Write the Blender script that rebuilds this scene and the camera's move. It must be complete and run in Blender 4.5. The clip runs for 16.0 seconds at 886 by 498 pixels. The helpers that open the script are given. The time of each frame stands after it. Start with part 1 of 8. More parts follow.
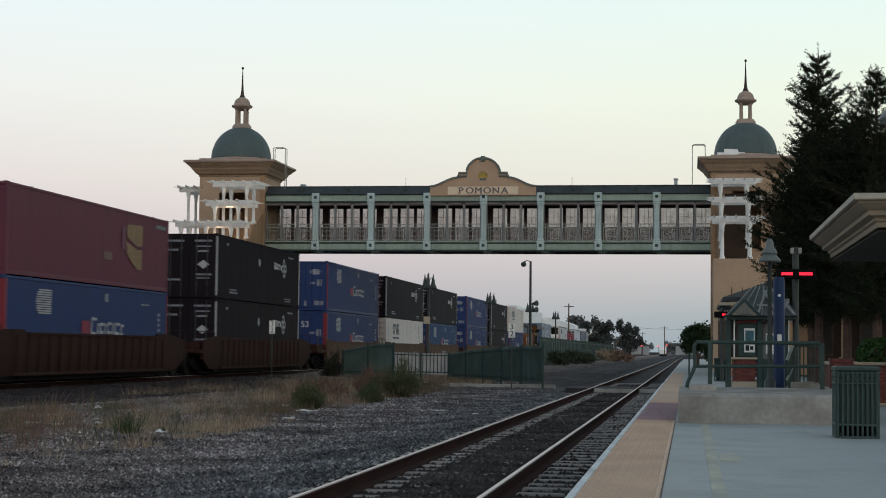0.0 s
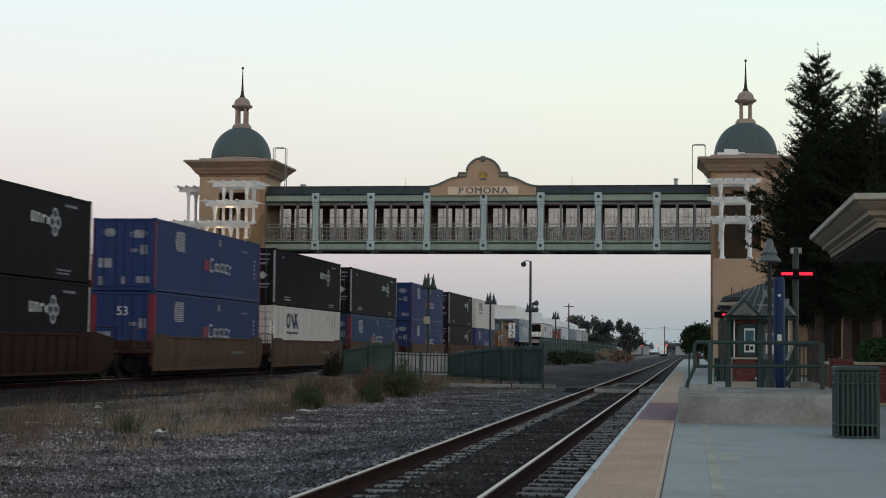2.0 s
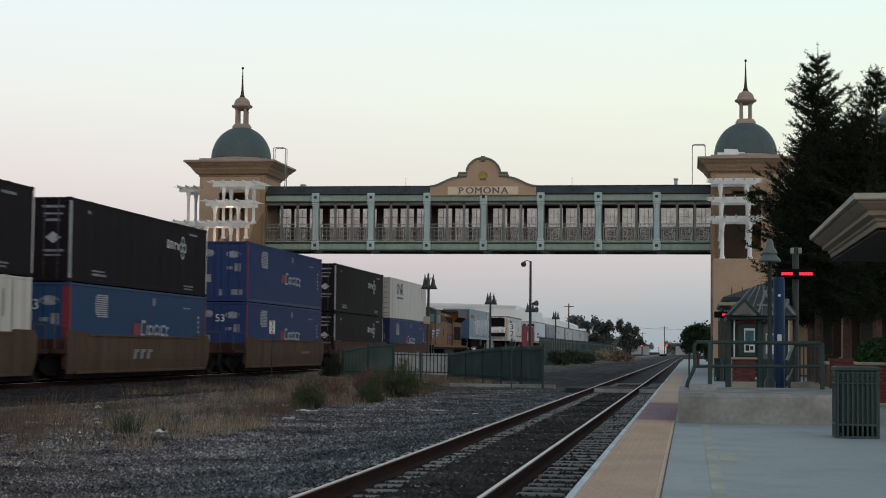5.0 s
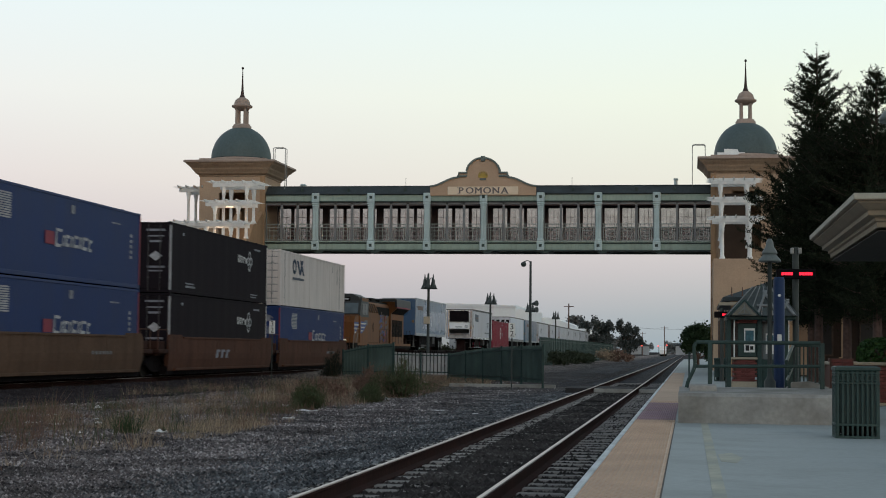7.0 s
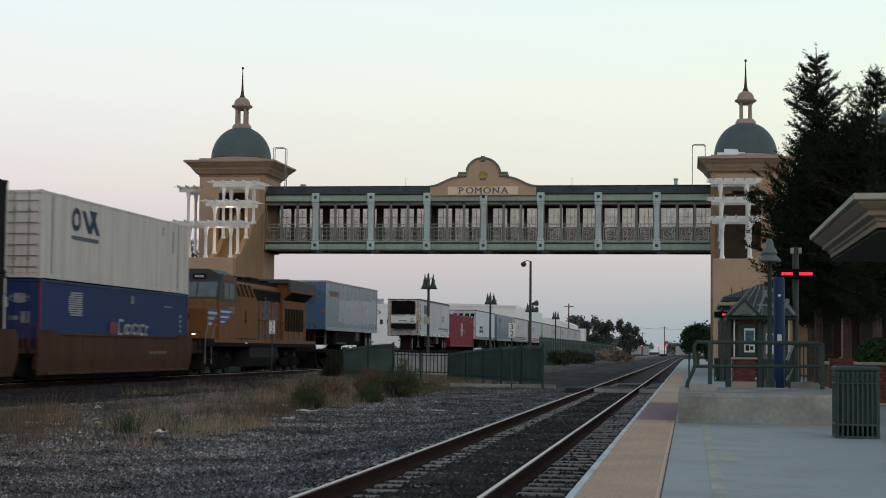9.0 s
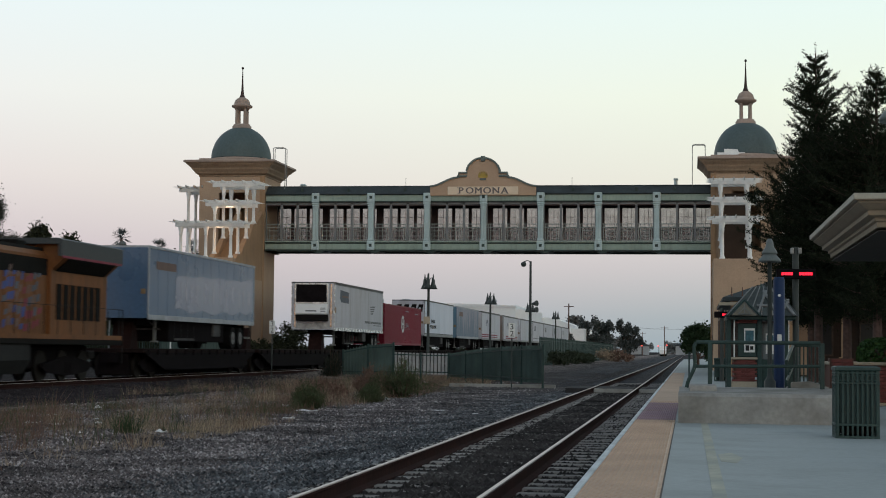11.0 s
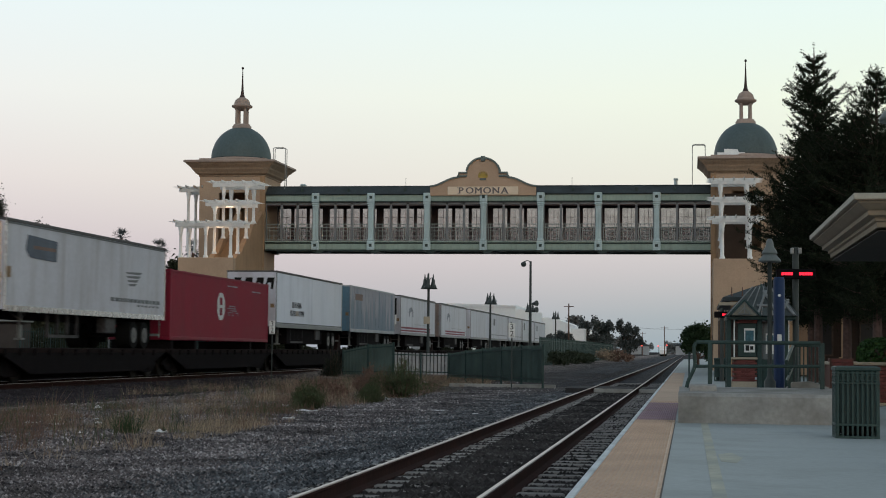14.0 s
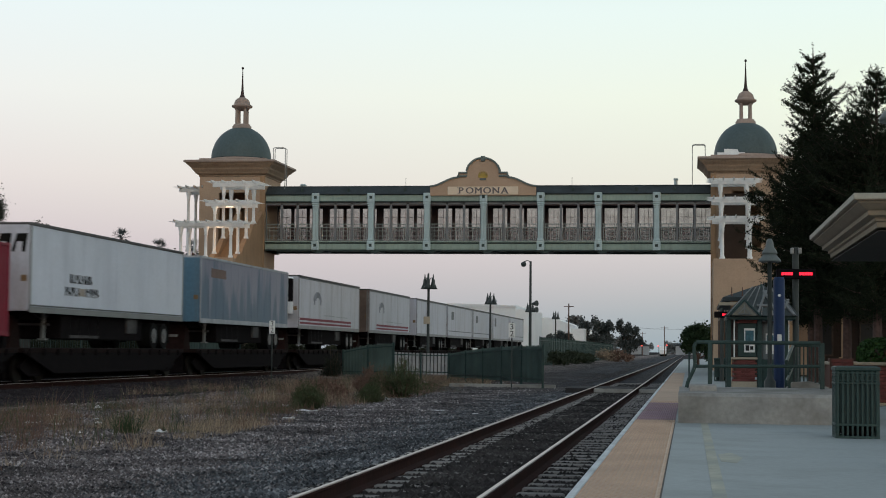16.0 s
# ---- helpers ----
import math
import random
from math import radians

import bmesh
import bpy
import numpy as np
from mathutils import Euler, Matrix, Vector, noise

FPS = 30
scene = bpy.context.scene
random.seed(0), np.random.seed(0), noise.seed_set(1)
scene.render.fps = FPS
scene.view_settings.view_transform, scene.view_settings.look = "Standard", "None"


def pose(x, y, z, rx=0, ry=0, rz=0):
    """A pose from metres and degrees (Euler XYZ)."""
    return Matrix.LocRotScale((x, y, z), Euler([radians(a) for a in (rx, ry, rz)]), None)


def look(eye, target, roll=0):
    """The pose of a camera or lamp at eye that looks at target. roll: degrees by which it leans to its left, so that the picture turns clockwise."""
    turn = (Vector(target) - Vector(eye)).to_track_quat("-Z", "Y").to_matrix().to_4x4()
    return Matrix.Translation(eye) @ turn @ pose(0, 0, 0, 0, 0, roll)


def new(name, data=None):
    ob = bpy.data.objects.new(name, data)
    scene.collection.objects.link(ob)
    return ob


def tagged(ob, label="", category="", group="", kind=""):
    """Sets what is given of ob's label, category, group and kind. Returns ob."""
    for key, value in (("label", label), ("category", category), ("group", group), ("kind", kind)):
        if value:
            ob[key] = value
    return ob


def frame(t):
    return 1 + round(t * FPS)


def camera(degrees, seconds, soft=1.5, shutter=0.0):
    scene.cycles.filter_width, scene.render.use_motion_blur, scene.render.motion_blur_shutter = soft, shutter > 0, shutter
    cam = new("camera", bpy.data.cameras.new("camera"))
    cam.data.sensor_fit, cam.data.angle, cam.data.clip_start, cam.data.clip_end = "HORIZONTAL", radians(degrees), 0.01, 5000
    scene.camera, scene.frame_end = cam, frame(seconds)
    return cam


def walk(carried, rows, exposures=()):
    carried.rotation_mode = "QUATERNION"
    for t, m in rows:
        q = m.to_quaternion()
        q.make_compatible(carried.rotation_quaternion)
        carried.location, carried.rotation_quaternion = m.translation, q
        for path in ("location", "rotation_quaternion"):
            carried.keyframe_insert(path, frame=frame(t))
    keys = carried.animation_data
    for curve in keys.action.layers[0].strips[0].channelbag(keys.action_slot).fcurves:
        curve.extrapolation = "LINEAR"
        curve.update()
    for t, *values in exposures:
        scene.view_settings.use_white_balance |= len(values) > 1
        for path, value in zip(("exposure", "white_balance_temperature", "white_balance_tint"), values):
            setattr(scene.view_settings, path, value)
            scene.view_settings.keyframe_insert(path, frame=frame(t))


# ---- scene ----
# The camera stands still on the platform, on a low tripod.
EYE = Vector((0.0, 0.0, 1.2253))
AHEAD = Vector((-0.146035, 0.987443, 0.060138))
cam = camera(29.746, 16.0, soft=1.0, shutter=0.5)
walk(cam, [(0.0, look(EYE, EYE + AHEAD, 0.588)), (16.0, look(EYE, EYE + AHEAD, 0.588))])

# ---- world, sun ----
world = bpy.data.worlds.new("dusk_sky")
scene.world = world
world.use_nodes = True
wn, wl = world.node_tree.nodes, world.node_tree.links
wn.clear()
w_out = wn.new("ShaderNodeOutputWorld")
w_bg = wn.new("ShaderNodeBackground")
w_sky = wn.new("ShaderNodeTexSky")
w_sky.sky_type = "NISHITA"
w_sky.sun_disc = False
w_sky.sun_elevation = radians(2.0)
w_sky.sun_rotation = radians(150)
w_co = wn.new("ShaderNodeTexCoord")
w_sep = wn.new("ShaderNodeSeparateXYZ")
# dusk sky: rosier to the west (left of the bridge), yellow-green to the east, darker overhead
SKY_W = [(0.0, (0.395, 0.415, 0.485)), (.03, (0.450, 0.440, 0.520)), (.06, (0.540, 0.492, 0.580)), (.10, (0.690, 0.640, 0.676)), (.15, (0.778, 0.780, 0.789)), (.20, (0.758, 0.830, 0.860)), (.42, (0.400, 0.490, 0.550)), (1.0, (0.115, 0.160, 0.225))]
SKY_E = [(0.0, (0.285, 0.400, 0.448)), (.02, (0.318, 0.430, 0.478)), (.052, (0.510, 0.525, 0.575)), (.10, (0.735, 0.748, 0.672)), (.15, (0.792, 0.860, 0.735)), (.20, (0.758, 0.880, 0.840)), (.42, (0.400, 0.498, 0.550)), (1.0, (0.115, 0.160, 0.225))]
ramps = []
for stops in (SKY_W, SKY_E):
    w_ramp = wn.new("ShaderNodeValToRGB")
    el = w_ramp.color_ramp.elements
    while len(el) < len(stops):
        el.new(0.5)
    for e, (p, c) in zip(el, stops):
        e.position, e.color = p, (*c, 1)
    ramps.append(w_ramp)
w_side = wn.new("ShaderNodeMapRange")
w_side.inputs[1].default_value, w_side.inputs[2].default_value = -0.42, 0.12
w_sides = wn.new("ShaderNodeMix")
w_sides.data_type = "RGBA"
w_add = wn.new("ShaderNodeMix")
w_add.data_type, w_add.blend_type = "RGBA", "ADD"
w_add.inputs["Factor"].default_value = 0.05
wl.new(w_co.outputs["Generated"], w_sep.inputs[0])
wl.new(w_sep.outputs["X"], w_side.inputs[0])
for i, r in enumerate(ramps):
    wl.new(w_sep.outputs["Z"], r.inputs[0])
    wl.new(r.outputs[0], w_sides.inputs[6 + i])
wl.new(w_side.outputs[0], w_sides.inputs["Factor"])
wl.new(w_sides.outputs[2], w_add.inputs[6])
wl.new(w_sky.outputs[0], w_add.inputs[7])
wl.new(w_add.outputs[2], w_bg.inputs[0])
w_bg.inputs[1].default_value = 1.0
wl.new(w_bg.outputs[0], w_out.inputs[0])
sun_data = bpy.data.lights.new("sun", "SUN")
sun_data.energy, sun_data.angle, sun_data.color = 0.25, radians(30), (1.0, 0.9, 0.8)
sun = new("sun", sun_data)
sun.matrix_world = look((40, -60, 60), (0, 20, 0))


# ---- mesh tools ----
class Msh:
    """A mesh in the making: corners, faces, and which faces are smooth."""

    def __init__(self):
        self.v, self.f, self.s = [], [], []

    def add(self, v, f, smooth=False):
        n = len(self.v)
        self.v.extend(v)
        self.f.extend([[i + n for i in g] for g in f])
        self.s.extend([smooth] * len(f))
        return self

    def box(self, x0, x1, y0, y1, z0, z1, bev=0.0):
        lo, hi = (x0, y0, z0), (x1, y1, z1)
        if bev <= 0:
            v = [(hi[0] if i & 1 else lo[0], hi[1] if i & 2 else lo[1], hi[2] if i & 4 else lo[2]) for i in range(8)]
            return self.add(v, [(0, 2, 3, 1), (4, 5, 7, 6), (0, 1, 5, 4), (2, 6, 7, 3), (0, 4, 6, 2), (1, 3, 7, 5)])
        v = []
        for i in range(8):
            s = [1 if i & 1 else 0, 1 if i & 2 else 0, 1 if i & 4 else 0]
            for a in range(3):
                v.append(tuple((hi[k] - (0 if k == a else bev)) if s[k] else (lo[k] + (0 if k == a else bev)) for k in range(3)))
        f = []
        for a in range(3):
            b, c = (a + 1) % 3, (a + 2) % 3
            for s in (0, 1):
                q = [(s << a) | (m << b) | (n << c) for m, n in ((0, 0), (1, 0), (1, 1), (0, 1))]
                f.append([i * 3 + a for i in (q if s else q[::-1])])
            for m in (0, 1):
                for n in (0, 1):
                    i = (m << b) | (n << c)
                    j = i | (1 << a)
                    g = [i * 3 + b, j * 3 + b, j * 3 + c, i * 3 + c]
                    f.append(g if m == n else g[::-1])
        for i in range(8):
            g = [i * 3, i * 3 + 1, i * 3 + 2]
            f.append(g if bin(i).count("1") % 2 else g[::-1])
        return self.add(v, f)

    def cyl(self, p, q, r, r2=None, n=10, cap=True, smooth=True):
        p, q = Vector(p), Vector(q)
        r2 = r if r2 is None else r2
        d = (q - p).normalized()
        a = d.cross(Vector((0, 0, 1)) if abs(d.z) < 0.9 else Vector((1, 0, 0))).normalized()
        b = d.cross(a)
        v = []
        for c, rr in ((p, r), (q, r2)):
            for i in range(n):
                t = 2 * math.pi * i / n
                v.append(tuple(c + (a * math.cos(t) + b * math.sin(t)) * rr))
        self.add(v, [(i, (i + 1) % n, n + (i + 1) % n, n + i) for i in range(n)], smooth)
        if cap:
            self.add(v[:n], [list(range(n))[::-1]])
            self.add(v[n:], [list(range(n))])
        return self

    def lathe(self, x, y, prof, n=20, smooth=True):
        v = [(x + r * math.cos(2 * math.pi * i / n), y + r * math.sin(2 * math.pi * i / n), z) for r, z in prof for i in range(n)]
        f = [(k * n + i, k * n + (i + 1) % n, (k + 1) * n + (i + 1) % n, (k + 1) * n + i) for k in range(len(prof) - 1) for i in range(n)]
        return self.add(v, f, smooth)

    def prism(self, poly, axis, a, b):
        put = {"x": lambda p, t: (t, p[0], p[1]), "y": lambda p, t: (p[0], t, p[1]), "z": lambda p, t: (p[0], p[1], t)}[axis]
        n = len(poly)
        self.add([put(p, a) for p in poly] + [put(p, b) for p in poly],
                 [list(range(n))[::-1], list(range(n, 2 * n))] + [(i, (i + 1) % n, n + (i + 1) % n, n + i) for i in range(n)])
        return self

    def tube(self, path, r, n=8):
        for p, q in zip(path, path[1:]):
            self.cyl(p, q, r, n=n)
        return self

    def frustum(self, cx, cy, rings):
        """Stacked rectangles: (half width, half depth, z)."""
        v = [(cx + sx * w, cy + sy * d, z) for w, d, z in rings for sx, sy in ((-1, -1), (1, -1), (1, 1), (-1, 1))]
        f = [(k * 4 + i, k * 4 + (i + 1) % 4, k * 4 + 4 + (i + 1) % 4, k * 4 + 4 + i) for k in range(len(rings) - 1) for i in range(4)]
        f += [(3, 2, 1, 0), tuple(len(v) - 4 + i for i in range(4))]
        return self.add(v, f)

    def mesh(self, name, material, recalc=True):
        me = bpy.data.meshes.new(name)
        me.from_pydata(self.v, [], self.f)
        me.polygons.foreach_set("use_smooth", self.s)
        if recalc and len(self.f) < 6000:
            bm = bmesh.new()
            bm.from_mesh(me)
            bmesh.ops.recalc_face_normals(bm, faces=bm.faces)
            bm.to_mesh(me)
            bm.free()
        me.materials.append(material)
        me.update()
        return me


def part(name, m, material, parent=None, label="", loc=None):
    """Links a mesh as one object, under a thing or a part if one is given."""
    ob = new(name, m.mesh(name, material) if isinstance(m, Msh) else m)
    if parent is not None:
        ob.parent = parent
    if loc:
        ob.location = loc
    if label:
        ob["label"] = label
    return ob


def thing(name, label, category, loc=(0, 0, 0), rz=0.0, group="", kind=""):
    ob = new(name)
    ob.empty_display_size = 0.2
    ob.location = loc
    ob.rotation_euler = (0, 0, radians(rz))
    return tagged(ob, label, category, group, kind)


def solid(name, m, material, label="", category="", group="", kind="structure"):
    """A thing of one mesh."""
    return tagged(part(name, m, material), label, category, group, kind)


def lettering(text, size, material, name, parent, m, depth=0.004, xs=1.0, bold=0.0):
    cu = bpy.data.curves.new(name, "FONT")
    cu.body, cu.size, cu.extrude, cu.align_x, cu.align_y, cu.offset = text, size, depth, "CENTER", "CENTER", size * bold
    tmp = new(name, cu)
    me = bpy.data.meshes.new_from_object(tmp.evaluated_get(bpy.context.evaluated_depsgraph_get()))
    bpy.data.objects.remove(tmp)
    me.materials.clear()
    me.materials.append(material)
    me.transform(Matrix.Diagonal((xs, 1, 1, 1)))
    ob = new(name, me)
    ob.parent = parent
    ob.matrix_local = m
    return ob


FACE_CAM = Matrix.Rotation(radians(90), 4, "X")           # lettering that faces -y


# ---- materials ----
def surf(name, col, rough=0.6, metal=0.0, var=0.18, scale=1.5, fine=30.0, bump=0.15, dirt=None, streak=0.0, rand=0.0, stain=0.35, spec=0.3, sw=3.0):
    """A worn surface: broad stains, fine grain, relief; streaks run down it where asked."""
    ma = bpy.data.materials.new(name)
    ma.use_nodes = True
    nt = ma.node_tree
    n, k = nt.nodes, nt.links
    bs = n["Principled BSDF"]
    co = n.new("ShaderNodeTexCoord")
    big = n.new("ShaderNodeTexNoise")
    big.inputs["Scale"].default_value, big.inputs["Detail"].default_value = scale, 7
    small = n.new("ShaderNodeTexNoise")
    small.inputs["Scale"].default_value, small.inputs["Detail"].default_value = fine, 4
    k.new(co.outputs["Object"], big.inputs["Vector"])
    k.new(co.outputs["Object"], small.inputs["Vector"])
    r1 = n.new("ShaderNodeValToRGB")
    a, b = r1.color_ramp.elements
    a.position, b.position = 0.3, 0.7
    a.color = (*[c * (1 - var) for c in col], 1)
    b.color = (*[min(1, c * (1 + var)) for c in col], 1)
    k.new(big.outputs["Fac"], r1.inputs[0])
    r2 = n.new("ShaderNodeMapRange")
    r2.inputs[1].default_value, r2.inputs[2].default_value = 0.25, 0.75
    r2.inputs[3].default_value, r2.inputs[4].default_value = 1 - var, 1 + var * 0.6
    k.new(small.outputs["Fac"], r2.inputs[0])
    mul = n.new("ShaderNodeMix")
    mul.data_type, mul.blend_type = "RGBA", "MULTIPLY"
    mul.inputs["Factor"].default_value = 1
    k.new(r1.outputs[0], mul.inputs[6])
    k.new(r2.outputs[0], mul.inputs[7])
    last = mul.outputs[2]
    if dirt:
        mp = n.new("ShaderNodeMapping")
        mp.inputs["Scale"].default_value = (sw, sw, 0.12) if streak else (0.8, 0.8, 0.8)
        k.new(co.outputs["Object"], mp.inputs[0])
        d = n.new("ShaderNodeTexNoise")
        d.inputs["Scale"].default_value, d.inputs["Detail"].default_value = 1.6, 8
        k.new(mp.outputs[0], d.inputs["Vector"])
        dr = n.new("ShaderNodeMapRange")
        dr.inputs[1].default_value, dr.inputs[2].default_value = 0.48, 0.75
        dr.inputs[3].default_value, dr.inputs[4].default_value = 0.0, stain if not streak else streak
        k.new(d.outputs["Fac"], dr.inputs[0])
        mx = n.new("ShaderNodeMix")
        mx.data_type = "RGBA"
        mx.inputs[7].default_value = (*dirt, 1)
        k.new(dr.outputs[0], mx.inputs["Factor"])
        k.new(last, mx.inputs[6])
        last = mx.outputs[2]
    if rand:
        oi = n.new("ShaderNodeObjectInfo")
        rr = n.new("ShaderNodeMapRange")
        rr.inputs[3].default_value, rr.inputs[4].default_value = 1 - rand, 1 + rand
        k.new(oi.outputs["Random"], rr.inputs[0])
        m2 = n.new("ShaderNodeMix")
        m2.data_type, m2.blend_type = "RGBA", "MULTIPLY"
        m2.inputs["Factor"].default_value = 1
        k.new(last, m2.inputs[6])
        k.new(rr.outputs[0], m2.inputs[7])
        last = m2.outputs[2]
    k.new(last, bs.inputs["Base Color"])
    ro = n.new("ShaderNodeMapRange")
    ro.inputs[3].default_value, ro.inputs[4].default_value = max(0.03, rough - 0.1), min(1, rough + 0.12)
    k.new(big.outputs["Fac"], ro.inputs[0])
    k.new(ro.outputs[0], bs.inputs["Roughness"])
    bs.inputs["Metallic"].default_value = metal
    bs.inputs["Specular IOR Level"].default_value = spec
    if bump:
        bp = n.new("ShaderNodeBump")
        bp.inputs["Strength"].default_value, bp.inputs["Distance"].default_value = bump, 0.02
        k.new(small.outputs["Fac"], bp.inputs["Height"])
        k.new(bp.outputs[0], bs.inputs["Normal"])
    return ma


def islands(name, cols, rough=0.8, patch=0.0, size=.55):
    """For masses of small pieces: each takes one of the colours by chance."""
    ma = bpy.data.materials.new(name)
    ma.use_nodes = True
    n, k = ma.node_tree.nodes, ma.node_tree.links
    bs = n["Principled BSDF"]
    g = n.new("ShaderNodeNewGeometry")
    r = n.new("ShaderNodeValToRGB")
    e = r.color_ramp.elements
    while len(e) < len(cols):
        e.new(0.5)
    for i, c in enumerate(cols):
        e[i].position, e[i].color = i / max(1, len(cols) - 1), (*c, 1)
    k.new(g.outputs["Random Per Island"], r.inputs[0])
    last = r.outputs[0]
    if patch:
        co = n.new("ShaderNodeTexCoord")
        no = n.new("ShaderNodeTexNoise")
        no.inputs["Scale"].default_value, no.inputs["Detail"].default_value, no.inputs["Roughness"].default_value = size, 6, .7
        k.new(co.outputs["Object"], no.inputs["Vector"])
        mr = n.new("ShaderNodeMapRange")
        mr.inputs[1].default_value, mr.inputs[2].default_value = .36, .64
        mr.inputs[3].default_value, mr.inputs[4].default_value = 1 - patch, 1 + patch
        k.new(no.outputs["Fac"], mr.inputs[0])
        mu = n.new("ShaderNodeMix")
        mu.data_type, mu.blend_type = "RGBA", "MULTIPLY"
        mu.inputs["Factor"].default_value = 1
        k.new(last, mu.inputs[6])
        k.new(mr.outputs[0], mu.inputs[7])
        last = mu.outputs[2]
    k.new(last, bs.inputs["Base Color"])
    bs.inputs["Roughness"].default_value = rough
    bs.inputs["Specular IOR Level"].default_value = 0.12
    return ma


def glow(name, col, strength):
    ma = bpy.data.materials.new(name)
    ma.use_nodes = True
    bs = ma.node_tree.nodes["Principled BSDF"]
    bs.inputs["Base Color"].default_value = (*col, 1)
    bs.inputs["Emission Color"].default_value = (*col, 1)
    bs.inputs["Emission Strength"].default_value = strength
    return ma


STUCCO = surf("tan_stucco", (.47, .335, .235), .85, var=.1, scale=.5, fine=14, bump=.25, dirt=(.28, .2, .14), streak=.1)
STUCCO_DARK = surf("ochre_stucco", (.40, .255, .15), .85, var=.12, scale=.5, fine=14, bump=.25, dirt=(.2, .13, .08), streak=.3)
CORNICE = surf("weathered_cornice_plaster", (.36, .26, .18), .8, var=.15, scale=.7, fine=10, dirt=(.16, .11, .08), streak=.4)
LANTERN = surf("pinkish_plaster", (.40, .31, .26), .8, var=.12, scale=.8, fine=12, dirt=(.2, .15, .12), streak=.3)
DOME = surf("green_grey_copper", (.085, .118, .122), .55, var=.14, scale=.5, fine=8, bump=.08, dirt=(.13, .16, .15), streak=.3)
PALE_GREEN = surf("pale_sage_paint", (.315, .395, .34), .6, var=.1, scale=.8, fine=9, bump=.08, dirt=(.14, .16, .13), streak=.35)
PILASTER = surf("light_blue_grey_paint", (0.49, 0.60, 0.61), .6, var=.1, scale=.9, fine=9, bump=.08, dirt=(.2, .22, .2), streak=.35)
DARK_GREEN = surf("dark_green_steel_paint", (.035, .055, .05), .5, var=.2, scale=2, fine=12, bump=.05)
GREY_FRAME = surf("grey_mauve_frame_paint", (.195, .198, .20), .6, var=.15, scale=1, fine=12, bump=.05)
SHINGLE = surf("slate_grey_roofing", (.045, .055, .058), .7, var=.3, scale=1.2, fine=9, bump=.3)
# walkway parts and gateway: their shade is put into this dark brown
INTERIOR = surf("walkway_shade_brown", (.085, .062, .060), .8, var=.1)
WHITE_PAINT = surf("white_timber_paint", (.86, .86, .84), .55, var=.07, scale=2, fine=15, bump=.08, dirt=(.42, .40, .36), streak=.15)
SIGN_CREAM = surf("cream_sign_panel", (.78, .64, .49), .7, var=.05)
LETTER_GREY = surf("dark_grey_letters", (.17, .145, .145), .6, var=.1)
GOLD = surf("faded_gold", (.42, .30, .07), .5, var=.2, fine=6)
TEAL_STEEL = surf("teal_green_steel", (.032, .062, .058), .45, var=.2, scale=2, fine=20, bump=.05)
TEAL_MESH = surf("teal_screen_fabric", (.09, .132, .122), .8, var=.25, scale=.7, fine=40, dirt=(.06, .07, .06), streak=.4)
CONCRETE = surf("grey_concrete", (.32, .315, .30), .85, var=.2, scale=1.6, fine=14, bump=.2, dirt=(.13, .12, .105), stain=.75)
PLATFORM = surf("smooth_platform_concrete", (.33, .366, .373), .6, var=.1, scale=.35, fine=14, bump=.06, dirt=(.18, .19, .19), stain=.45)
TACTILE = surf("worn_yellow_tactile", (.53, .375, .275), .75, var=.1, scale=1.2, fine=20, bump=.08, dirt=(.40, .28, .20), stain=.4)
TACTILE_WINE = surf("purple_tactile", (.28, .19, .225), .75, var=.14, scale=1.2, fine=20, dirt=(.28, .19, .15), stain=.6)
JOINT_DARK = surf("dark_joint_sealant", (.09, .08, .075), .8, var=.2)
TACTILE_PALE = surf("pale_worn_tactile", (.62, .47, .36), .75, var=.12, fine=20)
WHITE_LINE = surf("worn_white_line", (.62, .66, .68), .7, var=.15, scale=1.5, fine=9, dirt=(.25, .25, .25), stain=.6)
YELLOW_LINE = surf("faded_yellow_line", (.42, .42, .345), .75, var=.18, scale=1.2, fine=9, dirt=(.27, .30, .30), stain=1.0)
RAIL_TOP = surf("polished_rail_head", (.50, .42, .415), .34, .85, var=.08, fine=6, bump=0)
RAIL_RUST = surf("dark_rusty_rail", (.034, .0148, .0132), .9, 0, var=.3, fine=9, spec=.1)
TIE = surf("concrete_tie", (.30, .28, .27), .9, var=.2, scale=2, fine=20, dirt=(.06, .05, .045), stain=.8, rand=.25)
BRICK = surf("red_brick", (.19, .062, .055), .85, var=.2, scale=4, fine=25, rand=.2)
BEIGE = surf("beige_cap_stone", (.45, .38, .29), .8, var=.1)
BARK = surf("reddish_bark", (.135, .078, .06), .9, var=.35, scale=3, fine=14, bump=.5)
TRUNK_DARK = surf("dark_fibrous_bark", (.085, .052, .044), .95, var=.35, scale=2, fine=10, bump=.5, dirt=(.03, .022, .02), streak=.8, sw=6)
# near black: the gloom below the wagons is put into this colour
BLACK_STEEL = surf("near_black_steel", (.0095, .0075, .0085), .95, var=.3, scale=2, fine=10, spec=.08)
WHEEL = surf("worn_wheel_steel", (.02, .017, .015), .7, .2, var=.3, fine=8, spec=.15)
RUBBER = surf("tyre_rubber", (.008, .008, .008), .9, var=.2, spec=.1)
CHROME = surf("polished_aluminium", (.62, .60, .58), .25, .9, var=.1, scale=3, fine=9, bump=.03)
GEAR_GREY = surf("grimy_grey_steel", (.075, .072, .074), .7, .2, var=.4, scale=3, fine=9, dirt=(.015, .013, .013), stain=.8)
GREY_STEEL = surf("galvanised_steel", (.25, .26, .26), .5, .3, var=.12)


# ---- ground ----
EAST_C, WEST_C = -2.48, -22.1      # centre lines of the two tracks


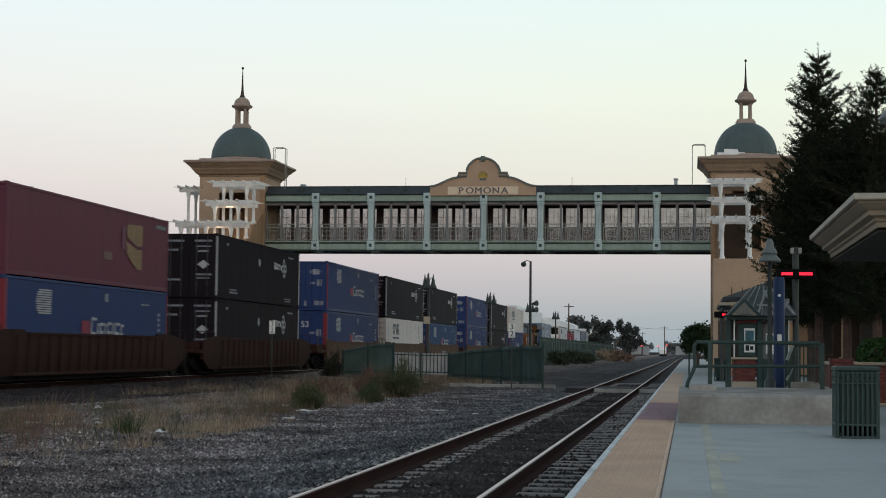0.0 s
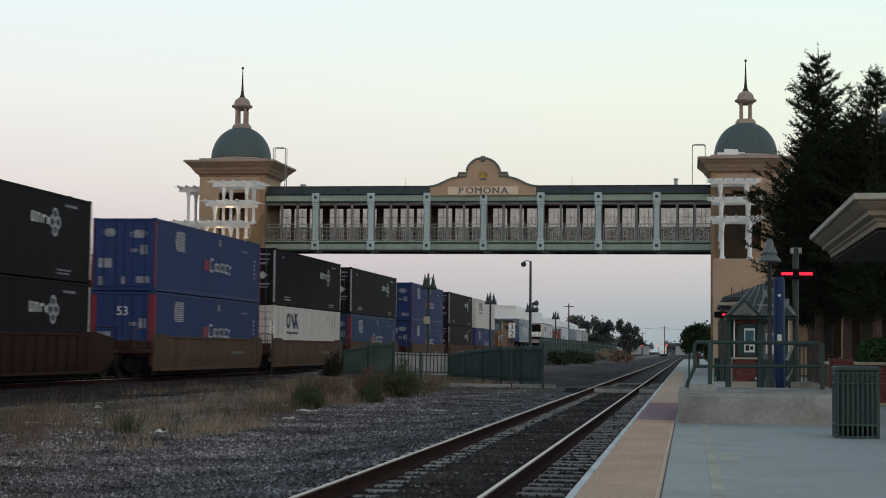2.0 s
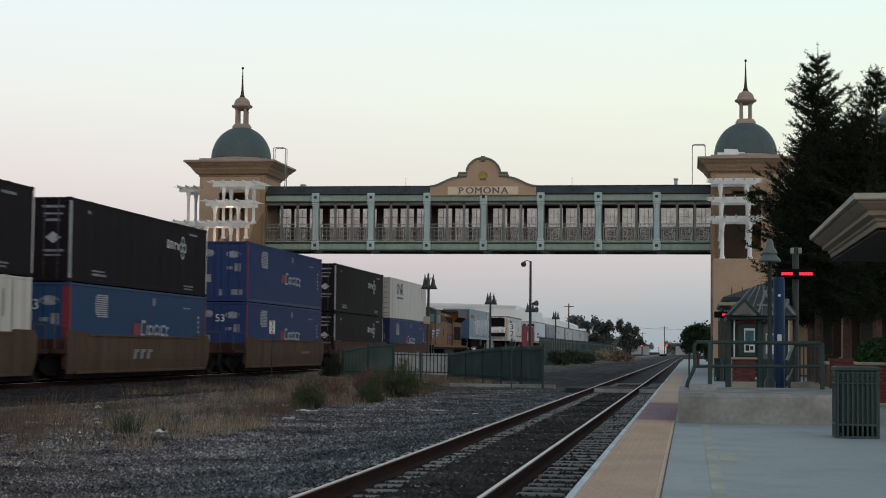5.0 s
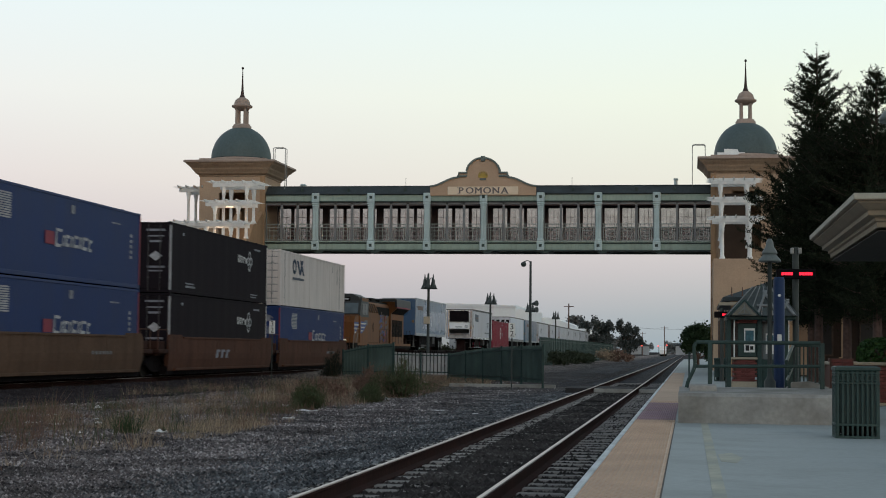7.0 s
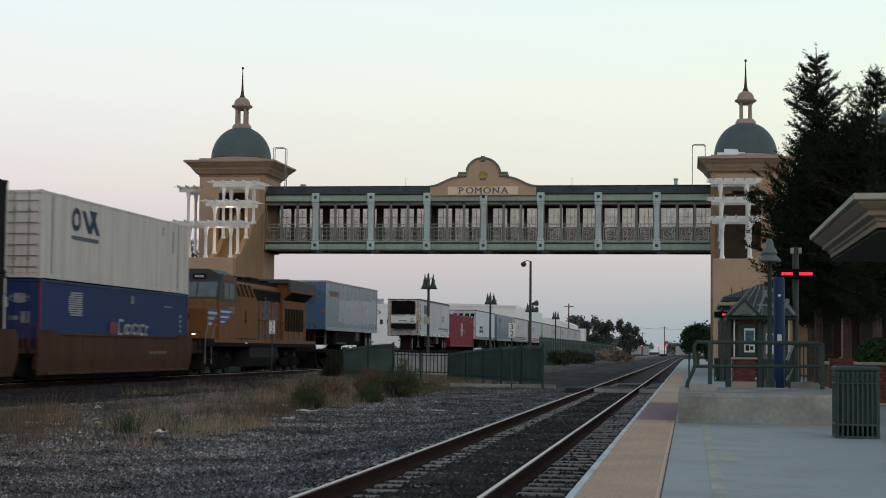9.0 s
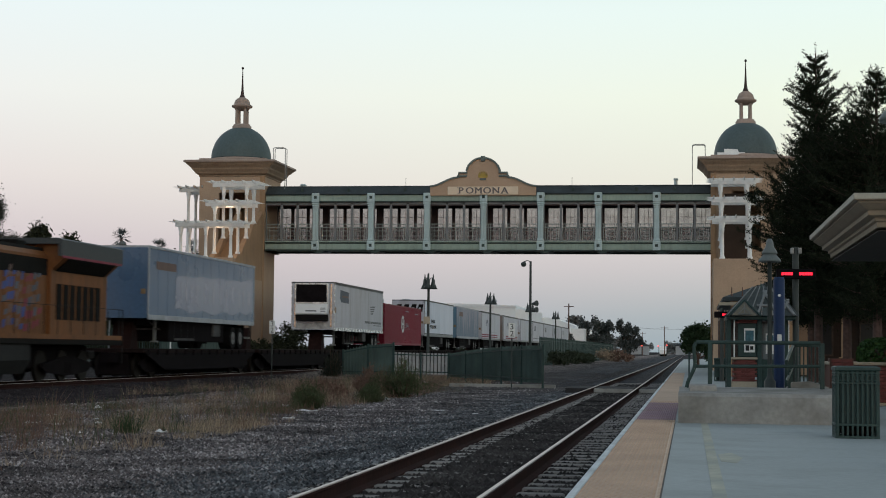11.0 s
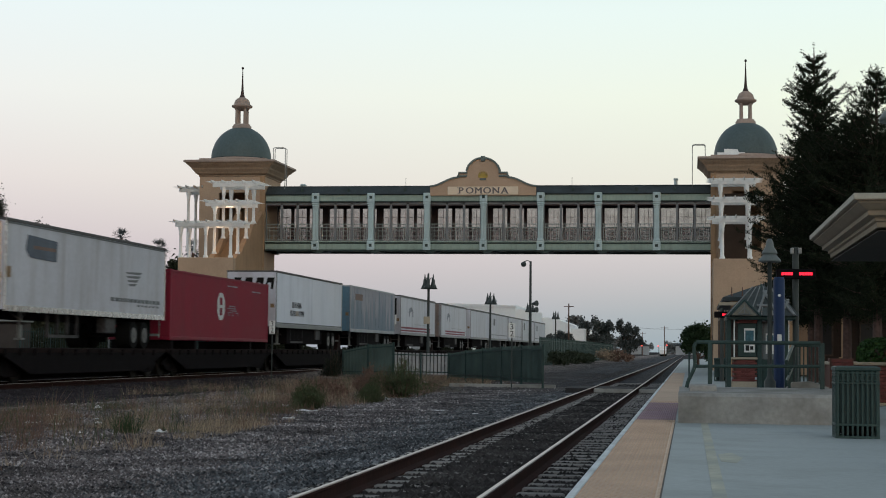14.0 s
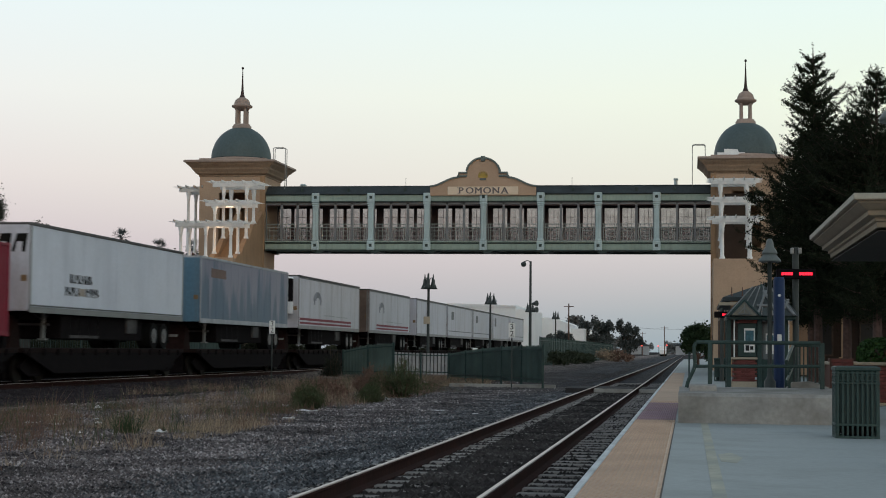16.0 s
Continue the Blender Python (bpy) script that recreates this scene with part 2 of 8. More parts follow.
def ground_height(x, y):
    z = -0.30
    for c in (EAST_C, WEST_C):
        d = abs(x - c)
        z = max(z, -0.19 - max(0.0, d - 1.7) * 0.12) if d < 3 else z
    if x < -0.9 and y < 400:
        calm = .2 if abs(x - EAST_C) < 1.6 else 1.0
        z += calm * (0.05 * noise.noise((x * 0.35, y * 0.25, 0)) + 0.02 * noise.noise((x * 1.7, y * 1.3, 3)))
    if -20 < x < -14.5:                       # low bank of spoil in front of the crossing
        z += 0.45 * math.exp(-((y - 86) / 5.0) ** 2 - ((x + 17.8) / 2.2) ** 2)
    return z


def ground_material():
    ma = bpy.data.materials.new("gravel_and_dirt")
    ma.use_nodes = True
    n, k = ma.node_tree.nodes, ma.node_tree.links
    bs = n["Principled BSDF"]
    co = n.new("ShaderNodeTexCoord")
    sx = n.new("ShaderNodeSeparateXYZ")
    k.new(co.outputs["Object"], sx.inputs[0])
    wob = n.new("ShaderNodeTexNoise")
    wob.inputs["Scale"].default_value, wob.inputs["Detail"].default_value = 0.35, 6
    k.new(co.outputs["Object"], wob.inputs["Vector"])
    ad = n.new("ShaderNodeMath")
    ad.operation = "MULTIPLY_ADD"
    ad.inputs[1].default_value = 4.0
    k.new(wob.outputs["Fac"], ad.inputs[0])
    k.new(sx.outputs["X"], ad.inputs[2])
    mr = n.new("ShaderNodeMapRange")
    mr.inputs[1].default_value, mr.inputs[2].default_value = -26.0, 2.0
    k.new(ad.outputs[0], mr.inputs[0])
    zone = n.new("ShaderNodeValToRGB")
    stops = [(0.0, (.016, .0125, .0145)), (.33, (.021, .0165, .0185)), (.40, (.062, .052, .053)), (.46, (.22, .183, .17)),
             (.60, (.165, .138, .132)), (.69, (.075, .07, .072)), (.80, (.05, .053, .062)), (.90, (.055, .055, .06)), (1.0, (.05, .048, .048))]
    e = zone.color_ramp.elements
    while len(e) < len(stops):
        e.new(.5)
    for q, (p, c) in zip(e, stops):
        q.position, q.color = p, (*c, 1)
    k.new(mr.outputs[0], zone.inputs[0])
    vo = n.new("ShaderNodeTexVoronoi")
    vo.inputs["Scale"].default_value = 16
    k.new(co.outputs["Object"], vo.inputs["Vector"])
    vr = n.new("ShaderNodeMapRange")
    vr.inputs[3].default_value, vr.inputs[4].default_value = 0.45, 1.55
    sc = n.new("ShaderNodeSeparateColor")
    k.new(vo.outputs["Color"], sc.inputs[0])
    k.new(sc.outputs[0], vr.inputs[0])
    mu = n.new("ShaderNodeMix")
    mu.data_type, mu.blend_type = "RGBA", "MULTIPLY"
    mu.inputs["Factor"].default_value = 1
    k.new(zone.outputs[0], mu.inputs[6])
    k.new(vr.outputs[0], mu.inputs[7])
    pat = n.new("ShaderNodeTexNoise")
    pat.inputs["Scale"].default_value, pat.inputs["Detail"].default_value, pat.inputs["Roughness"].default_value = .45, 12, .75
    k.new(co.outputs["Object"], pat.inputs["Vector"])
    pr_ = n.new("ShaderNodeMapRange")
    pr_.inputs[1].default_value, pr_.inputs[2].default_value = .35, .68
    pr_.inputs[3].default_value, pr_.inputs[4].default_value = .55, 1.7
    k.new(pat.outputs["Fac"], pr_.inputs[0])
    m3 = n.new("ShaderNodeMix")
    m3.data_type, m3.blend_type = "RGBA", "MULTIPLY"
    m3.inputs["Factor"].default_value = 1
    k.new(mu.outputs[2], m3.inputs[6])
    k.new(pr_.outputs[0], m3.inputs[7])
    k.new(m3.outputs[2], bs.inputs["Base Color"])
    bs.inputs["Roughness"].default_value = 0.95
    bs.inputs["Specular IOR Level"].default_value = 0.1
    bp = n.new("ShaderNodeBump")
    bp.inputs["Strength"].default_value, bp.inputs["Distance"].default_value = 0.9, 0.03
    k.new(vo.outputs["Distance"], bp.inputs["Height"])
    k.new(bp.outputs[0], bs.inputs["Normal"])
    return ma


GROUND = ground_material()


def make_ground():
    xs = [-3000, -1200, -500, -200, -100, -60, -40, -32] + [-28 + 0.4 * i for i in range(0, 68)] + [0, 3, 8, 20, 60, 150, 500, 1200, 3000]
    ys = [-400, -100, -30, -10, 0] + [5 + 0.6 * i for i in range(150)] + [100, 115, 135, 160, 200, 260, 340, 450, 600, 900, 1500, 2500, 4000]
    m = Msh()
    v = [(x, y, ground_height(x, y)) for y in ys for x in xs]
    w = len(xs)
    m.add(v, [(j * w + i, j * w + i + 1, (j + 1) * w + i + 1, (j + 1) * w + i) for j in range(len(ys) - 1) for i in range(w - 1)], True)
    solid("ground", m, GROUND, "grey gravel and dry dirt of a railway yard", "ground")


make_ground()


def stones(name, label, count, where, size, material, seed):
    """Loose ballast: flattened octahedra with uneven corners."""
    rg = np.random.RandomState(seed)
    base = np.array([(1, 0, 0), (0, 1, 0), (-1, 0, 0), (0, -1, 0), (0, 0, .8), (0, 0, -.5)], float)
    tri = np.array([(0, 1, 4), (1, 2, 4), (2, 3, 4), (3, 0, 4), (1, 0, 5), (2, 1, 5), (3, 2, 5), (0, 3, 5)])
    pts = np.array([where(rg) for _ in range(count)])
    s = size * (0.5 + rg.rand(count, 1) ** 2 * 1.3)
    v = base[None] * (0.65 + 0.6 * rg.rand(count, 6, 1)) * s[:, None]
    a = rg.rand(count) * 6.28
    x = v[..., 0] * np.cos(a)[:, None] - v[..., 1] * np.sin(a)[:, None]
    y = v[..., 0] * np.sin(a)[:, None] + v[..., 1] * np.cos(a)[:, None]
    v = np.stack([x, y, v[..., 2]], -1) + pts[:, None]
    f = (tri[None] + (np.arange(count) * 6)[:, None, None]).reshape(-1, 3)
    me = bpy.data.meshes.new(name)
    me.from_pydata(v.reshape(-1, 3).tolist(), [], f.tolist())
    me.materials.append(material)
    return tagged(new(name, me), label, "gravel", "", "stuff")


# ---- tracks ----
def make_track(name, c, y0, y1, label):
    for side, x in (("left", c - 0.7525), ("right", c + 0.7525)):
        r = thing("rail", label, "rail", (x, 0, 0), group="rails of " + name, kind="structure")
        web = Msh().prism([(-.075, -.175), (.075, -.175), (.075, -.155), (.012, -.13), (.012, -.045), (.036, -.03), (.036, -.012), (-.036, -.012), (-.036, -.03), (-.012, -.045), (-.012, -.13), (-.075, -.155)], "y", y0, y1)
        part("rail_web", web, RAIL_RUST, r, "dark rusty web and foot")
        part("rail_head", Msh().prism([(-.024, -.0119), (.024, -.0119), (.022, -.002), (.016, 0), (-.016, 0), (-.022, -.002)], "y", y0, y1), RAIL_TOP, r, "polished running surface")


make_track("east track", EAST_C, -60, 900, "steel rail with a shiny worn head")
make_track("west track", WEST_C, -60, 900, "steel rail with a shiny worn head")

# ---- platform ----
PLAT_Z = 0.2


def make_platform():
    p = thing("platform", "pale concrete station platform with a yellow tactile edge", "platform", kind="structure")
    part("slab", Msh().box(-.80, 14, -60, 240, -.5, PLAT_Z - .02, .01), PLATFORM, p)
    # cast bays, sawn joints between them
    y = 4.0
    top = Msh().box(-.20, 14, -60, 31, PLAT_Z - .02, PLAT_Z)
    part("deck", top, PLATFORM, p)
    part("deck", Msh().box(-.20, 14, 31, 240, PLAT_Z - .02, PLAT_Z - .001), PLATFORM, p)
    for k in range(-57, 60):
        y0 = 9.5 + k * 1.22
        wine = 25.6 < y0 + .6 < 33.9
        t = Msh().box(-.79, -.205, y0, y0 + 1.214, PLAT_Z - .018, PLAT_Z + .004)
        if 8 < y0 < 34:
            for i in range(9):
                for j in range(20):
                    x, yy = -.765 + i * .066 + .033 * (j % 2) - .012, y0 + .03 + j * .061
                    t.add([(x - .012, yy - .012, PLAT_Z + .004), (x + .012, yy - .012, PLAT_Z + .004), (x + .012, yy + .012, PLAT_Z + .004), (x - .012, yy + .012, PLAT_Z + .004),
                           (x - .007, yy - .007, PLAT_Z + .009), (x + .007, yy - .007, PLAT_Z + .009), (x + .007, yy + .007, PLAT_Z + .009), (x - .007, yy + .007, PLAT_Z + .009)],
                          [(0, 1, 5, 4), (1, 2, 6, 5), (2, 3, 7, 6), (3, 0, 4, 7), (4, 5, 6, 7)])
        part("tactile_panel", t.mesh("tactile_panel", TACTILE_WINE if wine else TACTILE, False), None, p, "purple tactile paving" if wine else "")
    part("edge_line", Msh().box(-.865, -.795, -60, 56, PLAT_Z - .09, PLAT_Z + .002, .01), WHITE_LINE, p, "chipped white painted edge")
    part("edge_line", Msh().box(-.86, -.80, 59.6, 180, PLAT_Z - .09, PLAT_Z + .002, .01), WHITE_LINE, p, "chipped white painted edge")
    part("painted_line", Msh().box(.17, .27, -60, 24.4, PLAT_Z, PLAT_Z + .003), YELLOW_LINE, p, "faded yellow stripe")
    part("joint", Msh().box(-.2045, -.192, -60, 24.45, PLAT_Z - .01, PLAT_Z + .002), JOINT_DARK, p, "dark sealed joint")
    part("tactile_border", Msh().box(-.236, -.208, -60, 24.45, PLAT_Z + .004, PLAT_Z + .007), TACTILE_PALE, p, "pale worn border strip")
    part("worn_patch", Msh().prism([(.30, 16.0), (.44, 15.8), (.52, 16.6), (.43, 17.4), (.29, 17.1)], "z", PLAT_Z, PLAT_Z + .002), YELLOW_LINE, p, "faded paint patch")


make_platform()


def make_crossing():
    c = thing("track_crossing", "dark rubber walkway panels across the track", "crossing", (0, 0, 0), kind="structure")
    for x0, x1 in ((-4.1, -3.33), (-3.13, -1.83), (-1.63, -.9)):
        part("panel", Msh().box(x0, x1, 56, 59.4, -.3, -.012, .02), surf_asphalt, c)
        if x0 > -4:
            part("edge_strip", Msh().box(x0, x1, 55.7, 55.995, -.15, -.02, .008), CONCRETE, c, "pale concrete edge")
    part("kerb", Msh().box(-9.6, -5.3, 67.0, 67.25, -.4, -.14, .02), CONCRETE, c, "pale concrete kerb")


surf_asphalt = surf("dark_crossing_rubber", (.032, .030, .031), .85, var=.2)
make_crossing()

# ---- footbridge and its towers ----
BY = 102.37          # front plane of the bridge
X0, BAY = -23.262, 3.5483


def make_bridge():
    b = thing("footbridge", "covered sage-green pedestrian bridge with open bays over the tracks", "footbridge", (0, BY, .08))
    xl, xr, dep = -26.5, 1.4, 3.2
    for y0, nm in ((0.0, "front"), (dep - .25, "back")):
        part("lower_beam", Msh().box(xl, xr, y0, y0 + .25, 7.34, 7.70, .015), PALE_GREEN, b, "pale sage painted beam")
        part("beam_flange", Msh().box(xl, xr, y0 - .02, y0 + .27, 7.70, 7.79, .01).box(xl, xr, y0 - .03, y0 + .28, 7.25, 7.34, .01), DARK_GREEN, b, "dark green flange")
        part("ledge", Msh().box(xl, xr, y0 - .09, y0 + .31, 7.79, 7.86, .01), PALE_GREEN, b, "pale sage ledge")
        part("fascia", Msh().box(xl, xr, y0, y0 + .25, 10.38, 10.76, .015), PALE_GREEN, b, "pale sage painted fascia")
        part("fascia_trim", Msh().box(xl, xr, y0 - .05, y0 + .28, 10.76, 10.81, .01).box(xl, xr, y0 - .03, y0 + .26, 10.31, 10.38, .01), DARK_GREEN, b, "dark green trim")
    part("deck", Msh().box(xl, xr, .25, dep - .25, 7.5, 7.65), INTERIOR, b, "concrete deck in a dark shade tone")
    part("ceiling_lining", Msh().box(xl, xr, .25, dep - .25, 10.3, 10.36).box(xl, xr, .1, .2, 10.1, 10.31), INTERIOR, b, "ceiling in a dark shade tone")
    part("roof", Msh().prism([(-.12, 10.81), (.62, 11.36), (dep - .62, 11.36), (dep + .12, 10.81)], "x", xl, xr), SHINGLE, b, "slate grey pitched roof")
    # ridge cap, roof vents
    part("ridge_cap", Msh().box(xl, xr, .56, .70, 11.34, 11.39, .01), SHINGLE, b)
    for x in (-24.2, -21.2, -17.6, -14.9, -7.1, -3.2, -.9):
        part("roof_vent", Msh().box(x - .08, x + .08, .12, .3, 10.98, 11.22, .02), DARK_GREEN, b)
    for x in (-17.65, -7.2):
        part("aerial", Msh().cyl((x, .7, 11.3), (x, .7, 11.9), .012, n=5), DARK_GREEN, b, "thin rod")
    for k in range(7):
        x = X0 + k * BAY
        p = Msh().box(x - .17, x + .17, -.10, .27, 7.85, 10.36, .02)
        for z, hw, th in ((7.88, .215, .09), (7.99, .19, .04), (9.93, .19, .04), (10.06, .205, .07), (10.17, .235, .10)):
            p.box(x - hw, x + hw, -.10 - (hw - .17), .28, z, z + th, .01)
        for dx in (-.07, .07):
            p.box(x + dx - .025, x + dx + .025, -.118, -.10, 8.15, 9.85, .006)
        pil = part("pilaster", p, PILASTER, b, "light grey-blue pilaster")
        for z0, z1 in ((7.30, 7.86), (10.3, 10.88)):
            part("pilaster_block", Msh().box(x - .24, x + .24, -.16, .3, z0, z1, .03), PILASTER, pil)
            part("boss", Msh().box(x - .09, x + .09, -.185, -.16, (z0 + z1) / 2 - .07, (z0 + z1) / 2 + .11, .012), DARK_GREEN, pil, "dark square boss")
        part("drain_shoe", Msh().prism([(x - .05, 7.27), (x + .85, 7.27), (x + .7, 7.17), (x + .2, 7.17)], "y", .2, 1.1), DARK_GREEN, b)
        # back posts take the shade colour, not the pilasters' paint
        part("back_pilaster", Msh().box(x - .2, x + .2, dep - .27, dep + .1, 7.85, 10.36, .02), INTERIOR, b, "back post in a dark shade tone")
    for k in range(-1, 7):
        xa, xb = max(xl, X0 + k * BAY + .17), min(xr, X0 + (k + 1) * BAY - .17)
        w = (xb - xa) / 3
        for y0 in (.08, dep - .16):
            fr = Msh()
            for i in range(1, 3):
                bw = .075 if y0 < 1 else .10
                fr.box(xa + i * w - bw, xa + i * w + bw, y0, y0 + .12, 7.83, 10.31, .012)
            fr.box(xa, xb, y0, y0 + .09, 10.16, 10.31, .012).box(xa, xa + .06, y0, y0 + .09, 7.83, 10.16).box(xb - .06, xb, y0, y0 + .09, 7.83, 10.16)
            part("bay_frame", fr, GREY_FRAME if y0 < 1 else INTERIOR, b, "grey-green bay frame" if y0 < 1 else "back frame in a dark shade tone")
            rl = Msh()
            for z in (7.92, 8.72, 8.92):
                rl.box(xa, xb, y0 + .015, y0 + .065, z, z + .045)
            n = int((xb - xa) / .13)
            for i in range(1, n):
                xx = xa + (xb - xa) * i / n
                if i % 8 not in (3, 5):
                    rl.box(xx - .015, xx + .015, y0 + .03, y0 + .05, 7.95, 8.92)
            for i in range(3):
                cx = xa + w * (i + .5)
                rl.box(cx - .3, cx + .3, y0 + .02, y0 + .055, 8.18, 8.215).box(cx - .3, cx + .3, y0 + .02, y0 + .055, 8.5, 8.535)
            part("railing", rl, RAILING, b, "steel railing of upright bars")
            if y0 > 1:
                part("railing_screen", Msh().box(xa, xb, y0 - .03, y0 - .02, 7.84, 8.93), SCREEN, b, "fine wire screen")
        gr = Msh()
        for i in range(3):
            c0, c1 = xa + i * w + .15, xa + (i + 1) * w - .15
            for q in (1, 2):
                gr.box(c0 + (c1 - c0) * q / 3 - .012, c0 + (c1 - c0) * q / 3 + .012, dep - .17, dep - .15, 7.83, 10.1)
            for zz in (9.15, 9.6):
                gr.box(c0, c1, dep - .172, dep - .15, zz - .012, zz + .012)
        part("screen_grid", gr, SCREEN_GRID, b, "faint mauve grid bars")
        for i in range(3):
            part("screen", Msh().box(xa + i * w + .06, xa + (i + 1) * w - .06, dep - .12, dep - .115, 7.83, 10.16), SCREEN, b, "fine wire screen")
    # sign gable
    cx = -12.66
    prof = [(-3.3, 10.83), (-3.3, 11.36)]
    prof += [(-3.3 + 1.75 * i / 8, 11.36 + .52 * (0.5 - 0.5 * math.cos(math.pi * i / 8)) * 1.05) for i in range(1, 9)]
    prof += [(-1.48, 11.95), (-1.48, 12.2), (-.98, 12.2)]
    prof += [(-1.0 * math.cos(math.pi * i / 16), 12.2 + .92 * math.sin(math.pi * i / 16)) for i in range(1, 8)]
    prof += [(0, 13.12)]
    full = [(cx + p, z) for p, z in prof] + [(cx - p, z) for p, z in prof[-2::-1]]
    g = part("sign_gable", Msh().prism(full, "y", -.16, .12), SIGN_STUCCO, b, "tan curved sign gable")
    top = full[1:-1]
    outer = []
    for i, (xa, za) in enumerate(top):
        p, q = top[max(0, i - 1)], top[min(len(top) - 1, i + 1)]
        nn = Vector((p[1] - q[1], q[0] - p[0])).normalized() * .11
        outer.append((xa + nn.x, za + nn.y))
    v = [(x, y, z) for y in (-.24, .2) for ring in (top, outer) for x, z in ring]
    k = len(top)
    f = []
    for i in range(k - 1):
        f += [(i, i + 1, k + i + 1, k + i), (2 * k + i, 3 * k + i, 3 * k + i + 1, 2 * k + i + 1), (k + i, k + i + 1, 3 * k + i + 1, 3 * k + i), (i, 2 * k + i, 2 * k + i + 1, i + 1)]
    cop = Msh().add(v, f)
    part("gable_coping", cop, PALE_GREEN_DARK, g, "grey-green coping")
    part("keystone", Msh().box(cx - .14, cx + .14, -.27, .2, 12.95, 13.28, .03), PALE_GREEN_DARK, g)
    part("scroll", Msh().box(cx - 1.62, cx - 1.0, -.25, .15, 11.98, 12.1, .02), PALE_GREEN_DARK, g)
    part("scroll", Msh().box(cx + 1.0, cx + 1.62, -.25, .15, 11.98, 12.1, .02), PALE_GREEN_DARK, g)
    part("name_panel", Msh().box(cx - 2.2, cx + 2.2, -.185, -.16, 10.88, 11.38, .006), SIGN_CREAM, g, "cream name panel")
    for i, ch in enumerate("POMONA"):
        for k in (-1, 0, 1):
            lettering(ch, .55, LETTER_GREY, "name_letter", g, Matrix.Translation((cx + (i - 2.5) * .545 + k * .016, -.19 - .0015 * k, 11.12)) @ FACE_CAM, .012, 1.12)
    serifs = {0: ((-.15, 0), (-.15, 1)), 2: ((-.22, 0), (.22, 0), (-.22, 1), (.22, 1)), 4: ((-.18, 0), (-.18, 1), (.18, 1)), 5: ((-.2, 0), (.2, 0))}
    for i, ends in serifs.items():
        for dx, up in ends:
            x = cx + (i - 2.5) * .545 + dx
            part("letter_serif", Msh().box(x - .075, x + .075, -.2, -.186, 11.12 + (.178 if up else -.2), 11.12 + (.2 if up else -.178)), LETTER_GREY, g)
    for i in range(9):
        a = math.pi * i / 8
        em = Msh().prism([(cx + .26 * math.cos(a) - .05, 12.0 + .26 * math.sin(a) - .05), (cx + .26 * math.cos(a) + .05, 12.0 + .26 * math.sin(a) - .05), (cx + .30 * math.cos(a), 12.0 + .32 * math.sin(a) + .08)], "y", -.185, -.16)
        part("emblem_petal", em, GOLD, g, "faded gold petal")
    part("emblem", Msh().prism([(cx + .25 * math.cos(math.pi * i / 10), 11.93 + .27 * math.sin(math.pi * i / 10)) for i in range(11)], "y", -.19, -.16), GOLD, g, "faded gold plain half disc")
    part("emblem_base", Msh().box(cx - .2, cx + .2, -.188, -.16, 11.78, 11.9, .02), PALE_GREEN_DARK, g, "grey plain base")
    make_roof_bits(b)
    g.location.z = -.13


def make_roof_bits(b):
    for x, w, hh in ((-24.3, .16, .36), (-21.2, .12, .16), (-18.8, .12, .16), (-6.6, .12, .16), (-3.2, .12, .16)):
        part("roof_vent", Msh().frustum(x, .9, [(w, w, 10.95), (w, w, 11.1 + hh), (w * 1.3, w * 1.3, 11.12 + hh), (w * .6, w * .6, 11.2 + hh)]), PILASTER, b, "small grey roof vent")
    part("roof_pipe", Msh().cyl((-.82, .9, 10.9), (-.82, .9, 11.75), .11, n=10).cyl((-.82, .9, 11.7), (-.82, .9, 11.8), .15, n=10), PILASTER, b, "grey vent pipe")
    for k in range(8):
        x = X0 + k * BAY
        part("drain_hook", Msh().prism([(x - .05, 7.26), (x + .06, 7.12), (x + .42, 7.12), (x + .62, 7.26)], "y", -.1, .3), DARK_GREEN, b, "dark drain bracket")


def screen_material():
    ma = bpy.data.materials.new("fine_wire_screen")
    ma.use_nodes = True
    n, k = ma.node_tree.nodes, ma.node_tree.links
    bs = n["Principled BSDF"]
    bs.inputs["Base Color"].default_value = (.27, .185, .19, 1)
    bs.inputs["Roughness"].default_value = .6
    tr = n.new("ShaderNodeBsdfTransparent")
    mx = n.new("ShaderNodeMixShader")
    co = n.new("ShaderNodeTexCoord")
    no = n.new("ShaderNodeTexNoise")
    no.inputs["Scale"].default_value = 2.2
    k.new(co.outputs["Object"], no.inputs["Vector"])
    mr = n.new("ShaderNodeMapRange")
    mr.inputs[3].default_value, mr.inputs[4].default_value = .28, .62
    k.new(no.outputs["Fac"], mr.inputs[0])
    k.new(mr.outputs[0], mx.inputs[0])
    k.new(tr.outputs[0], mx.inputs[1])
    k.new(bs.outputs[0], mx.inputs[2])
    k.new(mx.outputs[0], n["Material Output"].inputs[0])
    return ma


SCREEN = screen_material()
RAILING = surf("sage_railing_paint", (.33, .365, .345), .6, var=.12)
SCREEN_GRID = surf("faint_mauve_bars", (.52, .45, .45), .6, var=.1)
SIGN_STUCCO = surf("smooth_tan_render", (.50, .35, .245), .85, var=.08, scale=.8, fine=16, bump=.15)
PALE_GREEN_DARK = surf("weathered_green_coping", (.165, .20, .188), .7, var=.2, scale=1, fine=9)
make_bridge()


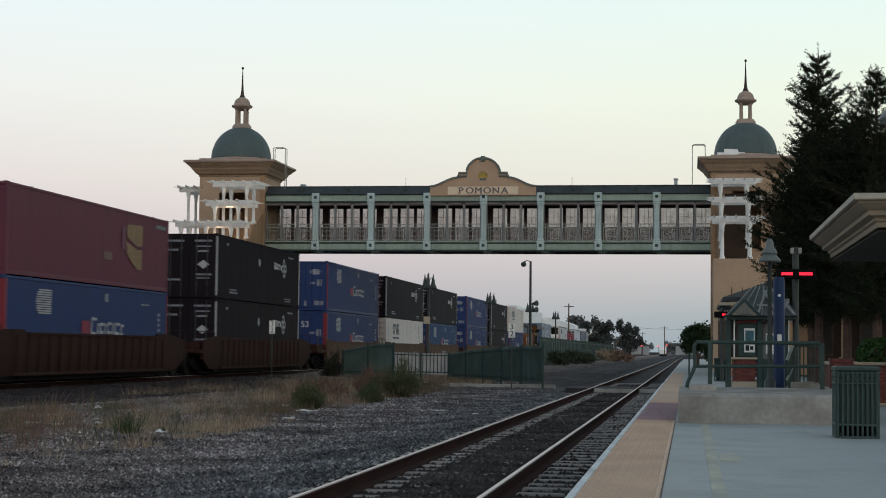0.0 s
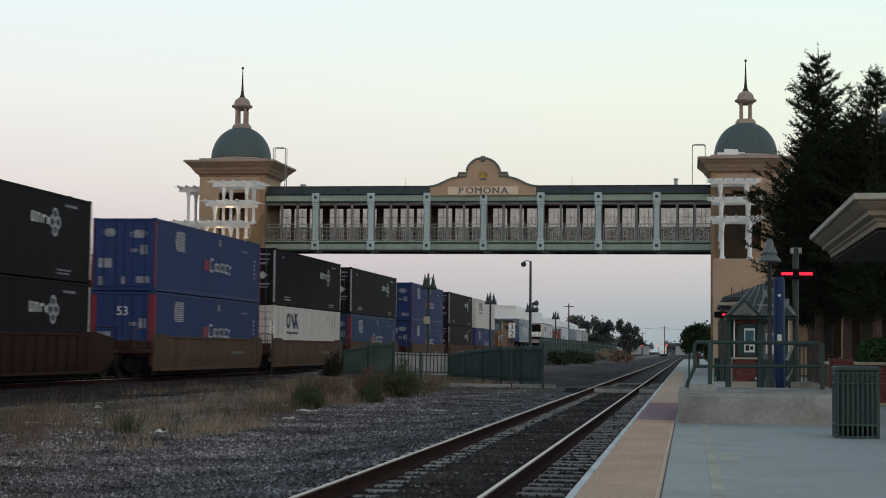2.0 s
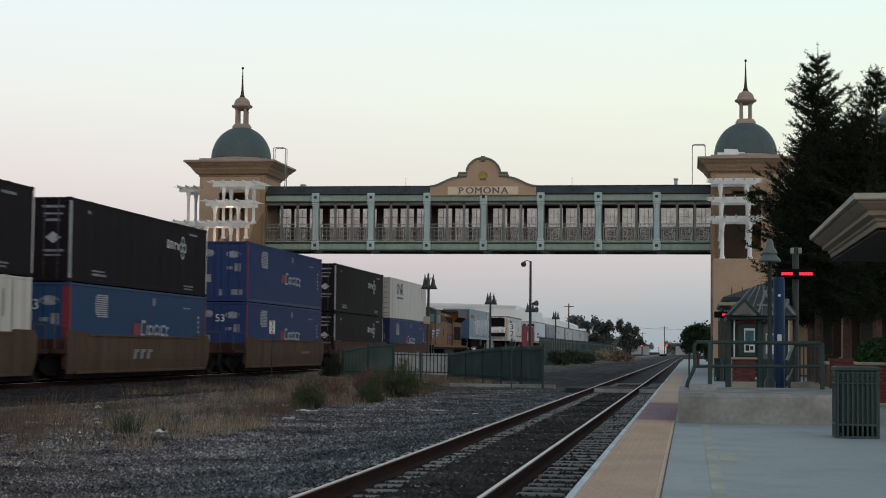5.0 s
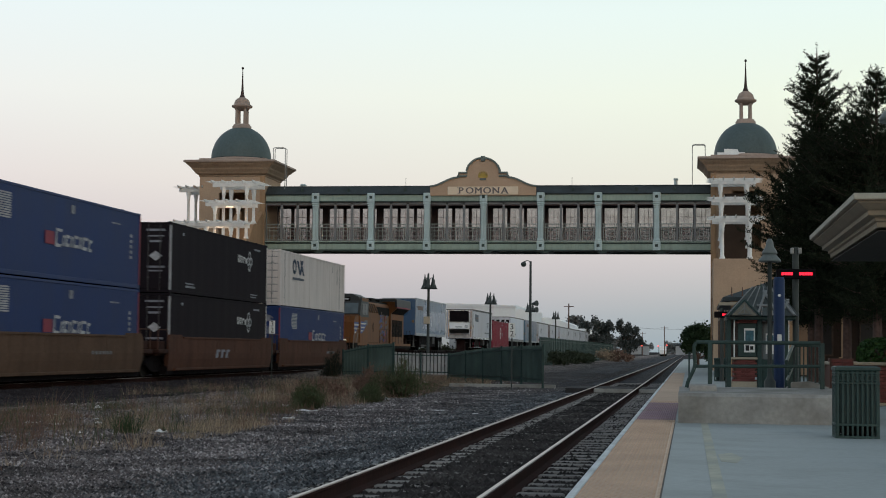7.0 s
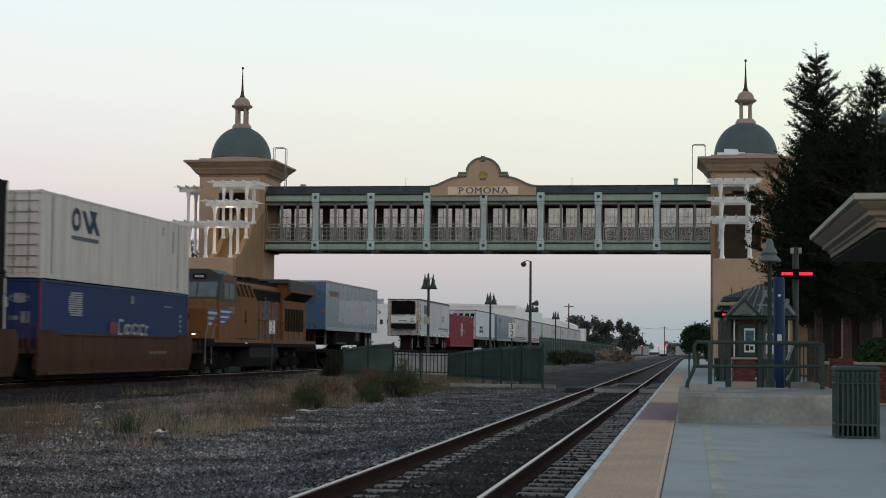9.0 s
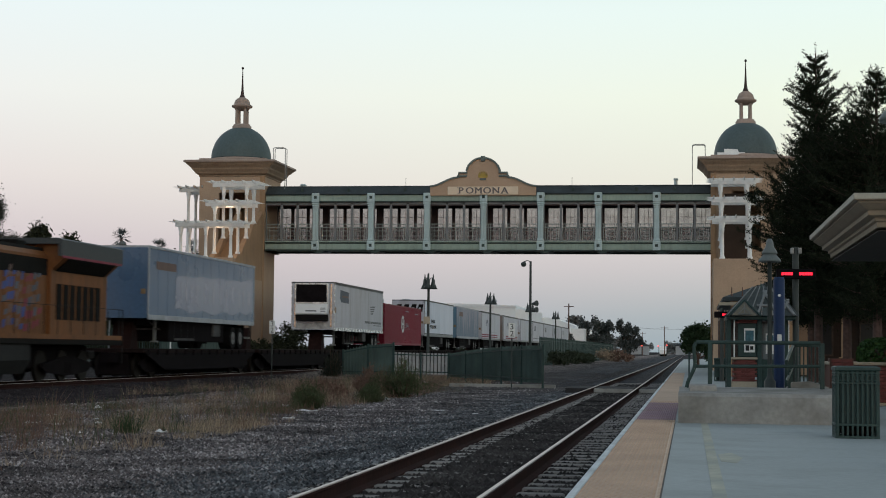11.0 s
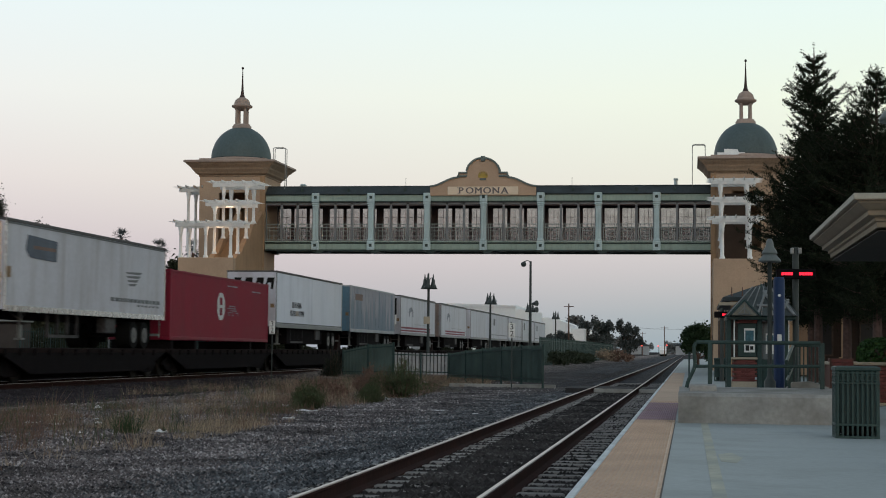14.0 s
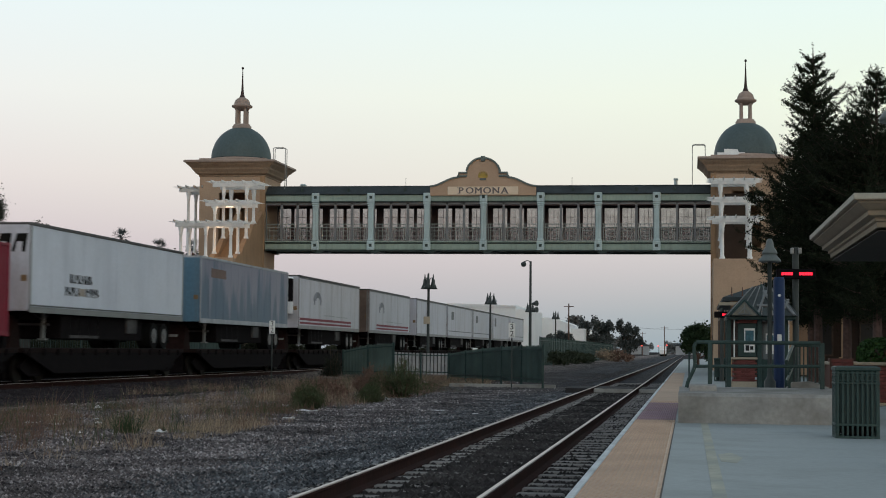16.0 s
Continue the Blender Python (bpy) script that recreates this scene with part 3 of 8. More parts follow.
def pergola(parent, x0, x1, y0, y1, z, posts, zb):
    """White timber trellis on turned posts, beam ends cut to a slant."""
    for y in (y0, y1):
        for off in (0, .16):
            part("pergola_beam", Msh().box(x0, x1, y + off, y + off + .06, z, z + .22, .01), WHITE_PAINT, parent, "white timber beam")
    n = max(3, int((x1 - x0) / .62))
    raf = Msh().prism([(y0 - .75, z + .36), (y1 + .65, z + .36), (y1 + .55, z + .22), (y0 - .5, z + .22)], "x", -.035, .035).mesh("rafter", WHITE_PAINT)
    for i in range(n + 1):
        part("rafter", raf, None, parent, "white slant-cut rafter", loc=(x0 + .12 + (x1 - x0 - .24) * i / n, 0, 0))
    k = max(2, int((y1 - y0 + 1.1) / .62))
    pur = Msh().add([(x0 - .34, 0, .03), (x0 - .1, -.025, 0), (x0 - .1, .025, 0), (x0 - .1, .025, .05), (x0 - .1, -.025, .05),
                     (x1 + .14, -.03, 0), (x1 + .14, .03, 0), (x1 + .14, .03, .06), (x1 + .14, -.03, .06), (x1 + .42, 0, .045)],
                    [(0, 2, 1), (0, 3, 2), (0, 4, 3), (0, 1, 4), (1, 2, 6, 5), (2, 3, 7, 6), (3, 4, 8, 7), (4, 1, 5, 8), (9, 5, 6), (9, 6, 7), (9, 7, 8), (9, 8, 5)]).mesh("purlin", WHITE_PAINT)
    for i in range(k + 1):
        part("purlin", pur, None, parent, "white pointed purlin", loc=(0, y0 - .45 + (y1 - y0 + .8) * i / k, z + .25))
    for x, y in posts:
        c = Msh().lathe(x, y, [(.15, zb), (.15, zb + .12), (.10, zb + .16), (.085, z - .5), (.13, z - .45), (.10, z - .38), (.155, z - .12), (.155, z)], 12)
        part("pergola_post", c, WHITE_PAINT, parent, "white turned post")


def make_tower(name, x_in, x_out, label):
    """x_in: face on the bridge's side; x_out: the outer face."""
    t = thing(name, label, "tower", (0, 0, 0))
    a, b = min(x_in, x_out), max(x_in, x_out)
    s = 1 if x_out > x_in else -1
    cx, yf, yk = (a + b) / 2, 102.1, 106.3
    cy = (yf + yk) / 2
    hw, hd = (b - a) / 2, (yk - yf) / 2
    zb = 7.3
    # upper storey with a doorway on the stair side
    w = .3
    dw = .85
    for q in ((a, cx - dw, yf, yf + w, zb, 12.1), (cx + dw, b, yf, yf + w, zb, 12.1), (cx - dw, cx + dw, yf, yf + w, 11.0, 12.1), (a, b, yk - w, yk, zb, 12.1),
              (a, a + w, yf + w, yk - w, zb, 12.1), (b - w, b, yf + w, yk - w, zb, 12.1), (a, b, yf + w, yk - w, zb, zb + .3)):
        part("upper_wall", Msh().box(*q), STUCCO, t, "tan stucco wall")
    part("shaft", Msh().box(a, b, yf + .02, yf + 2.9, -.3, zb - .002, .03), STUCCO, t, "tan stucco shaft")
    part("corner_strip", Msh().box(x_in - .28, x_in + .05 if s < 0 else x_in + .28, yf - .06, yf + .02, -.3, 12.05, .01) if s < 0 else Msh().box(x_in - .05, x_in + .28, yf - .06, yf + .02, -.3, 12.05, .01), STUCCO_DARK, t, "ochre corner strip")
    part("band", Msh().box(a - .06, b + .06, yf - .05, yk + .06, 12.02, 12.1, .02), CORNICE, t)
    cor = Msh().frustum(cx, cy, [(hw + .04, hd + .04, 12.1), (hw + .22, hd + .22, 12.22), (hw + .26, hd + .26, 12.3), (hw + .40, hd + .40, 12.46), (hw + .44, hd + .44, 12.55),
                                 (hw + .66, hd + .66, 12.74), (hw + .70, hd + .70, 12.80), (hw + .80, hd + .80, 12.88)])
    part("cornice", cor, CORNICE, t, "stepped plaster cornice")
    part("roof_slab", Msh().frustum(cx, cy, [(hw + .84, hd + .84, 12.885), (hw + .84, hd + .84, 13.0), (hw + .76, hd + .76, 13.03), (hw + .3, hd + .3, 13.08)]), LANTERN, t, "pale eave slab")
    part("roof_kerb", Msh().box(cx - hw - .05, cx + hw + .05, cy - hd - .05, cy + hd + .05, 13.07, 13.2, .02), LANTERN, t, "pale stepped kerb")
    part("dome_kerb", Msh().lathe(cx, cy, [(2.06, 13.1), (2.06, 13.26), (1.95, 13.32), (1.5, 13.32)], 40), LANTERN, t)
    R = 1.93
    dome = Msh().lathe(cx, cy, [(R * math.cos(i * math.pi / 28), 13.35 + R * 1.09 * math.sin(i * math.pi / 28)) for i in range(0, 13)], 48)
    part("dome", dome, DOME, t, "green-grey metal dome")
    if s > 0:
        part("flashing", Msh().prism([(102.30, 13.2), (102.36, 13.56), (102.62, 13.62), (102.75, 13.2)], "x", cx - 1.34, cx - .44).prism([(102.2, 13.2), (102.24, 13.36), (102.62, 13.4), (102.7, 13.2)], "x", cx - 1.75, cx - .1), WHITE_PAINT, t, "white roof flashing patch")
    zt = 15.28
    part("lantern_base", Msh().lathe(cx, cy, [(.62, zt + .04), (.62, zt + .20), (.56, zt + .24), (.52, zt + .34), (.0, zt + .34)], 24), LANTERN, t, "pinkish plaster lantern")
    for i in range(4):
        an = math.pi / 4 + i * math.pi / 2
        part("lantern_column", Msh().cyl((cx + .38 * math.cos(an), cy + .38 * math.sin(an), zt + .3), (cx + .38 * math.cos(an), cy + .38 * math.sin(an), zt + 1.32), .115, .1, 12), LANTERN, t)
    part("lantern_cap", Msh().lathe(cx, cy, [(.0, zt + 1.25), (.42, zt + 1.27), (.5, zt + 1.38), (.66, zt + 1.46), (.67, zt + 1.56), (.54, zt + 1.63)] +
                                   [(.52 * math.cos(i * math.pi / 16), zt + 1.63 + .5 * math.sin(i * math.pi / 16)) for i in range(7)], 28), LANTERN, t)
    part("spire", Msh().lathe(cx, cy, [(.22, zt + 2.05), (.12, zt + 2.28), (.075, zt + 2.6), (.022, zt + 3.95), (.0, zt + 3.95)], 10), BARK_RUST, t, "dark slender spire")
    part("finial_ball", Msh().lathe(cx, cy, [(.0001 + .085 * math.sin(i * math.pi / 8), zt + 4.02 - .085 * math.cos(i * math.pi / 8)) for i in range(9)], 12), BARK_RUST, t)
    # roof ladder with hoops
    lx = x_in - s * 1.15
    lad = Msh()
    for yy in (yf + .7, yf + 1.15):
        lad.tube([(lx, yy, 10.9), (lx, yy, 13.85), (lx + s * .1, yy, 13.93), (lx + s * .70, yy, 13.93), (lx + s * .78, yy, 13.85), (lx + s * .78, yy, 12.95)], .024, 6)
    for i in range(9):
        lad.cyl((lx, yf + .7, 11.0 + i * .28), (lx, yf + 1.15, 11.0 + i * .28), .014, n=5)
    part("roof_ladder", lad, GREY_STEEL, t, "grey steel roof ladder")
    # stair block in front, the flight behind it between sloping walls
    y_st = 95.1
    sa, sb = (-29.9, b) if s < 0 else (a, b)
    part("stair_block", Msh().box(sa, sb - .01, y_st, y_st + 2.9, -.3, 6.5, .03), STUCCO, t, "tan stucco stair block")
    inner, outer = (sb - 1.56, sb) if s < 0 else (a + 1.56, a)
    part("stair_block", Msh().box(min(inner, outer) - (.25 if s < 0 else -.01), max(inner, outer) - (.01 if s < 0 else -.25), y_st + 2.9, yf, -.3, 6.3, .03), STUCCO, t)
    flank = [(95.7, 5.4), (95.7, 6.45), (96.2, 6.78), (96.78, 6.78), (98.08, 7.82), (98.64, 7.82), (99.72, 8.9), (100.35, 8.9), (101.9, 9.8), (101.9, 5.4)]
    if s < 0:
        for i in range(14):
            part("step", Msh().box(inner - .02, outer - .02, 96.6 + i * .3, yf - .002 * i, 6.28 + i * .17, 6.448 + i * .17), STUCCO_DARK, t)
        # ochre here also carries the orange lamplight on the slopes
        for xs in (inner - .14, outer - .28):
            part("stair_flank", Msh().prism(flank, "x", xs, xs + .284), STUCCO_DARK, t, "sloping stair wall, lamplit orange put into its ochre")
    else:
        # dark panel added for the gloom inside the stair opening
        part("stair_shade_panel", Msh().box(a + .74, a + 2.2, 101.2, 101.3, 6.3, 10.75), STAIR_SHADE, t, "dark panel for the stair opening's shade")
    gx = -28.32 if s < 0 else cx - .9
    r, sp = .93, 3.42
    gate = [(gx - r, .2), (gx - r, sp)] + [(gx - r * math.cos(math.pi * i / 14), sp + r * math.sin(math.pi * i / 14)) for i in range(1, 14)] + [(gx + r, sp), (gx + r, .2)]
    # flat plate on the wall, its dark colour gives the gateway's shade
    part("arch_shade_plate", Msh().prism(gate, "y", y_st - .012, y_st + .02), INTERIOR, t, "dark flat plate for the gateway's shade")
    for i in range(13):
        q = -r + r * 2 * (i + .5) / 13
        part("gate_bar", Msh().box(gx + q - .02, gx + q + .02, y_st - .04, y_st - .013, 3.1, sp + math.sqrt(r * r - q * q) - .02), BAR_TAN, t, "tan arch bar")
    part("gate_lintel", Msh().box(gx - r, gx + r, y_st - .06, y_st - .013, 3.0, 3.1), BAR_TAN, t, "tan lintel")
    part("gate_leaf", Msh().box(gx - r + .05, gx + r - .05, y_st - .03, y_st - .013, .2, 2.98), GATE_BROWN, t, "brown gate leaf")
    # blind arches on the flank: flat plates, the recess shade is in their colour
    for y, h in ((96.2, 1.9), (97.6, 2.9), (99.2, 4.1)):
        xx = sb if s < 0 else sa
        arch = [(y - .3, .2), (y - .3, h)] + [(y - .3 * math.cos(math.pi * i / 8), h + .3 * math.sin(math.pi * i / 8)) for i in range(1, 8)] + [(y + .3, h), (y + .3, .2)]
        part("arch_shade_plate", Msh().prism(arch, "x", xx - .02, xx + .012), ARCH_DARK, t, "dark flat plate for a blind arch's shade")
    if s < 0:
        pergola(t, -30.15, -26.0, 95.25, 96.5, 8.34, [(-29.84, 95.4), (-28.3, 95.4), (-26.78, 95.4), (-29.68, 96.6)], 6.5)
        pergola(t, -28.68, -25.85, 96.42, 97.7, 9.66, [(-28.1, 96.5), (-26.66, 96.5)], 6.78)
        pergola(t, -28.78, -25.98, 98.2, 99.9, 10.98, [(-28.1, 98.36), (-26.66, 98.36)], 7.82)
        for xp in (-28.1, -26.66):
            part("pergola_post", Msh().lathe(xp, 100.03, [(.15, 8.9), (.15, 9.02), (.10, 9.06), (.085, 10.24), (.13, 10.29), (.10, 10.36), (.155, 10.86), (.155, 10.98)], 12), WHITE_PAINT, t, "white turned post")
        pergola(t, a - 1.5, a + .3, 102.6, 104.4, 11.1, [(a - .9, 102.7), (a - .9, 104.3)], 7.3)
    else:
        for z, zb2, yy in ((8.58, 6.5, 95.25), (9.86, 7.3, 97.4), (11.2, 7.9, 100.0)):
            pergola(t, sa - .05, sa + 2.6, yy, yy + 1.5, z, [(sa + .52, yy + .1), (sa + 2.06, yy + .1), (sa + .52, yy + 1.4), (sa + 2.06, yy + 1.4)], zb2)
    return t


STAIR_SHADE = surf("stair_shade_brown", (.055, .036, .026), .9, var=.3, scale=.8)
BAR_TAN = surf("dusty_tan_bars", (.24, .19, .15), .7, var=.15)
GATE_BROWN = surf("brown_gate_boards", (.10, .06, .04), .8, var=.2, fine=8)
ARCH_DARK = surf("arch_shade_brown", (.12, .085, .06), .9, var=.15)
BARK_RUST = surf("dark_bronze", (.07, .045, .04), .6, .2, var=.2)
make_tower("bridge_tower", -26.54, -30.76, "tan stucco stair tower with a green dome and white pergolas")
make_tower("bridge_tower", 1.33, 5.55, "tan stucco stair tower with a green dome beside a conifer")


# ---- the train ----
TRAIN = []           # (thing, place along the train of its origin, height)
C53 = 16.154
MAROON = surf("maroon_container_paint", (.130, .029, .053), .55, var=.12, scale=.5, fine=10, bump=.05, dirt=(.065, .024, .036), streak=.5)
NAVY = surf("navy_container_paint", (.014, .037, .135), .55, var=.12, scale=.5, fine=10, bump=.05, dirt=(.03, .04, .08), streak=.4)
SEABLUE = surf("sea_blue_container_paint", (.012, .052, .145), .55, var=.12, scale=.5, fine=10, bump=.05, dirt=(.03, .045, .08), streak=.4)
BLACKBOX = surf("black_container_paint", (.0160, .0125, .0165), .66, var=.2, scale=.5, fine=10, bump=.03, dirt=(.026, .022, .026), streak=.25, spec=.06)
WHITEBOX = surf("dirty_white_container_paint", (.68, .62, .595), .5, var=.07, scale=.5, fine=10, bump=.05, dirt=(.30, .235, .19), streak=.5)
RED = surf("red_door_paint", (.21, .020, .034), .5, var=.12)
REDBOX = surf("red_container_paint", (.225, .010, .031), .55, var=.12, scale=.5, fine=9, bump=.05, dirt=(.13, .014, .025), streak=.5)
MARK_WHITE = surf("white_marking", (.62, .62, .62), .6, var=.1, fine=8)
MARK_DULL = surf("dull_pale_marking", (.24, .25, .29), .6, var=.3, fine=8)
MARK_PALE = surf("pale_marking", (.42, .43, .46), .6, var=.25, fine=8)
POST_PALE = surf("pale_post_paint", (.36, .36, .38), .6, var=.2, fine=6, dirt=(.12, .11, .11), streak=.6)
MARK_TAWNY = surf("tawny_marking", (.18, .115, .095), .6, var=.2)
MARK_PINK = surf("faded_pink_marking", (.165, .055, .085), .6, var=.25, fine=8)
MARK_SAND = surf("pale_sand_marking", (.42, .36, .31), .6, var=.2)
MARK_SLATE = surf("slate_marking", (.10, .12, .155), .6, var=.25)
MARK_RED = surf("red_marking", (.24, .035, .06), .6, var=.15)
MARK_BLUE = surf("dark_blue_marking", (.02, .045, .09), .6, var=.15)
MARK_GREY = surf("grey_marking", (.16, .17, .18), .6, var=.2)
MARK_YELLOW = surf("straw_yellow_marking", (.25, .160, .085), .6, var=.2, fine=6)
TTX_BROWN = surf("faded_rust_brown_wagon_paint", (.100, .048, .034), .8, var=.2, scale=.6, fine=9, dirt=(.045, .024, .018), streak=.5, sw=1.2, spec=.12)
TTX_YELLOW = surf("faded_ochre_wagon_paint", (.116, .071, .049), .8, var=.2, scale=.6, fine=9, dirt=(.055, .032, .024), streak=.6, sw=1.2, spec=.12)
DARK_BROWN = surf("dark_brown_wagon_paint", (.040, .018, .014), .8, var=.2, scale=.6, fine=9, dirt=(.016, .010, .009), streak=.7, spec=.12)
TRAILER_WHITE = surf("white_trailer_skin", (.54, .545, .60), .38, var=.10, scale=.4, fine=8, bump=.04, dirt=(.27, .25, .245), streak=.55, sw=1.1)
TRAILER_SILVER = surf("bare_aluminium_skin", (.66, .70, .79), .36, 0, var=.06, scale=.4, fine=8, bump=.03, dirt=(.34, .38, .46), streak=.3, sw=.7)
TRAILER_BLUE = surf("mid_blue_trailer_skin", (.060, .118, .212), .28, var=.12, scale=.5, fine=8, bump=.02, dirt=(.085, .115, .175), streak=.4, spec=.5)


def printed_side(name, low, high, rough):
    """Faded print: pale above, blue below, with soft upright bands where the two meet."""
    ma = surf(name, low, rough, var=.12, scale=.5, fine=6, bump=.02, spec=.45)
    nt = ma.node_tree
    n, k = nt.nodes, nt.links
    bs = n["Principled BSDF"]
    was = bs.inputs["Base Color"].links[0].from_socket
    co = n.new("ShaderNodeTexCoord")
    sep = n.new("ShaderNodeSeparateXYZ")
    k.new(co.outputs["Object"], sep.inputs[0])
    mp = n.new("ShaderNodeMapping")
    mp.inputs["Scale"].default_value = (0, 1.05, .10)
    k.new(co.outputs["Object"], mp.inputs[0])
    band = n.new("ShaderNodeTexNoise")
    band.inputs["Scale"].default_value, band.inputs["Detail"].default_value = 1.0, 3
    k.new(mp.outputs[0], band.inputs["Vector"])
    add = n.new("ShaderNodeMath")
    add.operation = "MULTIPLY_ADD"
    add.inputs[1].default_value = 11.0
    k.new(band.outputs["Fac"], add.inputs[0])
    k.new(sep.outputs["Z"], add.inputs[2])
    fac = n.new("ShaderNodeMapRange")
    fac.interpolation_type = "SMOOTHSTEP"
    fac.inputs[1].default_value, fac.inputs[2].default_value = 7.7, 8.9
    fac.inputs[3].default_value, fac.inputs[4].default_value = 0, .85
    k.new(add.outputs[0], fac.inputs[0])
    mx = n.new("ShaderNodeMix")
    mx.data_type = "RGBA"
    mx.inputs[7].default_value = (*high, 1)
    k.new(fac.outputs[0], mx.inputs["Factor"])
    k.new(was, mx.inputs[6])
    k.new(mx.outputs[2], bs.inputs["Base Color"])
    return ma


TRAILER_FADED = printed_side("streaked_blue_lavender_skin", (.070, .125, .190), (.245, .240, .305), .42)
TEAL_NOSE = surf("teal_blue_nose_panel", (.10, .20, .285), .4, var=.12, scale=.5, fine=8, dirt=(.13, .17, .2), streak=.5)
NOSE_BROWN = surf("grey_brown_nose_panel", (.20, .15, .13), .6, var=.2, scale=.8, fine=8, dirt=(.09, .07, .06), streak=.6)
ROOF_RAIL = surf("dull_dark_roof_rail", (.085, .08, .08), .6, var=.2, fine=8)
GLASS_DARK = surf("dark_glass", (.02, .024, .028), .3, var=.1, bump=0)


def corrugated(x, y0, y1, z0, z1, pitch, depth, outward):
    m = Msh()
    n = int((y1 - y0) / pitch)
    ys = []
    for i in range(n):
        a = y0 + (y1 - y0) * i / n
        p = (y1 - y0) / n
        ys += [(a, 0), (a + p * .35, 0), (a + p * .5, depth), (a + p * .85, depth)]
    ys.append((y1, 0))
    v = []
    for y, d in ys:
        v += [(x - outward * d, y, z0), (x - outward * d, y, z1)]
    m.add(v, [(2 * i, 2 * i + 2, 2 * i + 3, 2 * i + 1) for i in range(len(ys) - 1)])
    return m


MESHES = {}


def cached(key, make):
    if key not in MESHES:
        MESHES[key] = make()
    return MESHES[key]


def mark(parent, rects, material, y_near, z_top, L, H, x=1.302, name="marking", label=""):
    """Flat plain shapes on the side that faces east: each (from, to) along the length and (from, to) down from the top, as shares."""
    for a, b, c, d in rects:
        part(name, Msh().box(x, x + .004, y_near + a * L, y_near + b * L, z_top - d * H, z_top - c * H), material, parent, label)


def end_mark(parent, rects, material, y, H, W=2.5, name="marking", label=""):
    for a, b, c, d in rects:
        part(name, Msh().box(-W / 2 + a * W, -W / 2 + b * W, y - .004, y, H - d * H, H - c * H), material, parent, label)


def ring(m, cy, cz, ry, rz, thick, x=1.302, turn=0.0, n=8):
    """A flat ring on the side that faces east."""
    v = []
    for i in range(n):
        a = turn + 2 * math.pi * i / n
        for k in (1, 1 - thick):
            v += [(x, cy + ry * k * math.cos(a), cz + rz * k * math.sin(a)), (x + .004, cy + ry * k * math.cos(a), cz + rz * k * math.sin(a))]
    f = []
    for i in range(n):
        a, b = 4 * i, 4 * ((i + 1) % n)
        f += [(a + 1, b + 1, b + 3, a + 3), (a, a + 1, b + 1, b), (a + 2, b + 2, b + 3, a + 3)]
    return m.add(v, f)


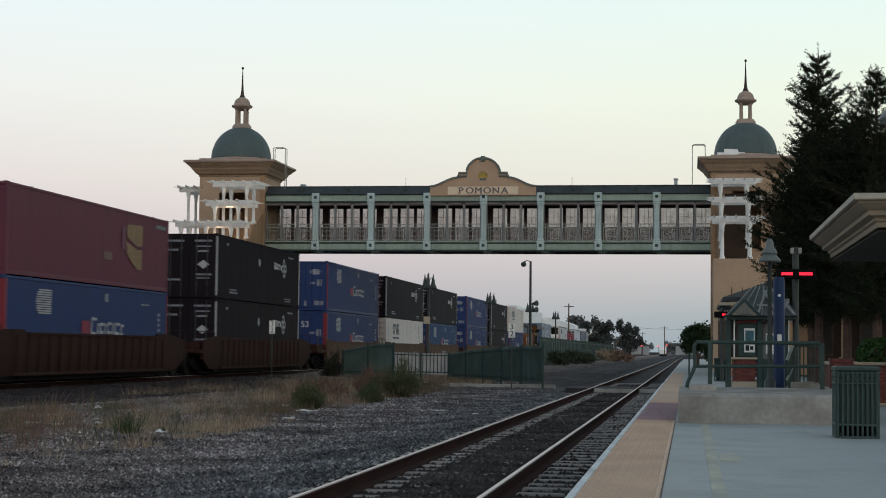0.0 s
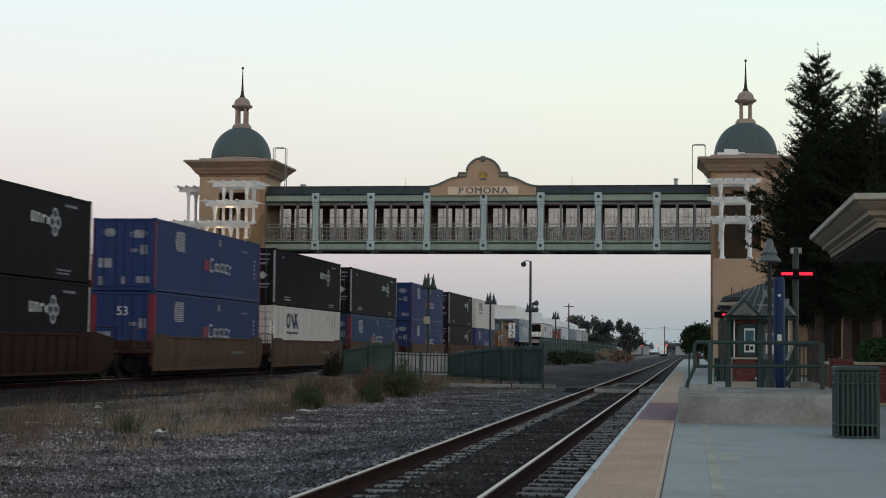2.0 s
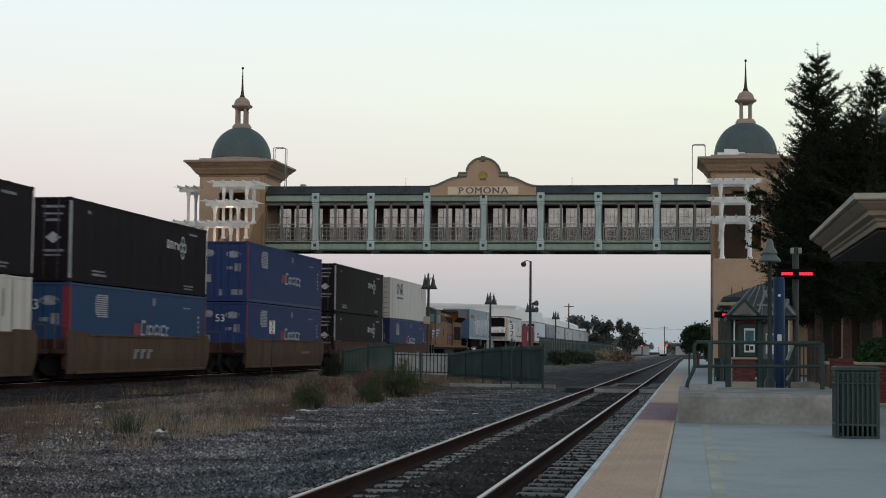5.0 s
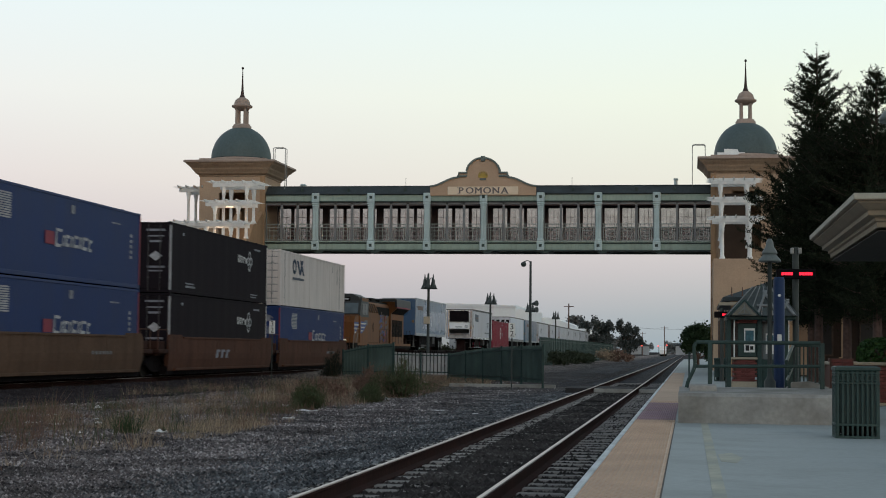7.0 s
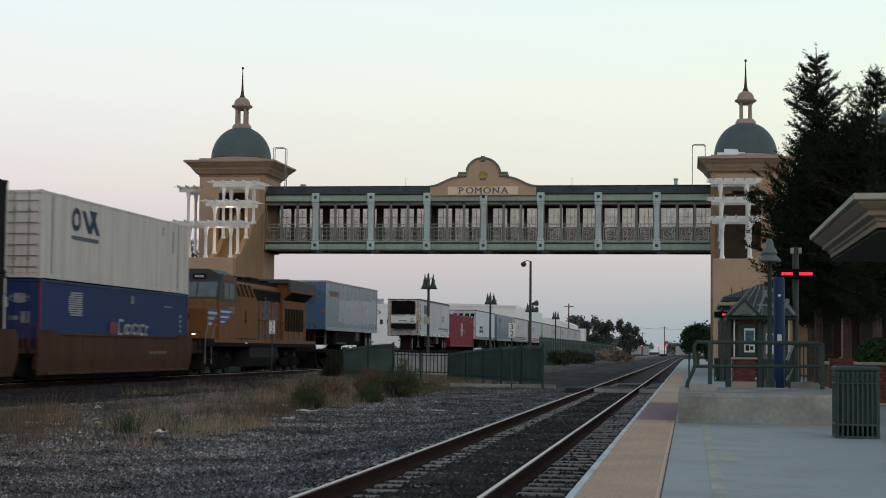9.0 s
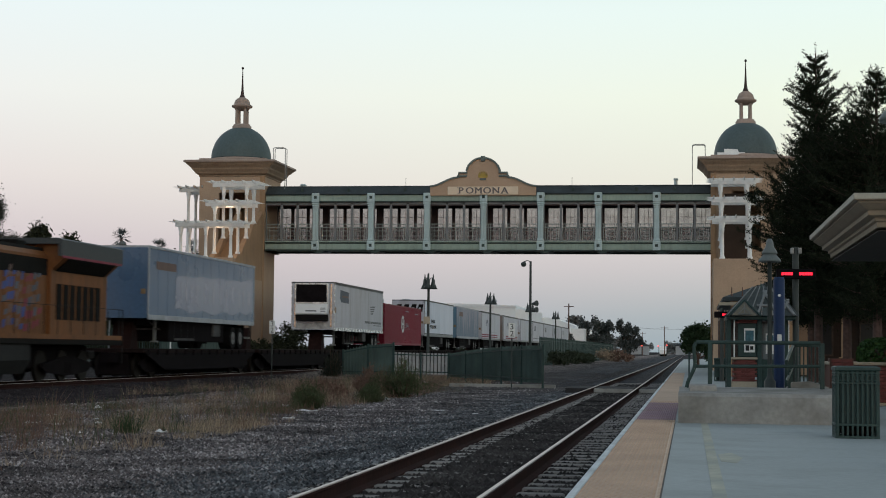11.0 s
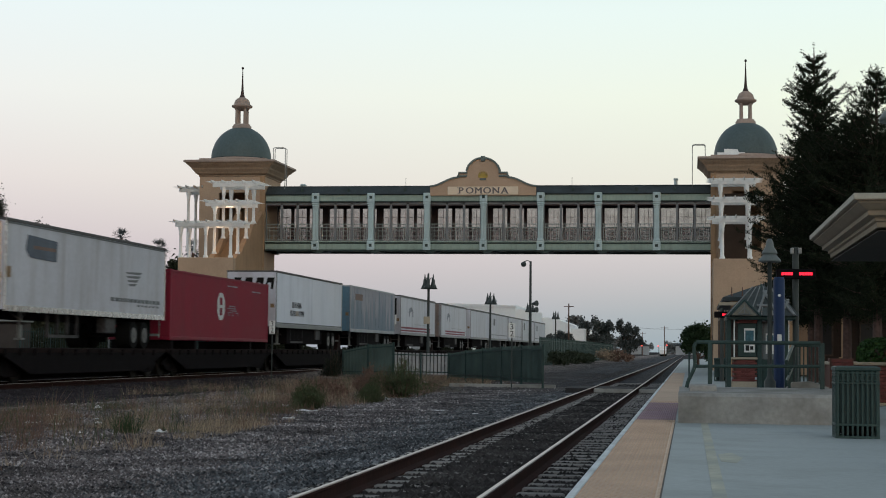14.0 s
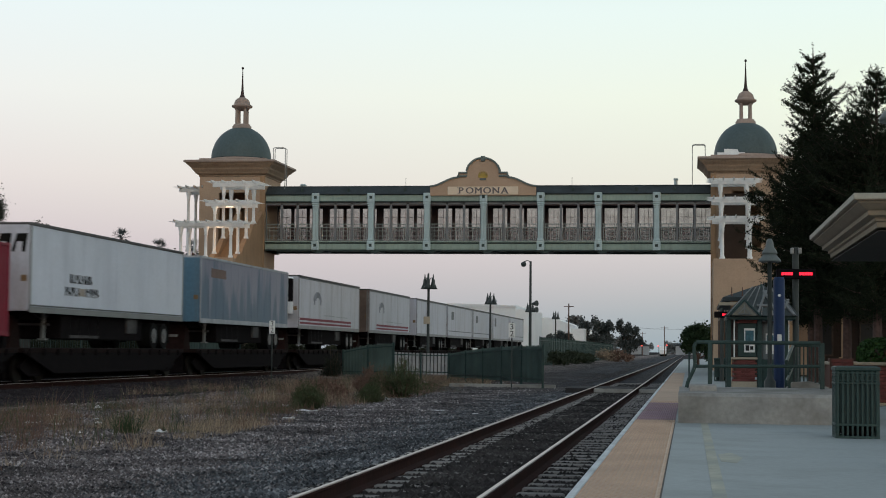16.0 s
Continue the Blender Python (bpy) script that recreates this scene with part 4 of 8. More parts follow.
def container(u, z0, skin, style, label, L=C53, H=2.896):
    """An intermodal box: corner posts, rails, corrugated sides, roof, doors with lock rods at the end that leads."""
    c = thing("container", label, "shipping container", group="containers on the train")
    h = L / 2
    sname = skin.name

    def frame_mesh():
        m = Msh()
        for x in (-1.3, 1.22):
            for y in (-h, h - .14):
                m.box(x, x + .08, y, y + .14, .02, H - .02, .012)
            m.box(x, x + .08, -h + .14, h - .14, .02, .16, .01).box(x, x + .08, -h + .14, h - .14, H - .11, H - .02, .01)
        for y in (-h, h - .1):
            m.box(-1.22, 1.22, y, y + .1, .02, .16, .01).box(-1.22, 1.22, y, y + .1, H - .12, H - .02, .01)
        for x in (-1.305, 1.13):
            for y in (-h - .005, -h + 1.9, h - 2.07, h - .165):
                for z in (0, H - .118):
                    m.box(x, x + .175, y, y + .17, z, z + .118, .015)
        return m.mesh("frame", skin)

    part("frame", cached(("fr", sname, L, H), frame_mesh), None, c)
    pitch = {"black": 1.22, "white": 1.3}.get(style, .28)
    for o in (1, -1):
        part("side_panel", cached(("sd", sname, L, H, o, pitch), lambda: corrugated(1.285 * o, -h + .13, h - .13, .16, H - .11, pitch, {"black": .004, "white": .002}.get(style, .022), o).mesh("side_panel", skin, False)), None, c)
    part("roof", cached(("rf", sname, L, H), lambda: Msh().box(-1.24, 1.24, -h + .1, h - .1, H - .07, H - .025).mesh("roof", skin)), None, c)
    part("base", cached(("bs", L), lambda: Msh().box(-1.2, 1.2, -h + .1, h - .1, .1, .2).mesh("base", BLACK_STEEL)), None, c)
    for x in (-1.215, .008):
        part("door", Msh().box(x, x + 1.207, -h + .02, -h + .07, .17, H - .13, .012), skin, c)
    for x in (-.85, -.35, .35, .85):
        part("lock_rod", Msh().cyl((x, -h - .01, .1), (x, -h - .01, H - .08), .02, n=6).box(x - .05, x + .05, -h - .02, -h + .02, .6, .66).box(x - .05, x + .05, -h - .02, -h + .02, 2.2, 2.26), GEAR_GREY if style == "black" else skin if style == "navy" else GREY_STEEL, c)
    part("end_panel", Msh().box(-1.22, 1.22, h - .09, h - .04, .16, H - .12), skin, c)
    S = dict(y_near=-h, z_top=H, L=L, H=H)
    if style == "navy":
        disc = [(.155 + .022 * (1 - math.sqrt(max(0, 1 - ((i - 5) / 5.5) ** 2))), .235, .12 + i * .026, .137 + i * .026) for i in range(11)]
        mark(c, disc, MARK_PALE, name="emblem", label="pale striped plain disc", **S)
        mark(c, [(.41, .46, .45, .60)], MARK_RED, label="dull red block", **S)
        word = Msh()
        for i, (q, w, t0, b0) in enumerate(((.465, .030, .40, .62), (.503, .010, .47, .60), (.520, .022, .46, .60), (.549, .010, .47, .60), (.566, .026, .45, .60), (.600, .010, .46, .60), (.617, .030, .45, .61), (.655, .018, .47, .62))):
            ya, yb = -h + q * L, -h + (q + w) * L
            za, zb_ = H * (1 - t0), H * (1 - b0)
            word.prism([(ya + .10, za), (yb + .12, za - .03), (yb + .06, za - .13), (ya + .16, za - .1), (ya + .13, zb_ + .12), (yb + .04, zb_ + .1), (yb, zb_), (ya, zb_)], "x", 1.302, 1.306)
        part("marking", word, MARK_PALE, c, "white plain leaning strokes")
        mark(c, [(.55, .572, .10, .20), (.80, .86, .19, .21)] + [(.925, .942, .30 + .07 * i, .34 + .07 * i) for i in range(5)], MARK_DULL, label="small white bars", **S)
        wide = z0 < 1 and u < 140
        part("door_post", Msh().box(1.06 if wide else 1.25, 1.304, -h - .006, -h + (.16 if wide else .06), .16, H - .12), RED, c, "red corner post")
        part("door_post", Msh().box(1.225, 1.304, h - .13, h + .004, .16, H - .12), RED, c, "red corner post")
        part("door_post", Msh().box(-1.304, -1.1 if wide else -1.25, -h - .006, -h + .1, .16, H - .12), RED, c, "red corner post")
        for ex, ez, er in () if u < 100 and z0 < 1 else ((-.62, .20, .30), (.58, .22, .36)):
            part("emblem", Msh().prism([(ex + er * math.cos(a * math.pi / 6), H * (1 - ez) + .17 * math.sin(a * math.pi / 6)) for a in range(12)], "y", -h + .009, -h + .015), MARK_DULL, c, "pale plain oval")
        end_mark(c, [(.76, .88, .37, .50), (.60, .72, .42, .47), (.08, .30, .55, .68), (.70, .92, .80, .89), (.08, .17, .80, .92), (.46, .52, .80, .90)], MARK_DULL, -h + .015, H, label="dull white bars")
        if z0 < 1:
            lettering("53", .5, MARK_WHITE, "size_number", c, Matrix.Translation((-.02, -h + .004, 2.1)) @ Matrix.Rotation(math.pi / 2, 4, "X"), .012)
    elif style == "black":
        mark(c, [(.655, .662, .26, .38), (.668, .675, .26, .38), (.655, .675, .35, .38), (.683, .689, .27, .38), (.697, .703, .27, .38), (.683, .703, .27, .29), (.713, .72, .28, .38), (.713, .735, .28, .31), (.74, .752, .30, .38)], MARK_WHITE, label="white plain blocks", **S)
        knot = Msh()
        for ky, kz in ((-.26, 0), (.26, 0), (0, .27), (0, -.27)):
            ring(knot, -h + .785 * L + ky, H * .66 + kz, .24, .22, .42, turn=.39)
        part("emblem", knot, MARK_PALE, c, "white plain knot of rings")
        if u < 80:
            part("marking", Msh().prism([(-h + .455 * L, H * .68), (-h + .47 * L, H * .60), (-h + .485 * L, H * .68), (-h + .47 * L, H * .76)], "x", 1.302, 1.306), MARK_PALE, c, "small white diamond")
        mark(c, [(.84, .91, .11, .14), (.80, .88, .87, .89), (.80, .87, .91, .93), (.13, .21, .83, .85), (.13, .22, .87, .90), (.10, .115, .12, .16)], MARK_DULL, label="small grey bars", **S)
        for y0, y1, pm in ((-h - .008, -h + .10, POST_PALE), (h - .10, h + .006, WHITEBOX)):
            part("corner_post", Msh().box(1.235, 1.306, y0, y1, .13, H - .13), pm, c, "scuffed pale corner post")
        end_mark(c, [(.08, .40, .10, .13), (.60, .92, .10, .13), (.62, .90, .19, .21), (.10, .30, .24, .27), (.66, .86, .26, .29), (.62, .92, .62, .65), (.64, .88, .68, .70), (.10, .34, .70, .73)], MARK_DULL, -h + .015, H, label="dull white bars")
        dm = Msh()
        dm.prism([(.38, H * .52), (.66, H * .45), (.94, H * .52), (.66, H * .59)], "y", -h + .008, -h + .015)
        part("marking", dm, MARK_PALE, c, "white diamond")
    elif style == "white":
        em = Msh()
        ring(em, -h + .19 * L, H * .74, .42, .41, .46, n=16)
        for q0, q1 in (((.222, .86), (.262, .60)), ((.268, .88), (.312, .60)), ((.295, .88), (.262, .60))):
            em.prism([(-h + q0[0] * L, H * q0[1]), (-h + (q0[0] + .021) * L, H * q0[1]), (-h + (q1[0] + .021) * L, H * q1[1]), (-h + q1[0] * L, H * q1[1])], "x", 1.302, 1.306)
        part("emblem", em, MARK_BLUE, c, "dark blue plain ring and slanted shapes")
        mark(c, [(.165, .325, .455, .50)], MARK_SLATE, label="slate bar", **S)
        mark(c, [(.055, .058, .05, .95), (.905, .908, .05, .95)], MARK_GREY, label="grey panel seams", **S)
        mark(c, [(.86, .865, .15, .45), (.78, .785, .10, .22)], MARK_GREY, label="grey scuffs", **S)
        bars = Msh()
        for i in range(7):
            bars.box(-1.15, 1.15, -h - .012, -h + .03, .35 + i * .36, .39 + i * .36)
        part("door_bars", bars, GREY_STEEL, c, "grey cross bars")
    elif style == "maroon":
        m = Msh()
        for pts_ in (((.69, .34), (.688, .19), (.70, .175), (.795, .16), (.80, .20), (.798, .43), (.76, .445), (.72, .39)), ((.69, .56), (.685, .40), (.71, .43), (.765, .49), (.797, .475), (.797, .74), (.765, .75), (.72, .66))):
            m.prism([(-h + q * L, H * (1 - w)) for q, w in pts_], "x", 1.302, 1.306)
        part("emblem", m, MARK_YELLOW, c, "faded straw-yellow plain shape")
        part("emblem", Msh().prism([(-h + q * L, H * (1 - w)) for q, w in ((.655, .24), (.68, .20), (.68, .53), (.655, .50))], "x", 1.302, 1.305), MARK_PINK, c, "faint pinkish plain shape")
        mark(c, [(.54, .59, .575, .675)], MARK_TAWNY, label="small tawny block", **S)
        mark(c, [(.90, .98, .10, .15)], MARK_GREY, label="small pale bars", **S)
    elif style == "red":
        m = Msh()
        cy_ = -h + .465 * L
        ring(m, cy_, H * .54, .66, .66, .34, turn=math.pi / 8)
        m.box(1.302, 1.306, cy_ - .46, cy_ + .46, H * .54 - .07, H * .54 + .07)
        m.box(1.302, 1.306, cy_ - .46, cy_ - .22, H * .54 - .44, H * .54 + .44).box(1.302, 1.306, cy_ + .22, cy_ + .46, H * .54 - .44, H * .54 + .44)
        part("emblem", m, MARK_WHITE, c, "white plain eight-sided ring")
        rg = random.Random(23)
        for row in range(5):
            q = .525 + .004 * row
            while q < .60 + .012 * row:
                w = rg.uniform(.008, .022)
                if rg.random() < .8:
                    mark(c, [(q, q + w, .435 + row * .034, .435 + row * .034 + rg.uniform(.014, .028))], MARK_DULL, label="dull pale bar", **S)
                q += w + .006
        mark(c, [(.53, .64, .12, .14), (.80, .90, .16, .18)], MARK_DULL, label="dull pale bar", **S)
    TRAIN.append((c, u + h, z0))
    return c


def bogie(car, y, axles=2, base=1.78, r=.46):
    b = part("bogie", Msh(), BLACK_STEEL, car, "dark three-piece bogie" if axles == 2 else "dark three-axle bogie")
    m = Msh()
    n = base * (axles - 1) / 2
    for x in (-1.02, .94):
        m.prism([(y - n - .35, .5), (y - n - .3, .62), (y - .5, .86), (y + .5, .86), (y + n + .3, .62), (y + n + .35, .5), (y + n, .34), (y + .45, .22), (y - .45, .22), (y - n, .34)], "x", x, x + .08)
        for d in (-.22, 0, .22):
            m.cyl((x + .04, y + d, .3), (x + .04, y + d, .66), .07, n=8)
    m.box(-1.0, 1.0, y - .2, y + .2, .5, .85, .03)
    b.data = m.mesh("bogie", BLACK_STEEL)
    for i in range(axles):
        yy = y - n + i * base
        w = Msh()
        for x in (-.80, .69):
            w.cyl((x, yy, r + .002), (x + .12, yy, r + .002), r, n=20)
        w.cyl((-.8, yy, r), (.8, yy, r), .09, n=8)
        part("wheelset", w, WHEEL, b, "worn steel wheels")


def well_car(u0, u1, skin, style, ends, label, gap0, gap1):
    """A well car between the ends u0 and u1 of its boxes. ends: which ends carry a bogie of their own."""
    c = thing("well_car", label, "freight wagon", group="wagons of the train")
    L = u1 - u0
    h = L / 2
    for x in (1.30, -1.40):
        g0, g1 = (gap0, gap1) if style == "ribbed" else (.3, .3)
        side = [(-h - g0, .72), (-h - g0, 1.5), (-h - .1, 1.72), (-h + 1.4, 1.72), (-h + 1.6, 1.6), (h - 1.6, 1.6), (h - 1.4, 1.72), (h + .1, 1.72), (h + g1, 1.5), (h + g1, .72), (h + g1 * .45, .26), (-h - g0 * .45, .26)]
        o = 1 if x > 0 else -1
        xo, xi = (x + .1, x) if o > 0 else (x, x + .1)
        up = [(y, max(z, .98)) for y, z in side[:1]] + side[1:9] + [(side[9][0], max(.98, side[9][1]))]
        sp = part("side_sill", Msh().prism(up, "x", x, x + .1), skin, c)
        ya, yb, yc, yd = side[0][0], side[9][0], side[10][0], side[11][0]
        low = Msh().add([(xo, ya, .98), (xo, yb, .98), (xo - o * .02, yb, .72), (xo - o * .09, yc, .26), (xo - o * .09, yd, .26), (xo - o * .02, ya, .72),
                         (xi - o * .06, ya, .98), (xi - o * .06, yb, .98), (xi - o * .09, yb, .72), (xi - o * .12, yc, .26), (xi - o * .12, yd, .26), (xi - o * .09, ya, .72)],
                        [(0, 1, 2, 5), (5, 2, 3, 4), (6, 11, 8, 7), (11, 10, 9, 8), (0, 6, 7, 1), (1, 7, 8, 2), (2, 8, 9, 3), (3, 9, 10, 4), (4, 10, 11, 5), (5, 11, 6, 0)])
        part("lower_plate", low, skin, sp)
        trim = Msh().box(x - .02, x + .14, -h + .5, h - .5, .26, .36, .01).box(x - .02, x + .14, -h + 1.62, h - 1.62, 1.56, 1.64, .01)
        part("flange", trim, skin, sp)
        n = 17 if style == "ribbed" else 6
        for i in range(n):
            y = -h + .8 + (L - 1.6) * i / (n - 1)
            rib = cached(("rib", style, skin.name), lambda: (Msh().prism([(0, -.07), (.055, -.05), (.055, .05), (0, .07)], "z", .37, 1.55) if style == "ribbed"
                                                             else Msh().box(0, .006, -.03, .03, 1.0, 1.55)).mesh("stiffener", skin))
            part("stiffener", rib, None, sp, loc=(x + .1, y, 0))
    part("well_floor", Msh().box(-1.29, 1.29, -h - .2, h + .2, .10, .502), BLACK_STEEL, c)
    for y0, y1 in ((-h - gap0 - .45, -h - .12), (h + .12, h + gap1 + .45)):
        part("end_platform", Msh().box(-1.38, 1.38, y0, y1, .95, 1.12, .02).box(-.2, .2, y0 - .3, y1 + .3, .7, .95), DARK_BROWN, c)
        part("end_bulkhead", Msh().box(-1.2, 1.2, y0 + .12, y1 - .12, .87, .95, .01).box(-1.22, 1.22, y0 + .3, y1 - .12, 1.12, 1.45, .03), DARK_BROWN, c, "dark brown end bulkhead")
        # added block, keeps the gap under the end platform dark
        part("end_filler", Msh().box(-.6, .6, y0 + .05, y1 - .05, .09, .94, .05), BLACK_STEEL, c, "dark filler block under the end platform")
        for x in (-1.3, 1.3):
            part("grab_iron", Msh().tube([(x, y0 + .1, 1.1), (x, y0 + .1, 1.9), (x, y1 - .1, 1.9), (x, y1 - .1, 1.1)], .018, 6), skin, c)
    if "n" in ends:
        bogie(c, -h - gap0 * .75)
    if "f" in ends:
        bogie(c, h + gap1 * .75)
    x = 1.404
    m = Msh()
    if style != "ribbed":
        if style == "bold":
            for i in range(3):
                y = -h + 6.4 + i * .78
                m.prism([(y, .76), (y + .14, 1.12), (y + .74, 1.12), (y + .68, 1.02), (y + .46, 1.02), (y + .36, .76)], "x", x, x + .006)
        else:
            for i in range(6):
                m.box(x, x + .006, -h + 10.9 + i * .36, -h + 11.12 + i * .36, .93, 1.05)
        part("marking", m, MARK_DULL if style == "bold" else MARK_GREY, c, "pale plain blocks")
    TRAIN.append((c, (u0 + u1) / 2, 0))
    return c


STACK_LOW, STACK_HIGH = .505, 3.404
stacks = [(48.72, "maroon", "navy", "ribbed"), (71.94, "black", "black", "ribbed"), (94.94, "navy", "navy", "plain"), (114.04, "black", "white", "plain"),
          (133.47, "black", "sea", "bold"), (156.5, "navy", "navy", "plain"), (176.48, "black", "black", "bold"), (194.87, "white", "navy", "plain")]
SKIN = {"maroon": (MAROON, "maroon corrugated container with a faded yellow shape"), "navy": (NAVY, "navy blue container with white emblem and red posts"),
        "sea": (SEABLUE, "bright navy container with white emblem and red posts"),
        "black": (BLACKBOX, "black container with pale corner posts and marks"), "white": (WHITEBOX, "dirty white container with a dark blue mark")}
BOGIES = ["nf", "nf", "n", "n", "nf", "n", "n", "nf"]
GAPS = [1.9, 2.4, 2.3, 1.0, 1.0, 2.2, 1.2, .6, 1.6]
for i, (u, top, low, st) in enumerate(stacks):
    container(u, STACK_LOW, SKIN[low][0], low.replace("sea", "navy"), SKIN[low][1] + ", in the well", L=15.8 if i == 1 else 15.6 if i == 6 else C53)
    container(u, STACK_HIGH, SKIN[top][0], top, SKIN[top][1] + ", stacked on another", L=15.8 if i == 1 else 15.6 if i == 6 else C53)
    well_car(u, u + C53, DARK_BROWN if st == "ribbed" else TTX_YELLOW if i < 6 else TTX_BROWN, st, BOGIES[i],
             "dark brown ribbed well car under stacked containers" if st == "ribbed" else ("faded ochre smooth-sided well car under stacked containers" if i < 6 else "rust-brown smooth-sided well car under stacked containers"), GAPS[i] * .9, GAPS[i + 1] * .9)


# ---- locomotive ----
LOCO_Y = surf("armour_yellow_paint", (.212, .085, .030), .6, var=.16, scale=.5, fine=9, bump=.05, dirt=(.10, .05, .024), streak=.75, spec=.2)
LOCO_G = surf("locomotive_grey_paint", (.050, .056, .060), .55, var=.15, scale=.6, fine=9, dirt=(.05, .05, .05), streak=.5)
LOCO_TANK = surf("dusty_dark_tank", (.028, .028, .028), .8, var=.25, spec=.15)
LOCO_DARK = surf("sooty_grille", (.012, .011, .010), .85, var=.3, spec=.1)


def make_locomotive(u):
    """Long-hood diesel; its cab leads. Local y runs back from the nose coupler."""
    c = thing("locomotive", "yellow and grey diesel locomotive running cab first", "locomotive")
    part("underframe", Msh().box(-1.5, 1.5, .9, 22.2, 1.25, 1.6, .03), LOCO_DARK, c, "black frame sill")
    part("sill_band", Msh().box(1.5, 1.512, 2.0, 22.0, 1.44, 1.6), LOCO_Y, c, "yellow sill band")
    part("fuel_tank", Msh().prism([(-1.45, .75), (-1.2, .32), (1.2, .32), (1.45, .75), (1.45, 1.25), (-1.45, 1.25)], "y", 8.2, 13.6), LOCO_TANK, c, "dusty dark fuel tank")
    # added block, closes the bright gap beside the tank
    part("underfloor_filler", Msh().box(-.75, .75, 2.2, 20.5, .45, 1.26, .08), BLACK_STEEL, c, "dark filler block under the locomotive floor")
    bogie(c, 4.6, 3, 1.95, .53)
    bogie(c, 18.0, 3, 1.95, .53)
    part("pilot", Msh().prism([(.35, .25), (.9, .25), (.95, 1.6), (.75, 1.6)], "x", -1.45, 1.45), LOCO_DARK, c, "black pilot plate")
    part("coupler", Msh().box(-.18, .18, -.1, .6, .75, 1.05, .05), WHEEL, c)
    part("coupler", Msh().box(-.18, .18, 22.2, 22.9, .75, 1.05, .05), WHEEL, c)
    # short nose with sloping top
    part("nose", Msh().prism([(1.25, 1.6), (1.2, 2.9), (1.55, 3.25), (2.9, 3.42), (2.9, 1.6)], "x", -1.42, 1.42), LOCO_Y, c, "yellow short nose")
    for x in (-.45, .45):
        part("number_light", Msh().box(x - .14, x + .14, 1.17, 1.24, 2.45, 2.7, .02), LOCO_DARK, c)
    for x in (-.14, .14):
        part("headlight", Msh().cyl((x, 1.13, 2.75), (x, 1.2, 2.75), .09, n=12), GLASS_DARK, c, "round headlight")
    for x in (-.95, .95):
        part("ditch_light", Msh().cyl((x, .62, 1.78), (x, .75, 1.78), .045, n=12), DITCH, c, "lit ditch light")
    # cab
    cab = Msh().prism([(2.7, 1.6), (2.7, 3.35), (3.05, 4.2), (3.2, 4.45), (5.5, 4.45), (5.5, 1.6)], "x", -1.5, 1.5)
    part("cab", cab, LOCO_Y, c, "yellow cab with a grey roof")
    part("cab_roof", Msh().prism([(-1.52, 4.1), (-1.35, 4.5), (-.9, 4.72), (.9, 4.72), (1.35, 4.5), (1.52, 4.1)], "y", 3.0, 5.55), LOCO_G, c, "grey rounded cab roof")
    part("cab_brow", Msh().prism([(2.62, 3.32), (2.98, 4.24), (3.2, 4.5), (3.3, 4.3), (2.9, 3.32)], "x", -1.51, 1.51), LOCO_G, c, "grey windscreen surround")
    for x0, x1 in ((-1.35, -.5), (-.42, .42), (.5, 1.35)):
        w = Msh().add([(x0, 2.655, 3.45), (x1, 2.655, 3.45), (x1, 2.925, 4.12), (x0, 2.925, 4.12), (x0, 2.64, 3.46), (x1, 2.64, 3.46), (x1, 2.91, 4.13), (x0, 2.91, 4.13)],
                      [(0, 1, 2, 3), (4, 7, 6, 5), (0, 4, 5, 1), (2, 6, 7, 3), (1, 5, 6, 2), (0, 3, 7, 4)])
        part("windscreen", w, GLASS_SKY, c, "glass with the pale sky's reflection in its colour")
    part("cab_side_band", Msh().box(1.5, 1.508, 2.95, 5.5, 3.25, 4.25), LOCO_G, c, "grey upper cab side")
    for y0, y1 in ((3.35, 4.15), (4.25, 5.05)):
        part("side_window", Msh().box(1.508, 1.524, y0, y1, 3.4, 4.1, .01), GLASS_DARK, c, "dark glass")
    for x0, x1 in ((-.8, -.2), (.2, .8)):
        nb = part("number_board", Msh().box(x0, x1, 2.92, 3.05, 4.26, 4.5, .02), LOCO_DARK, c, "dark number board")
        part("number_bar", Msh().box(x0 + .1, x1 - .1, 2.912, 2.92, 4.33, 4.43), MARK_PALE, nb, "pale plain bar")
    # long hood, radiator wings
    part("hood", Msh().prism([(-.92, 1.6), (-.92, 4.2), (-.7, 4.45), (.7, 4.45), (.92, 4.2), (.92, 1.6)], "y", 5.5, 16.2), LOCO_Y, c, "yellow long hood")
    part("hood_roof", Msh().prism([(-.94, 4.02), (-.72, 4.48), (.72, 4.48), (.94, 4.02)], "y", 5.52, 16.2), LOCO_DARK, c, "sooty hood top")
    part("inverter_cabinet", Msh().box(-1.45, 1.45, 5.5, 9.4, 1.6, 3.62, .05), LOCO_Y, c)
    part("cabinet_top", Msh().prism([(-1.44, 3.6), (-1.2, 4.2), (1.2, 4.2), (1.44, 3.6)], "y", 5.52, 9.3), LOCO_DARK, c, "sooty louvred cabinet top")
    for i in range(5):
        part("louvre_post", Msh().prism([(1.45, 3.58), (1.21, 4.2), (1.24, 4.22), (1.48, 3.6)], "y", 5.75 + i * .78, 5.95 + i * .78), LOCO_Y, c, "yellow post between louvres")
    part("cabinet_slot", Msh().box(1.45, 1.46, 7.3, 7.5, 2.35, 2.95), LOCO_DARK, c, "dark slot")
    for y in (6.2, 8.3, 9.8, 14.4):
        part("roof_box", Msh().box(-.55, .55, y, y + .8, 4.44, 4.66, .03), LOCO_DARK, c, "dark roof housing")
    part("soot_panel", Msh().box(.946, .951, 7.6, 16.1, 3.55, 4.1), LOCO_DARK, c, "sooty upper hood")
